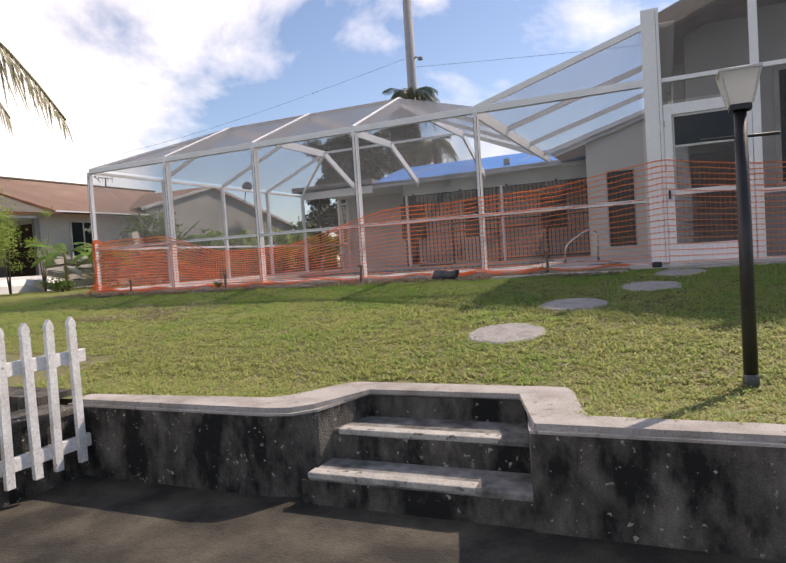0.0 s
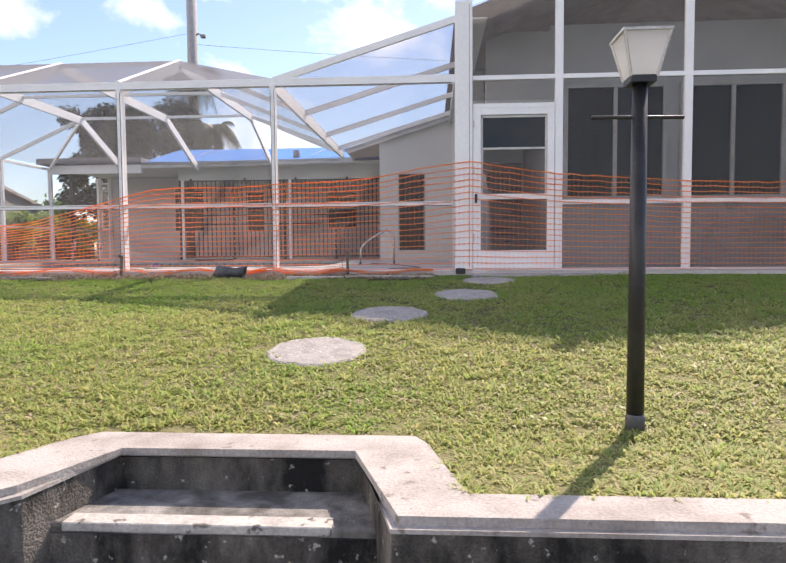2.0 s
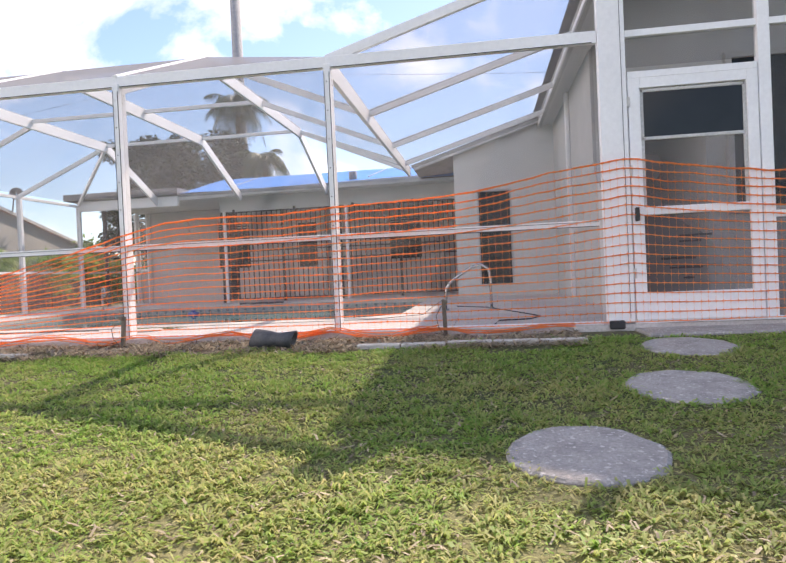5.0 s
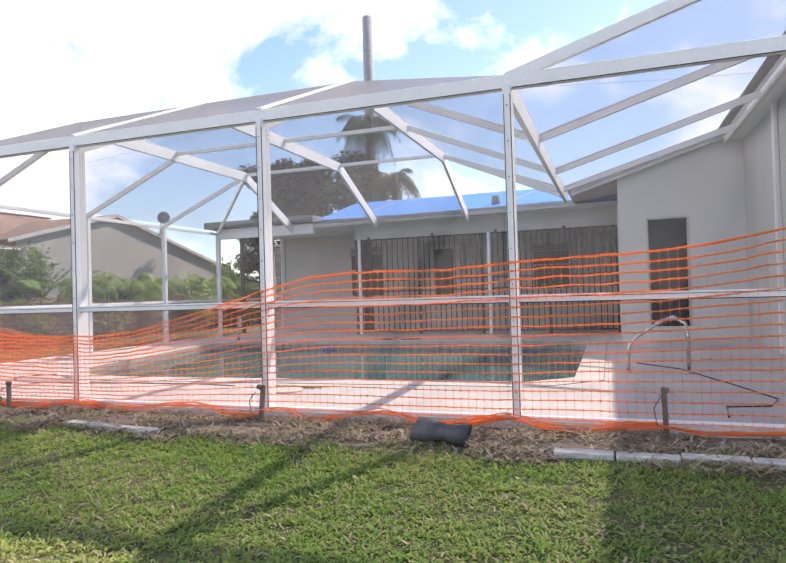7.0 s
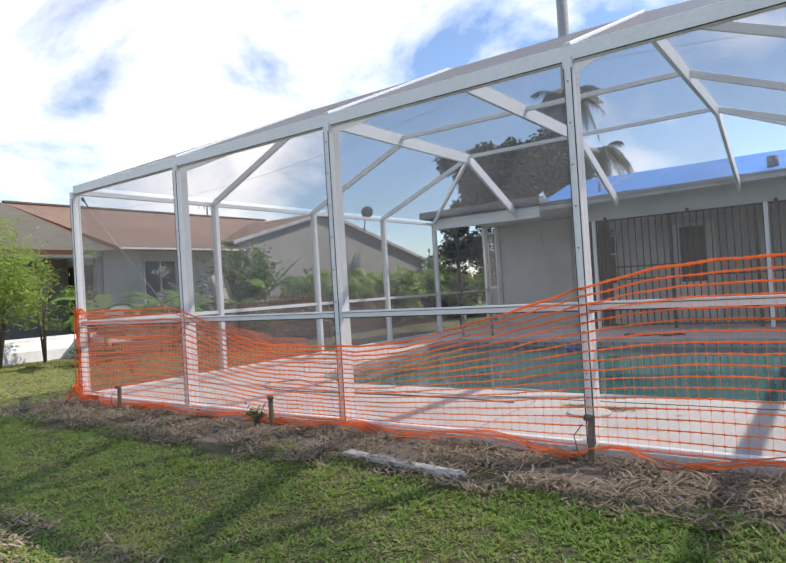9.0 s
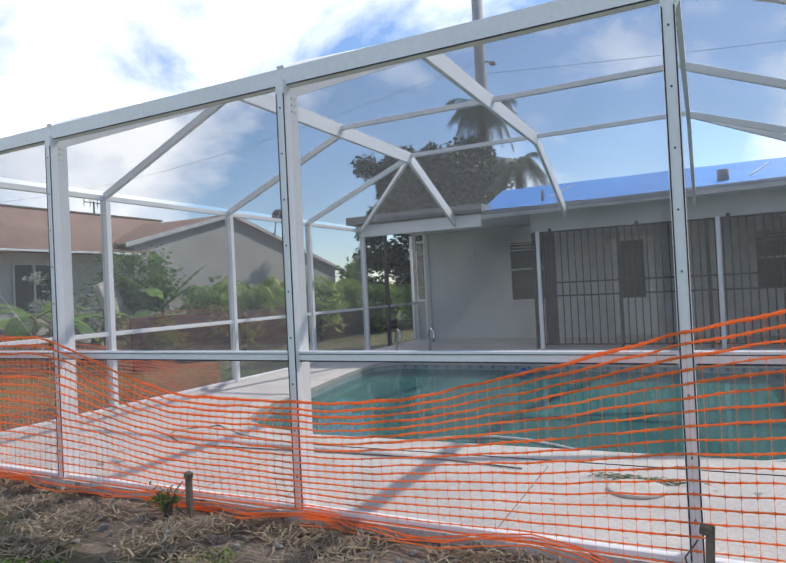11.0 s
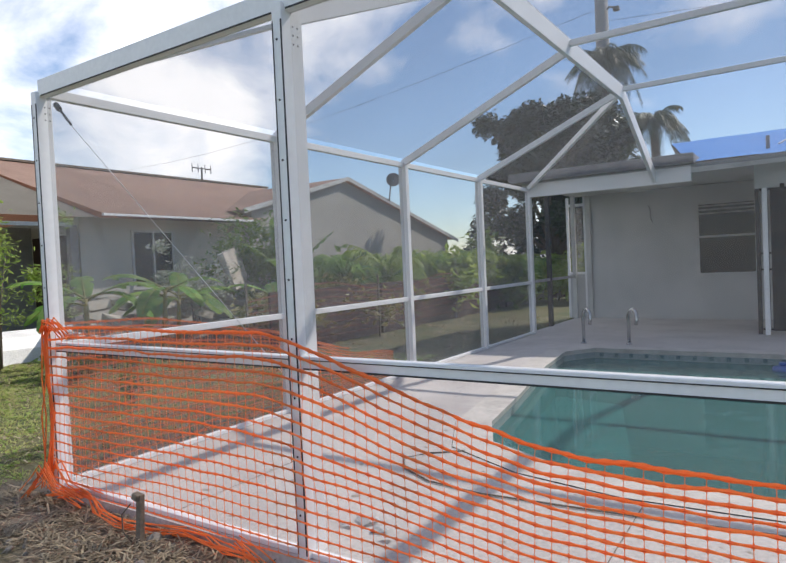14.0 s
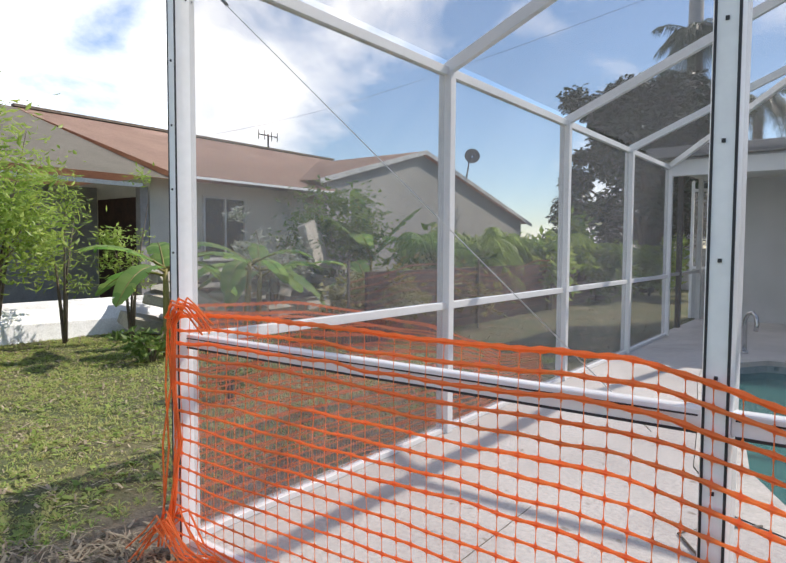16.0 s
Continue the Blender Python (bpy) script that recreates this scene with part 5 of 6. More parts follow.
def deck_weeds(x, y, n, seed):
    """Dry weeds and twigs that lie on the deck."""
    rng = random.Random(seed)
    bm = B()
    for k in range(n):
        a = rng.uniform(-0.5, 0.5)
        cx, cy = x + rng.uniform(-0.3, 0.3), y + rng.uniform(-0.035, 0.035)
        ln = rng.uniform(0.05, 0.14)
        rod(bm, [(cx, cy, 0.004), (cx + ln * 0.5, cy + ln * a * 0.5, 0.02), (cx + ln, cy + ln * a, 0.006)], 0.0022, 4)
        if k % 2:
            leaf_blade(bm, (cx, cy, 0.008), (cx - 0.06, cy + 0.04 * a, 0.02), 0.012, 0.012, seg=3)
    solid("deck_weeds", bm, M_LEAF_MID, "wilted green weeds lying beside the skimmer lid", "weeds", kind="stuff")


def paper_scrap(x, y, r, seed):
    rng = random.Random(seed)
    bm = B()
    n = 9
    mid = bm.verts.new((x, y, 0.018))
    rim = [bm.verts.new((x + r * rng.uniform(0.5, 1.0) * math.cos(k * math.tau / n), y + r * rng.uniform(0.35, 0.7) * math.sin(k * math.tau / n), 0.003 + rng.random() * 0.02)) for k in range(n)]
    for k in range(n):
        bm.faces.new((mid, rim[k], rim[(k + 1) % n]))
    bmesh.ops.solidify(bm, geom=bm.faces[:], thickness=0.002)
    solid("paper_scrap", bm, M_WHITEBOARD, "crumpled white scrap lying on the pool deck", "scrap", "white scraps on the deck")


for k, (x, y, r) in enumerate(((2.12, 0.42, 0.09), (2.24, 0.36, 0.06), (2.05, 0.33, 0.05), (2.33, 0.29, 0.04))):
    paper_scrap(x, y, r, 400 + k)
bm = B()
rod(bm, [(2.02, 1.72, 0.008), (1.82, 1.56, 0.008), (1.72, 1.4, 0.008), (1.84, 1.22, 0.008), (2.1, 1.08, 0.008), (2.45, 1.03, 0.008), (3.1, 1.08, 0.008), (3.9, 1.16, 0.008), (4.6, 1.2, 0.008), (5.2, 1.14, 0.008)], 0.006, 6)
solid("rope", bm, M_STAKE, "thin brown rope lying in a curve on the deck", "rope")
bm = B()
rod(bm, [(9.4, 3.6, 0.008), (9.85, 3.05, 0.008), (10.2, 1.9, 0.008), (10.4, 1.15, 0.008), (10.28, 0.8, 0.008), (9.95, 0.72, 0.008), (9.9, 0.3, 0.008)], 0.007, 6)
solid("deck_cable", bm, M_PIPE, "dark loose cable lying on the deck by the wing", "cable")

# ---- neighbour's house ----


def build_neighbour():
    h = thing("neighbour_house", -11, 9, -0.1, "cream bungalow with a faded terracotta shingle roof", "house")
    G = -0.12
    WX = -8.3
    bm = B()
    box(bm, -16, WX, 5.0, 9.6, G, 2.6)
    part("wall", bm, M_NWALL, h)
    # porch bay, its shade put into a darker grey wall colour
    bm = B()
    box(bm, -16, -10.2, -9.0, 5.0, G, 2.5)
    part("porch_wall", bm, material("porch_shade_stucco", (0.3, 0.31, 0.32), rough=0.9), h)
    for y in (4.75, 1.2, -3.0):
        bm = B()
        box(bm, -8.35, -8.2, y, y + 0.16, G, 2.42)
        part("porch_post", bm, M_SHINGLE, h)
    # Dark door with knobs, added where the porch lies in deep shade.
    bm = B()
    box(bm, -10.1, -8.55, 4.96, 4.996, G, 2.25, 0.008)
    porch_shade_door = part("porch_shade_door", bm, M_BEDBOARD, h, "dark brown double door added to darken the shaded porch")
    for x in (-9.36, -9.28):
        bm = B()
        rod(bm, [(x, 4.96, 0.95), (x, 4.91, 0.95)], 0.025, 8)
        part("knob", bm, M_STEEL, porch_shade_door)
    # main roof
    def slab(name, pts, mat, t=0.08):
        b2 = B()
        poly(b2, pts)
        bmesh.ops.solidify(b2, geom=b2.faces[:], thickness=t)
        return part(name, b2, mat, h)
    slab("roof", [(-7.6, 5.1, 2.62), (-7.6, 9.6, 2.62), (-13.3, 15.5, 4.5), (-13.3, 4.7, 4.5)], M_NROOF)
    slab("roof", [(-19, 0.0, 2.62), (-13.3, 0.0, 4.5), (-13.3, 15.5, 4.5), (-19, 15.5, 2.62)], M_NROOF)
    # Hip face turned from the sun; its shade is put into a grey-tan colour.
    slab("roof", [(-7.7, 5.09, 2.54), (-13.3, 4.69, 4.5), (-13.3, -9, 4.5), (-7.9, -9, 2.52)], material("shaded_hip_shingles", (0.3, 0.27, 0.22), rough=0.9, scale=1), 0.07)
    bm = B()
    box(bm, -7.64, -7.56, 5.1, 9.4, 2.575, 2.62)
    part("gutter", bm, M_WHITE, h)
    bm = B()
    box(bm, -7.94, -7.86, -9.0, 4.6, 2.36, 2.43)
    part("gutter", bm, M_FASCIA, h)
    bm = B()
    bar(bm, (-13.28, 4.7, 4.53), (-13.28, 15.5, 4.53), 0.16, 0.06)
    part("ridge_cap", bm, M_STAKE, h, "dark ridge cap")
    # gable wing
    bm = B()
    out = [(9.4, G), (20.0, G), (20.0, 2.35), (13.4, 4.0), (9.4, 2.95)]
    lo = [bm.verts.new((-7.9, a, b)) for a, b in out]
    hi = [bm.verts.new((-14.0, a, b)) for a, b in out]
    bm.faces.new(lo)
    bm.faces.new(hi[::-1])
    for i in range(len(lo)):
        bm.faces.new((lo[i], hi[i], hi[(i + 1) % len(lo)], lo[(i + 1) % len(lo)]))
    part("gable_wall", bm, material("gable_stucco", (0.42, 0.41, 0.37), rough=0.9, scale=0.7), h)
    slab("gable_roof", [(-7.76, 9.0, 2.9), (-7.76, 13.4, 4.1), (-14, 13.4, 4.1), (-14, 9.0, 2.9)], M_NROOF)
    slab("gable_roof", [(-7.76, 13.4, 4.1), (-7.76, 20.6, 2.25), (-14, 20.6, 2.25), (-14, 13.4, 4.1)], M_NROOF)
    bm = B()
    bar(bm, (-7.74, 9.0, 2.86), (-7.74, 13.4, 4.06), 0.03, 0.12)
    bar(bm, (-7.74, 13.4, 4.06), (-7.74, 20.6, 2.2), 0.03, 0.12)
    part("barge_board", bm, M_FASCIA, h)
    # windows
    for x, y0, y1, z0, z1 in ((WX, 6.2, 7.2, 1.1, 2.3), (-10.2, 0.6, 1.9, 0.6, 2.1), (-10.2, -2.4, -1.0, 0.6, 2.1)):
        bm = B()
        box(bm, x - 0.02, x + 0.015, y0, y1, z0, z1)
        win = part("window", bm, M_GLASS, h)
        bm = B()
        ym = (y0 + y1) / 2
        for a, b, c, d in ((y0 - 0.05, y0, z0, z1), (y1, y1 + 0.05, z0, z1), (y0 - 0.05, y1 + 0.05, z1, z1 + 0.05), (y0 - 0.07, y1 + 0.07, z0 - 0.07, z0), (ym - 0.02, ym + 0.02, z0, z1)):
            box(bm, x + 0.012, x + 0.05, a, b, c, d)
        part("frame", bm, M_FASCIA, win)
    # aerial on the ridge and dish on the gable
    bm = B()
    rod(bm, [(-13.3, 12.4, 4.5), (-13.3, 12.4, 5.0)], 0.03, 6)
    rod(bm, [(-13.3, 12.0, 4.95), (-13.3, 12.8, 4.95)], 0.02, 5)
    for y in (12.0, 12.25, 12.55, 12.8):
        rod(bm, [(-13.3, y, 4.8), (-13.3, y, 5.1)], 0.015, 4)
    part("aerial", bm, M_IRON, h)
    bm = B()
    rod(bm, [(-7.7, 15.6, 3.5), (-7.6, 15.6, 4.1)], 0.025, 6)
    part("dish_arm", bm, M_POLE, h)
    bm = B()
    n = 16
    c = Vector((-7.5, 15.6, 4.2))
    axis = Vector((0.5, -0.75, 0.45)).normalized()
    u = axis.cross(Vector((0, 0, 1))).normalized()
    v = axis.cross(u)
    prev = None
    for r, dd in ((0.02, -0.05), (0.13, -0.04), (0.22, 0.0), (0.24, 0.0)):
        cur = [bm.verts.new(c + axis * dd + (u * math.cos(k * math.tau / n) * r + v * math.sin(k * math.tau / n) * r * 1.15)) for k in range(n)]
        if prev:
            for k in range(n):
                bm.faces.new((prev[k], prev[(k + 1) % n], cur[(k + 1) % n], cur[k]))
        prev = cur
    bmesh.ops.solidify(bm, geom=bm.faces[:], thickness=0.02)
    part("satellite_dish", bm, M_SHINGLE, h, "grey satellite dish")
    bm = B()
    rod(bm, [(c + axis * 0.0), (c + axis * 0.3 + v * 0.1)], 0.015, 5)
    part("dish_feed", bm, M_IRON, h)


build_neighbour()
# upturned white hull by the neighbour's porch
boat = thing("upturned_boat", -7.6, 2.9, -0.1, "white upturned dinghy lying on the grass", "boat")
bm = B()
secs = []
for i in range(9):
    f = i / 8
    y = lerp(0.9, 4.9, f)
    w = 0.6 * (1 - 0.35 * abs(2 * f - 1) ** 3)
    h = lerp(0.58, 0.5, f) * (1 - 0.15 * abs(2 * f - 1) ** 3)
    secs.append([bm.verts.new((-7.6 + a * w, y, -0.08 + b * h)) for a, b in ((-1, 0), (-0.9, 0.5), (-0.6, 0.86), (0.0, 1.0), (0.6, 0.86), (0.9, 0.5), (1, 0))])
for a, b in zip(secs, secs[1:]):
    for k in range(6):
        bm.faces.new((a[k], a[k + 1], b[k + 1], b[k]))
for s in (secs[0], secs[-1]):
    bm.faces.new(s)
part("hull", bm, M_WHITEBOARD, boat)
bm = B()
box(bm, -7.63, -7.57, 1.1, 4.7, 0.38, 0.47, 0.01)
part("keel", bm, M_WHITEBOARD, boat)
for s in (-1, 1):
    bm = B()
    box(bm, -7.6 + s * 0.56 - 0.03, -7.6 + s * 0.56 + 0.03, 1.2, 4.6, -0.1, -0.05, 0.008)
    part("gunwale", bm, M_WHITEBOARD, boat)

# ---- plants ----


def leaf_blade(bm, base, tip, width, droop, up=Vector((0, 0, 1)), seg=8, fold=0.25, sag_tip=0.6, ragged=0.0, rng=None):
    """A long leaf with a folded midrib that arches and droops to its tip."""
    base, tip = Vector(base), Vector(tip)
    d = tip - base
    side = d.cross(up)
    if side.length < 1e-4:
        side = Vector((1, 0, 0))
    side.normalize()
    nrm = side.cross(d).normalized()
    mid, le, ri = [], [], []
    for i in range(seg + 1):
        f = i / seg
        p = base + d * f + up * (droop * math.sin(f * math.pi) * 0.9) - up * (sag_tip * droop * f ** 3)
        w = width * (math.sin(math.pi * min(1, f * 0.92 + 0.08)) ** 0.6) * (1 - 0.15 * f)
        if i == seg:
            w = 0.002
        k = 1.0 if not (ragged and rng) else 1 - ragged * rng.random()
        mid.append(bm.verts.new(p))
        le.append(bm.verts.new(p + side * w * k + nrm * w * fold))
        ri.append(bm.verts.new(p - side * w * (1.0 if not (ragged and rng) else 1 - ragged * rng.random()) + nrm * w * fold))
    for i in range(seg):
        for f in ((mid[i], mid[i + 1], le[i + 1], le[i]), (ri[i], ri[i + 1], mid[i + 1], mid[i])):
            q = bm.faces.new(f)
            q.smooth = True


def banana_leaf(bm, root, a, ln, width, rise, fall, rng):
    """An arching leaf blade, torn along its veins into strips; returns the line of its midrib."""
    hd = Vector((math.cos(a), math.sin(a), 0))
    side = Vector((-hd.y, hd.x, 0))
    line = [root + hd * ln * f * (1 - 0.08 * f) + Vector((0, 0, ln * (rise * f - fall * f * f))) for f in [i / 24 for i in range(25)]]
    for s in (-1, 1):
        torn = rng.uniform(0.05, 0.3)
        tilt = rng.uniform(-0.25, 0.35)
        i = 3
        while i < 24:
            step = min(24 - i, rng.choice((1, 2, 2, 3)))
            drop = rng.uniform(0.0, 0.35) if rng.random() < 0.35 else 0.04
            inner, middle, outer = [], [], []
            for q in range(step + 1):
                f = (i + q) / 24
                w = width * math.sin(math.pi * min(1.0, 0.06 + 0.94 * (f - 0.1) / 0.92)) ** 0.55 if f < 0.99 else 0.004
                pull = torn * 0.5 * (0.5 - q / step) * ln / 24
                d = (line[min(24, i + q + 1)] - line[i + q - 1]).normalized()
                p = line[i + q]
                inner.append(bm.verts.new(p))
                middle.append(bm.verts.new(p + side * s * w * 0.55 + d * w * 0.1 + Vector((0, 0, w * (tilt * 0.55 + 0.12)))))
                outer.append(bm.verts.new(p + side * s * w + d * (w * 0.28 + pull) + Vector((0, 0, w * (tilt - drop)))))
            for row in (inner, middle), (middle, outer):
                for q in range(step):
                    fc = bm.faces.new((row[0][q], row[0][q + 1], row[1][q + 1], row[1][q]))
                    fc.smooth = True
            i += step
    return line


def banana_plant(x, y, h, leaves, seed, label, spread=1.0):
    rng = random.Random(seed)
    z = ground_z(x, y)
    p = thing("banana_plant", x, y, z, label, "banana plant", "banana plants by the cage")
    bm = B()
    lean = (rng.uniform(-0.08, 0.08), rng.uniform(-0.08, 0.08))
    pts = [(x + lean[0] * f, y + lean[1] * f, z - 0.05 + h * f) for f in (0, 0.3, 0.6, 1.0)]
    rod(bm, pts, [0.06, 0.05, 0.04, 0.028], 10)
    part("stem", bm, M_LEAF_YELLOW, p)
    top = Vector(pts[-1])
    for k, (turn, rise, fall) in enumerate(leaves):
        root = top - Vector((0, 0, 0.05 * (k % 3)))
        bm = B()
        line = banana_leaf(bm, root, math.radians(turn) + rng.uniform(-0.15, 0.15), spread * rng.uniform(0.9, 1.1), 0.155 * spread, rise, fall, rng)
        part("leaf", bm, M_LEAF_BANANA, p)
        bm = B()
        rod(bm, [v + Vector((0, 0, 0.004)) for v in line[::3]], [0.016 * (1 - i / 9) + 0.002 for i in range(9)], 5)
        part("midrib", bm, M_LEAF_YELLOW, p, "pale leaf rib")
    return p


FLAT_LEAVES = ((236, 0.75, 0.55), (58, 0.7, 0.6), (205, 0.35, 0.6), (95, 0.4, 0.75), (300, 0.5, 0.85), (150, 0.9, 0.5), (20, 0.2, 0.7))
banana_plant(-4.5, 2.85, 1.15, FLAT_LEAVES[:6], 3, "young banana plant with broad arching leaves", 1.05)
banana_plant(-5.2, 4.9, 1.05, FLAT_LEAVES[::-1], 5, "banana plant with torn green leaves", 1.1)
banana_plant(-4.6, 4.15, 1.2, FLAT_LEAVES[:5], 6, "small banana plant with torn leaves", 1.05)
banana_plant(-4.2, 6.4, 0.9, FLAT_LEAVES, 9, "banana plant with torn green leaves", 1.0)
banana_plant(-5.6, 8.2, 1.25, ((236, 1.1, 0.4), (60, 1.3, 0.4), (150, 1.5, 0.3), (300, 0.9, 0.6), (20, 1.0, 0.7)), 12, "taller banana plant with upright leaves", 1.25)


def bush(name, x, y, r, h, count, size, mat, seed, label, category, z0=None, stems=5, hollow=0.5, aspect=2.2):
    """A leafy shrub: thin stems and many single leaves in an uneven outline."""
    rng = random.Random(seed)
    z = ground_z(x, y) if z0 is None else z0
    p = thing(name, x, y, z, label, category)
    ends = []
    for k in range(stems):
        bm = B()
        a = k * math.tau / stems + rng.uniform(-0.5, 0.5)
        e = Vector((x + math.cos(a) * r * 0.7, y + math.sin(a) * r * 0.7, z + h * rng.uniform(0.6, 1.0)))
        m = Vector((x + math.cos(a) * r * 0.2, y + math.sin(a) * r * 0.2, z + h * 0.45))
        rod(bm, [(x, y, z - 0.03), m, e], [0.022 + h * 0.006, 0.014, 0.005], 5)
        ends.append((m, e))
        part("stem", bm, M_BARK, p)
    verts, faces = [], []
    clumps = []
    for k in range(max(8, stems * 4)):
        m, e = rng.choice(ends)
        f = rng.uniform(0.1, 1.15)
        c = m.lerp(e, f) + Vector((rng.gauss(0, r * 0.28), rng.gauss(0, r * 0.28), rng.gauss(0, h * 0.1)))
        clumps.append((c, rng.uniform(0.14, 0.3) * r))
    for k in range(count):
        c, cr = rng.choice(clumps)
        o = c + Vector((rng.gauss(0, 1), rng.gauss(0, 1), rng.gauss(0, 0.8))) * cr
        if o.z < z + 0.02:
            o.z = z + 0.02 + rng.random() * 0.1
        d = Vector((rng.uniform(-1, 1), rng.uniform(-1, 1), rng.uniform(-0.7, 0.5))).normalized()
        s = d.cross(Vector((rng.uniform(-1, 1), rng.uniform(-1, 1), 1.0))).normalized()
        l = size * rng.uniform(0.6, 1.3)
        w = l / aspect
        b = len(verts)
        up = d.cross(s) * w * 0.25
        verts += [o, o + d * l * 0.5 + s * w * 0.5 + up, o + d * l, o + d * l * 0.5 - s * w * 0.5 + up]
        faces.append((b, b + 1, b + 2, b + 3))
    me = bpy.data.meshes.new("foliage")
    me.from_pydata([tuple(v) for v in verts], [], faces)
    me.materials.append(mat)
    ob = new("foliage", me)
    ob.parent = p
    ob.matrix_parent_inverse = p.matrix_basis.inverted()
    return p


bush("sapling", -6.6, 2.6, 0.5, 2.3, 1100, 0.1, M_LEAF_BRIGHT, 21, "slender sapling with bright narrow leaves", "sapling", stems=3, aspect=5)
bush("sapling", -6.4, 1.6, 0.95, 2.75, 4600, 0.115, M_LEAF_BRIGHT, 22, "leafy young tree with bright green leaves", "sapling", stems=8, aspect=2.8)
bush("sapling", -5.9, 3.2, 0.4, 2.0, 700, 0.09, M_LEAF_BRIGHT, 23, "thin sapling with sparse leaves", "sapling", stems=3, aspect=3)
bush("shrub", -6.0, 0.4, 0.7, 1.2, 1000, 0.11, M_LEAF_MID, 24, "low green shrub at the porch", "shrub")
bush("shrub", -5.9, 5.9, 0.6, 1.7, 2000, 0.1, M_LEAF_WHITE, 25, "shrub with white blossom", "shrub")
bush("shrub", -6.3, 8.0, 0.9, 2.5, 3200, 0.16, M_LEAF_MID, 37, "tall loose green shrub against the neighbouring wall", "shrub", stems=7)
bush("shrub", -3.9, 7.6, 0.8, 1.0, 2200, 0.16, M_LEAF_YELLOW, 26, "yellowing dry garden shrub", "shrub")
bush("shrub", -3.4, 5.6, 0.6, 0.9, 1500, 0.15, M_LEAF_YELLOW, 27, "small yellowing dry shrub", "shrub")
bush("hedge_shrub", -4.6, 9.8, 0.9, 1.45, 3600, 0.26, M_LEAF_MID, 28, "dense green hedge shrub", "shrub", stems=7)
bush("hedge_shrub", -4.0, 12.0, 1.0, 1.55, 3800, 0.26, M_LEAF_BRIGHT, 29, "dense green hedge shrub", "shrub", stems=7)
bush("hedge_shrub", -3.6, 14.6, 1.0, 1.5, 3400, 0.28, M_LEAF_MID, 30, "light green hedge shrub", "shrub", stems=7)
bush("hedge_shrub", -2.6, 17.5, 0.9, 1.4, 2600, 0.26, M_LEAF_BRIGHT, 31, "dense green hedge shrub", "shrub", stems=7)
bush("weed_clump", 3.36, -0.24, 0.09, 0.16, 90, 0.05, M_LEAF_MID, 35, "small green weed beside a wooden stake", "weed", stems=3)
deck_weeds(5.93, 1.12, 46, 36)
bush("weed_clump", -2.1, 1.9, 0.16, 0.4, 160, 0.09, M_LEAF_MID, 33, "small tuft of weeds in the lawn", "weed", stems=4)
bush("weed_clump", -4.35, 2.55, 0.3, 0.35, 240, 0.12, M_LEAF_MID, 34, "tuft of weeds at a banana stem", "weed", stems=4)


def palm_frond(bm, base, a, ln, rise, droop, leaflets, size, rng):
    base = Vector(base)
    hd = Vector((math.cos(a), math.sin(a), 0))
    pts = []
    for i in range(13):
        f = i / 12
        pts.append(base + hd * ln * (f - 0.15 * f * f) + Vector((0, 0, rise * f - droop * f * f)))
    rod(bm, pts, [0.03 * (1 - 0.85 * i / 12) + 0.004 for i in range(13)], 5)
    side = Vector((-hd.y, hd.x, 0))
    for k in range(leaflets):
        f = 0.12 + 0.88 * k / leaflets
        i = min(11, int(f * 12))
        p = pts[i].lerp(pts[i + 1], f * 12 - i)
        d = (pts[i + 1] - pts[i]).normalized()
        for s in (-1, 1):
            l = size * math.sin(math.pi * (0.12 + 0.8 * f)) * rng.uniform(0.8, 1.1)
            tip = p + side * s * l * 0.45 + d * l * 0.4 - Vector((0, 0, l * rng.uniform(0.3, 0.8)))
            m = p.lerp(tip, 0.5) + Vector((0, 0, l * 0.16))
            w = 0.0105 + size * 0.008
            e = d * w
            vs = [bm.verts.new(q) for q in (p - e * 0.5, p + e * 0.5, m + e, m - e)]
            bm.faces.new(vs)
            t = bm.verts.new(tip)
            bm.faces.new((vs[3], vs[2], t))


def palm_tree(x, y, h, fronds, ln, seed, label, mat):
    rng = random.Random(seed)
    p = thing("palm_tree", x, y, -0.1, label, "palm tree")
    bm = B()
    rod(bm, [(x, y, -0.2), (x + 0.1, y, h * 0.5), (x, y, h)], [0.22, 0.17, 0.15], 12)
    part("trunk", bm, M_BARK, p)
    for k in range(fronds):
        bm = B()
        palm_frond(bm, (x, y, h), k * 2.4 + rng.uniform(-0.2, 0.2), ln * rng.uniform(0.8, 1.1), rng.uniform(0.1, 0.9) * ln, rng.uniform(0.6, 1.5) * ln, 40, 0.4 * ln, rng)
        part("frond", bm, mat, p)


palm_tree(-3.6, 28.3, 10.6, 42, 2.2, 41, "tall feathery palm behind the house", M_PALM)
palm_tree(-0.85, 24.5, 6.6, 34, 1.6, 43, "smaller feathery palm behind the house", M_PALM)


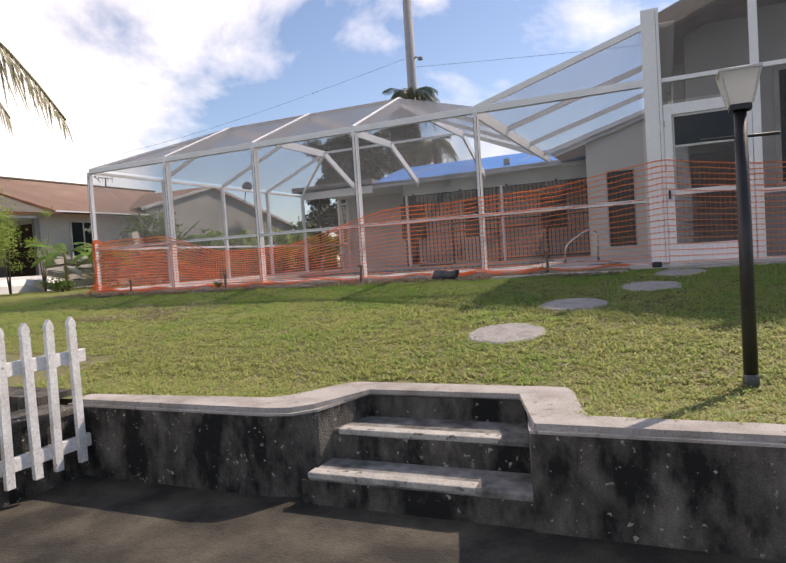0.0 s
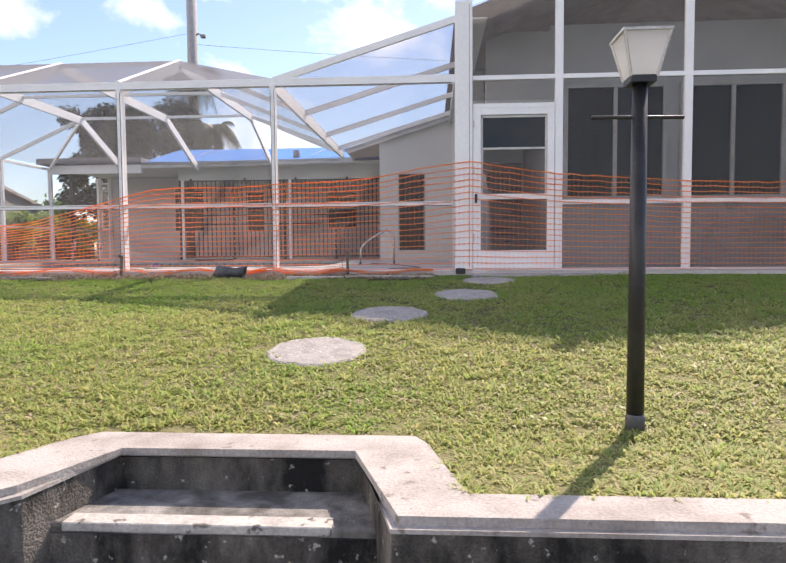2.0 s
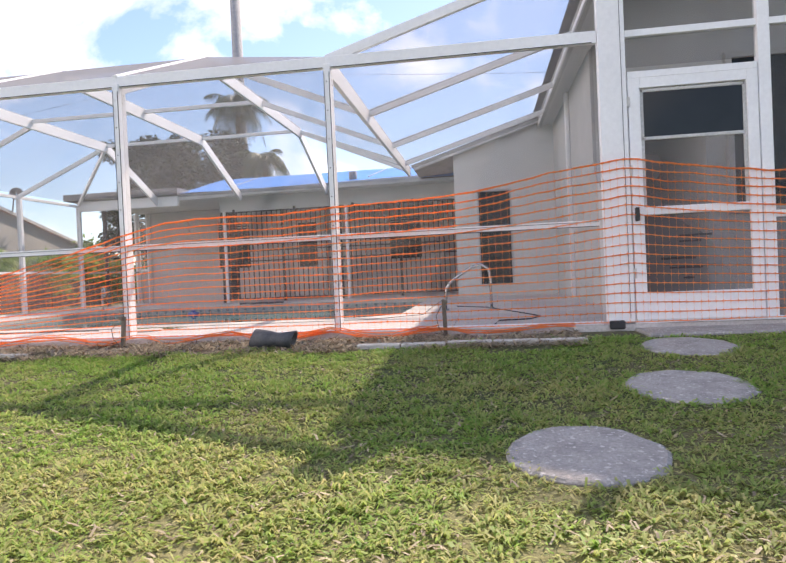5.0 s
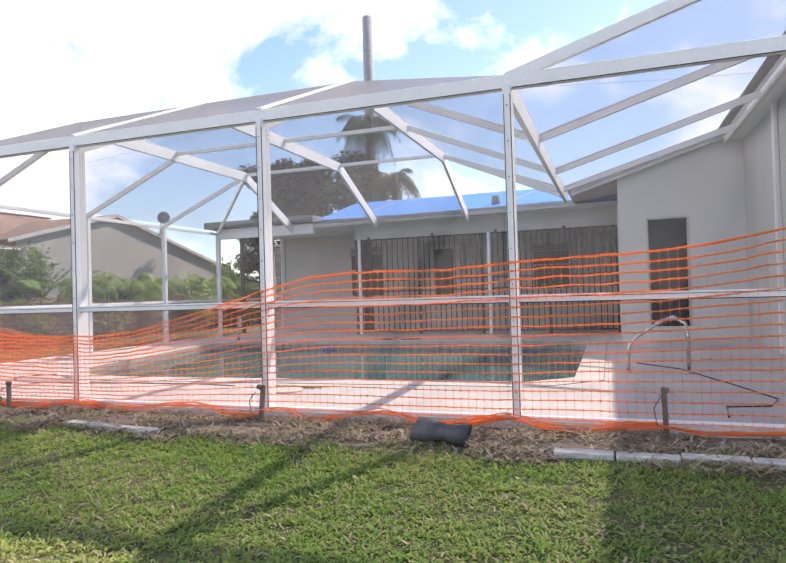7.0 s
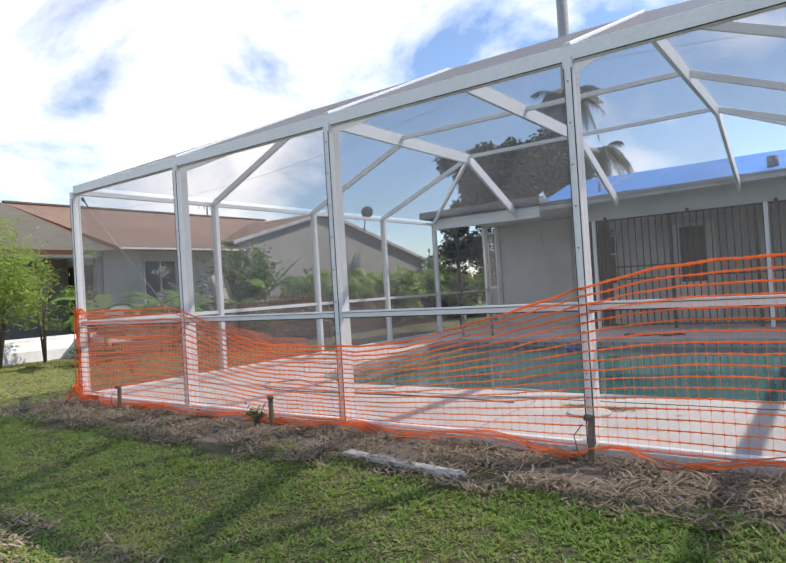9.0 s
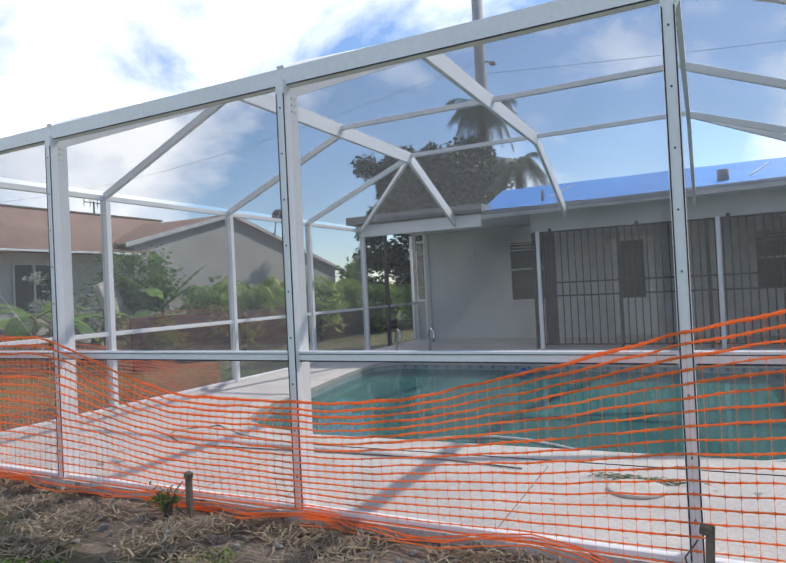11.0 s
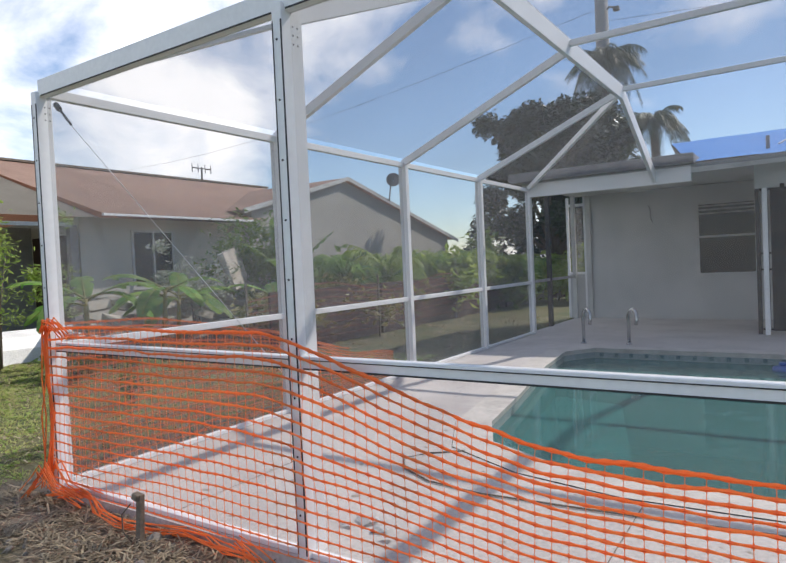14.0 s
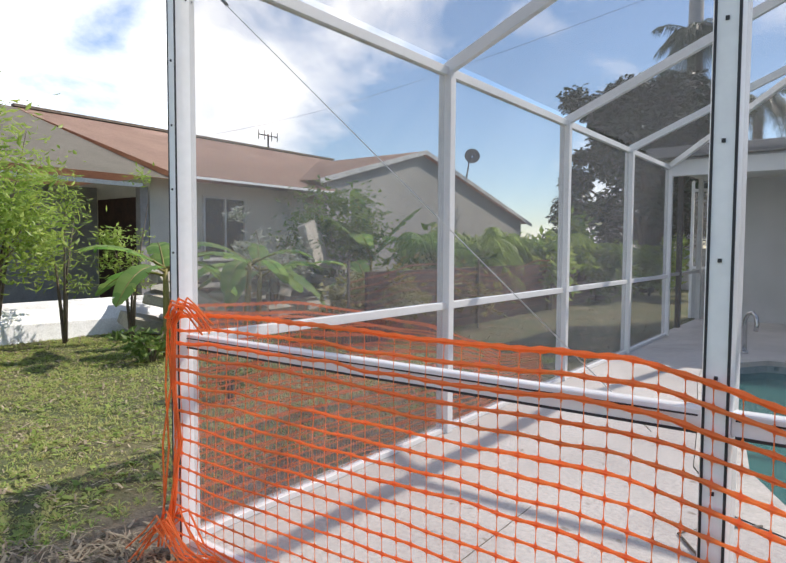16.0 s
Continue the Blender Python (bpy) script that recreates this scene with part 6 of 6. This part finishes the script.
def frond_shrub(x, y, stem_h, fronds, ln, seed, mat):
    """A clump of short stems that carry arching feathered fronds."""
    rng = random.Random(seed)
    z = ground_z(x, y)
    p = thing("frond_shrub", x, y, z, "bright green shrub of arching feathered fronds in the hedge", "shrub", "frond shrubs in the hedge")
    bm = B()
    for k in range(5):
        a = k * 1.26
        rod(bm, [(x + 0.05 * math.cos(a), y + 0.05 * math.sin(a), z - 0.03), (x + 0.16 * math.cos(a), y + 0.16 * math.sin(a), z + stem_h)], [0.03, 0.02], 6)
    part("stems", bm, M_LEAF_YELLOW, p)
    bm = B()
    for k in range(fronds):
        a = k * 2.4 + rng.uniform(-0.3, 0.3)
        o = (x + 0.16 * math.cos(a), y + 0.16 * math.sin(a), z + stem_h * rng.uniform(0.55, 1.0))
        palm_frond(bm, o, a, ln * rng.uniform(0.7, 1.1), ln * rng.uniform(0.5, 1.1), ln * rng.uniform(0.5, 1.0), 15, 0.5 * ln, rng)
    part("fronds", bm, mat, p)


for k, (x, y, hh, ln) in enumerate(((-4.5, 8.9, 0.9, 1.0), (-4.1, 9.9, 0.95, 1.1), (-4.5, 10.9, 1.0, 1.15), (-4.0, 12.0, 0.95, 1.15), (-3.9, 13.2, 0.95, 1.1), (-3.5, 14.5, 0.85, 1.05), (-3.4, 15.8, 0.8, 1.0))):
    frond_shrub(x, y, hh + 0.5, 34, ln, 140 + k, M_LEAF_BRIGHT if k % 3 else M_LEAF_BANANA)
# the tip of a palm frond that hangs over the lawn
tip_palm = thing("palm_tree", 4.8, -9.1, WALL_BASE, "leaning palm with drying fronds over the lawn", "palm tree")
bm = B()
rod(bm, [(4.8, -9.1, -1.1), (5.3, -8.6, 0.9), (5.9, -8.0, 2.5)], [0.2, 0.16, 0.14], 12)
part("trunk", bm, M_BARK, tip_palm)
rng_p = random.Random(77)
for a, ln, rise, droop in ((0.61, 2.5, 0.6, 1.75), (0.95, 2.0, 0.9, 1.9), (2.4, 2.3, 0.9, 2.1), (3.6, 2.3, 0.9, 2.1), (4.6, 2.3, 0.9, 2.1), (5.6, 2.2, 0.8, 2.1)):
    bm = B()
    palm_frond(bm, (5.9, -8.0, 2.5), a, ln, rise, droop, 64, 0.68, rng_p)
    part("frond", bm, M_DRYPALM, tip_palm)


def broad_tree(x, y, trunk_h, r, h, count, size, mat, seed, label):
    """A tapered trunk with limbs and a crown of leaf clumps with gaps between them."""
    rng = random.Random(seed)
    t = thing("tree", x, y, -0.1, label, "tree")
    bm = B()
    rod(bm, [(x, y, -0.2), (x + 0.1, y, trunk_h * 0.6), (x, y + 0.1, trunk_h)], [0.24, 0.18, 0.15], 10)
    clumps = []
    for k in range(20):
        a = k * 2.4
        rr = r * rng.uniform(0.25, 0.95)
        e = Vector((x + math.cos(a) * rr, y + math.sin(a) * rr, trunk_h + h * rng.uniform(0.0, 1.0) * (1.05 - 0.5 * (rr / r) ** 2)))
        m = Vector((x, y, trunk_h)).lerp(e, 0.5) + Vector((0, 0, 0.2))
        rod(bm, [(x, y, trunk_h - 0.2), m, e], [0.1, 0.06, 0.02], 6)
        for _ in range(6):
            clumps.append((e.lerp(m, rng.random() * 0.5) + Vector((rng.gauss(0, 0.45), rng.gauss(0, 0.45), rng.gauss(0, 0.4))), rng.uniform(0.25, 0.6)))
    part("trunk", bm, M_BARK, t)
    verts, faces = [], []
    for k in range(count):
        c, cr = rng.choice(clumps)
        d0 = Vector((rng.gauss(0, 1), rng.gauss(0, 1), rng.gauss(0, 0.8)))
        d0.normalize()
        o = c + d0 * cr * rng.random() ** 0.4
        d = Vector((rng.uniform(-1, 1), rng.uniform(-1, 1), rng.uniform(-0.8, 0.4))).normalized()
        s = d.cross(Vector((rng.uniform(-1, 1), rng.uniform(-1, 1), 1.0))).normalized()
        l = size * rng.uniform(0.7, 1.3)
        b = len(verts)
        verts += [o, o + d * l * 0.5 + s * l * 0.24, o + d * l, o + d * l * 0.5 - s * l * 0.24]
        faces.append((b, b + 1, b + 2, b + 3))
    me = bpy.data.meshes.new("crown")
    me.from_pydata([tuple(v) for v in verts], [], faces)
    me.materials.append(mat)
    ob = new("crown", me)
    ob.parent = t
    ob.matrix_parent_inverse = t.matrix_basis.inverted()


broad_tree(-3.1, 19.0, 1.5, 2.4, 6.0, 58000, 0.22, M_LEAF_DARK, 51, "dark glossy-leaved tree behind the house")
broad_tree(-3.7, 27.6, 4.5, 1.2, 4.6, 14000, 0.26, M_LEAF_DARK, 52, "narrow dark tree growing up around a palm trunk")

# ---- utility pole and wires ----
pole = thing("utility_pole", -4.1, 30, -0.1, "tall grey concrete utility pole with a lamp bracket", "utility pole")
bm = B()
rod(bm, [(-4.1, 30, -0.2), (-4.1, 30, 17.5)], [0.36, 0.3], 10)
part("shaft", bm, M_POLE, pole)
bm = B()
rod(bm, [(-4.1, 30, 13.2), (-3.7, 29.9, 13.5), (-3.4, 29.8, 13.35)], 0.06, 6)
part("bracket", bm, M_POLE, pole)
bm = B()
box(bm, -3.5, -3.2, 29.7, 29.95, 13.2, 13.4, 0.03)
part("lamp_head", bm, M_SHINGLE, pole)
for z0, z1 in ((13.6, 11.0), (12.9, 14.6)):
    bm = B()
    ex = (60, 34) if z1 > 14 else (-60, 28)
    rod(bm, [(lerp(-4.1, ex[0], f), lerp(30, ex[1], f), lerp(z0, z1, f) - 2.2 * math.sin(f * math.pi)) for f in [i / 12 for i in range(13)]], 0.009, 4)
    part("wire", bm, M_IRON, pole)

# ---- fence and old netting behind the garden ----
lat = thing("lattice_fence", -0.5, 21.5, -0.1, "white lattice topped garden fence", "fence")
for x in (-5.5, -3.5, -1.5, 0.5):
    bm = B()
    box(bm, x - 0.06, x + 0.06, 21.44, 21.56, -0.15, 1.95, 0.01)
    part("fence_post", bm, M_FENCE, lat)
    bm = B()
    box(bm, x + 0.06, x + 1.94, 21.48, 21.52, -0.1, 1.35)
    part("panel", bm, M_FENCE, lat)
    bm = B()
    for k in range(-4, 15):
        for s in (1, -1):
            x0 = x + 0.06 + k * 0.14
            a = Vector((x0 if s > 0 else x0 + 0.4, 21.5 + 0.006 * s, 1.38))
            b = Vector((x0 + 0.4 if s > 0 else x0, 21.5 + 0.006 * s, 1.78))
            if min(a.x, b.x) > x + 0.03 and max(a.x, b.x) < x + 1.97:
                bar(bm, a, b, 0.03, 0.008, (0, 1, 0))
    box(bm, x + 0.06, x + 1.94, 21.47, 21.53, 1.78, 1.84)
    part("lattice", bm, M_FENCE, lat)

old = thing("old_netting", -2.6, 9, -0.1, "sagging faded red netting in the neighbouring garden", "safety netting")


def old_net(s, v):
    top = 0.95 + 0.12 * math.sin(s * 1.3)
    return Vector((-2.5 - 0.05 * s + 0.05 * noise.noise(Vector((s, v * 3, 1))), s, 0.15 + (top - 0.15) * v + 0.03 * noise.noise(Vector((s * 1.5, v * 2, 4)))))


net_sheet("net_panel", old_net, 4.2, 15.0, 8, old, M_OLDNET, 0.1, 0.007)
for y in (4.2, 7.8, 11.4, 15.0):
    bm = B()
    bar(bm, (-2.5 - 0.05 * y, y, -0.15), (-2.5 - 0.05 * y, y, 1.15), 0.03, 0.03)
    part("stake", bm, M_STAKE, old)

# ---- grass blades, nearest ground only ----


def grass(name, x0, x1, y0, y1, tufts, seed, size):
    """Coarse broad-bladed lawn grass in tufts: every blade arches out of its tuft and lies over."""
    rng = np.random.RandomState(seed)
    tx, ty = rng.uniform(x0, x1, tufts), rng.uniform(y0, y1, tufts)
    edge = np.interp(tx, [7.1, 8.66, 8.8, 8.92, 9.02, 10.51, 10.54, 10.66, 30], [-6.28, -6.24, -6.12, -5.74, -5.64, -5.65, -5.78, -6.35, -6.33])
    keep, vigour = [], []
    for i in range(tufts):
        x, y = tx[i], ty[i]
        d = noise.noise(Vector((x * 1.6, y * 1.6, 3.0)))
        bare = y > -0.85 + 0.55 * d and -0.6 < x < 10.3
        slab = y > -0.62 and 11.0 < x < 13.0
        stone = any((x - a) ** 2 + (y - b) ** 2 < 0.105 for a, b in STONES)
        fine = noise.noise(Vector((x * 8.5, y * 8.5, 9.0)))
        if y < edge[i] + 0.02 or bare or slab or stone or fine < rng.uniform(-0.8, -0.12):
            continue
        keep.append(i)
        vigour.append(0.85 + 0.45 * d + 0.6 * fine)
    per = 11
    k = np.repeat(np.array(keep), per)
    vig = np.repeat(np.array(vigour), per)
    n = len(k)
    la = rng.uniform(0, math.tau, n)
    off = np.abs(rng.normal(0, 0.018, n))
    gx, gy = tx[k] + np.cos(la) * off, ty[k] + np.sin(la) * off
    base_z = np.array([ground_z(tx[i], ty[i]) for i in keep])
    gz = np.repeat(base_z, per) - 0.004
    ln = size * rng.uniform(0.45, 1.15, n) * vig
    rise = rng.uniform(0.1, 1.0, n) ** 1.4 * 0.62 * ln
    reach = np.sqrt(np.maximum(ln ** 2 - rise ** 2, 1e-6))
    w = rng.uniform(0.0028, 0.0062, n)
    turn = la + rng.normal(0, 0.5, n)
    sx, sy = -np.sin(turn), np.cos(turn)
    v = np.zeros((n, 5, 3))
    fx, fy = np.cos(la), np.sin(la)
    for q, (f, h, ww) in enumerate(((0.0, 0.0, 0.8), (0.0, 0.0, -0.8), (0.55, 0.95, -1.0), (0.55, 0.95, 1.0), (1.0, 0.7, 0.0))):
        v[:, q] = np.stack([gx + fx * reach * f + sx * w * ww, gy + fy * reach * f + sy * w * ww, gz + rise * h], 1)
    me = bpy.data.meshes.new(name)
    me.vertices.add(n * 5)
    me.vertices.foreach_set("co", v.reshape(-1))
    loops = (np.arange(n)[:, None] * 5 + np.array([0, 1, 2, 3, 3, 2, 4])[None, :]).reshape(-1)
    me.loops.add(n * 7)
    me.loops.foreach_set("vertex_index", loops.astype(np.int32))
    me.polygons.add(n * 2)
    starts = (np.arange(n)[:, None] * 7 + np.array([0, 4])[None, :]).reshape(-1)
    me.polygons.foreach_set("loop_start", starts.astype(np.int32))
    me.update()
    me.validate()
    me.materials.append(M_GRASS)
    return tagged(new(name, me), "short coarse green and straw coloured lawn grass", "grass", kind="stuff")


STONES = ((9.78, -4.26), (10.2, -3.08), (10.92, -2.1), (11.25, -1.02))
grass("grass", 6.0, 15.5, -6.36, -0.5, 42000, 1, 0.064)
grass("grass", -2.5, 6.0, -5.0, -0.3, 26000, 2, 0.058)
grass("grass", -8.0, -0.1, -3.0, 6.0, 22000, 3, 0.06)


def litter(name, x0, x1, y0, y1, count, seed, size, mat, label, wide=1.0, category="plant litter"):
    """Dry stalks and root ends lying criss-cross on the bare soil."""
    rng = random.Random(seed)
    verts, faces = [], []
    for k in range(count):
        x, y = rng.uniform(x0, x1), rng.uniform(y0, y1)
        if noise.noise(Vector((x * 2.3, y * 3.0, 8.0))) < rng.uniform(-0.35, 0.25):
            continue
        if any((x - sx) ** 2 + (y - sy) ** 2 < 0.17 for sx, sy in ((9.78, -4.26), (10.2, -3.08), (10.92, -2.1), (11.25, -1.02))):
            continue
        z = ground_z(x, y)
        a = rng.uniform(0, math.tau)
        l = size * rng.uniform(0.3, 1.2)
        w = size * rng.uniform(0.02, 0.05) * wide
        d = Vector((math.cos(a), math.sin(a), rng.uniform(-0.05, 0.35))) * l
        s = Vector((-math.sin(a), math.cos(a), 0)) * w
        o = Vector((x, y, z + rng.uniform(0.0, 0.02)))
        m = o + d * 0.5 + Vector((rng.uniform(-0.2, 0.2) * l, rng.uniform(-0.2, 0.2) * l, 0.1 * l))
        b = len(verts)
        verts += [o - s, o + s, m + s, m - s, o + d]
        faces += [(b, b + 1, b + 2, b + 3), (b + 3, b + 2, b + 4)]
    me = bpy.data.meshes.new(name)
    me.from_pydata([tuple(v) for v in verts], [], faces)
    me.materials.append(mat)
    return tagged(new(name, me), label, category, kind="stuff")


litter("dry_stalks", -0.7, 10.6, -0.95, -0.08, 26000, 61, 0.13, M_STRAW, "dry stalks and roots scattered on bare soil")
litter("leaf_litter", -3.2, -0.15, 3.0, 12.0, 5000, 62, 0.16, M_STRAW, "dry brown leaf litter beside the cage")


litter("lawn_weeds", 5.0, 14.5, -5.55, -1.0, 26000, 63, 0.038, M_LEAF_BRIGHT, "small broad green weed leaves in the lawn", 5.0, "weeds")
litter("dead_grass", 5.0, 14.5, -5.55, -1.5, 16000, 64, 0.06, M_STRAW, "dead brown grass stems in the lawn", 2.0)
litter("dead_grass", 3.2, 5.3, -3.4, -2.2, 4500, 66, 0.07, M_STRAW, "pale dry straw patch in the lawn", 2.4)
# Pale stems added to lift the side lawn to its sunlit brightness.
litter("dead_grass", -8.0, -0.3, -2.2, 5.0, 14000, 67, 0.075, M_STRAW, "pale dry grass stems added to brighten the sunlit side lawn", 2.4)
litter("lawn_weeds", -8.0, -0.3, -1.5, 5.0, 9000, 65, 0.06, M_LEAF_BRIGHT, "small broad green weed leaves in the side lawn", 6.0, "weeds")


def rubble_block(x, y, z, sx, sy, sz, rot, seed):
    rng = random.Random(seed)
    bm = B()
    box(bm, -sx / 2, sx / 2, -sy / 2, sy / 2, -sz / 2, sz / 2, 0.012)
    for v in bm.verts:
        v.co += Vector((rng.uniform(-1, 1), rng.uniform(-1, 1), rng.uniform(-0.4, 0.4))) * 0.04
    ob = solid("broken_slab", bm, M_RUBBLE, "pale broken concrete slab in a heap", "rubble", "heap of broken slabs")
    ob.matrix_basis = pose(x, y, z, *rot)
    return ob


rng_r = random.Random(91)
for k in range(34):
    f = k / 33
    yy = 3.9 + 4.2 * f + rng_r.uniform(-0.15, 0.15)
    xx = -6.25 + rng_r.uniform(-0.45, 0.45)
    layer = k % 3
    rubble_block(xx, yy, 0.12 + 0.34 * layer + 0.25 * f, rng_r.uniform(0.35, 0.7), rng_r.uniform(0.4, 0.8), rng_r.uniform(0.12, 0.2), (rng_r.uniform(-14, 14), rng_r.uniform(-8, 22), rng_r.uniform(0, 180)), 200 + k)
rubble_block(-6.0, 7.0, 1.4, 0.12, 0.75, 0.8, (12, -14, 20), 300)

# dark boards filling the strip below the hedge
bed = thing("hedge_bed", -3.6, 11.0, -0.1, "dark brown board edging below the hedge", "garden bed")
for k in range(7):
    for z in range(5):
        bm = B()
        box(bm, -3.28 - 0.05 * (k % 2), -3.22 - 0.05 * (k % 2), 5.2 + 1.6 * k, 6.78 + 1.6 * k, -0.12 + 0.22 * z, 0.09 + 0.22 * z, 0.006)
        part("board", bm, M_BEDBOARD, bed)

# blue float on the pool and a dark hose on the far deck
float_ring = thing("pool_float", 3.8, 6.5, -0.13, "small blue and white floating chlorine dispenser on the pool", "pool float")
bm = B()
rod(bm, [(3.8, 6.5, -0.15), (3.8, 6.5, -0.12), (3.8, 6.5, -0.09), (3.8, 6.5, -0.07)], [0.1, 0.12, 0.11, 0.05], 16)
part("body", bm, M_BLUE, float_ring)
bm = B()
rod(bm, [(3.8, 6.5, -0.07), (3.8, 6.5, -0.03)], [0.05, 0.04], 12)
part("cap", bm, M_BLUE, float_ring)
bm = B()
rod(bm, [(4.45 + 0.07 * i, 7.42 + 0.1 * math.sin(i * 1.1), 0.02) for i in range(15)], 0.02, 6)
solid("deck_hose", bm, M_PIPE, "dark hose lying loosely on the far deck", "hose")
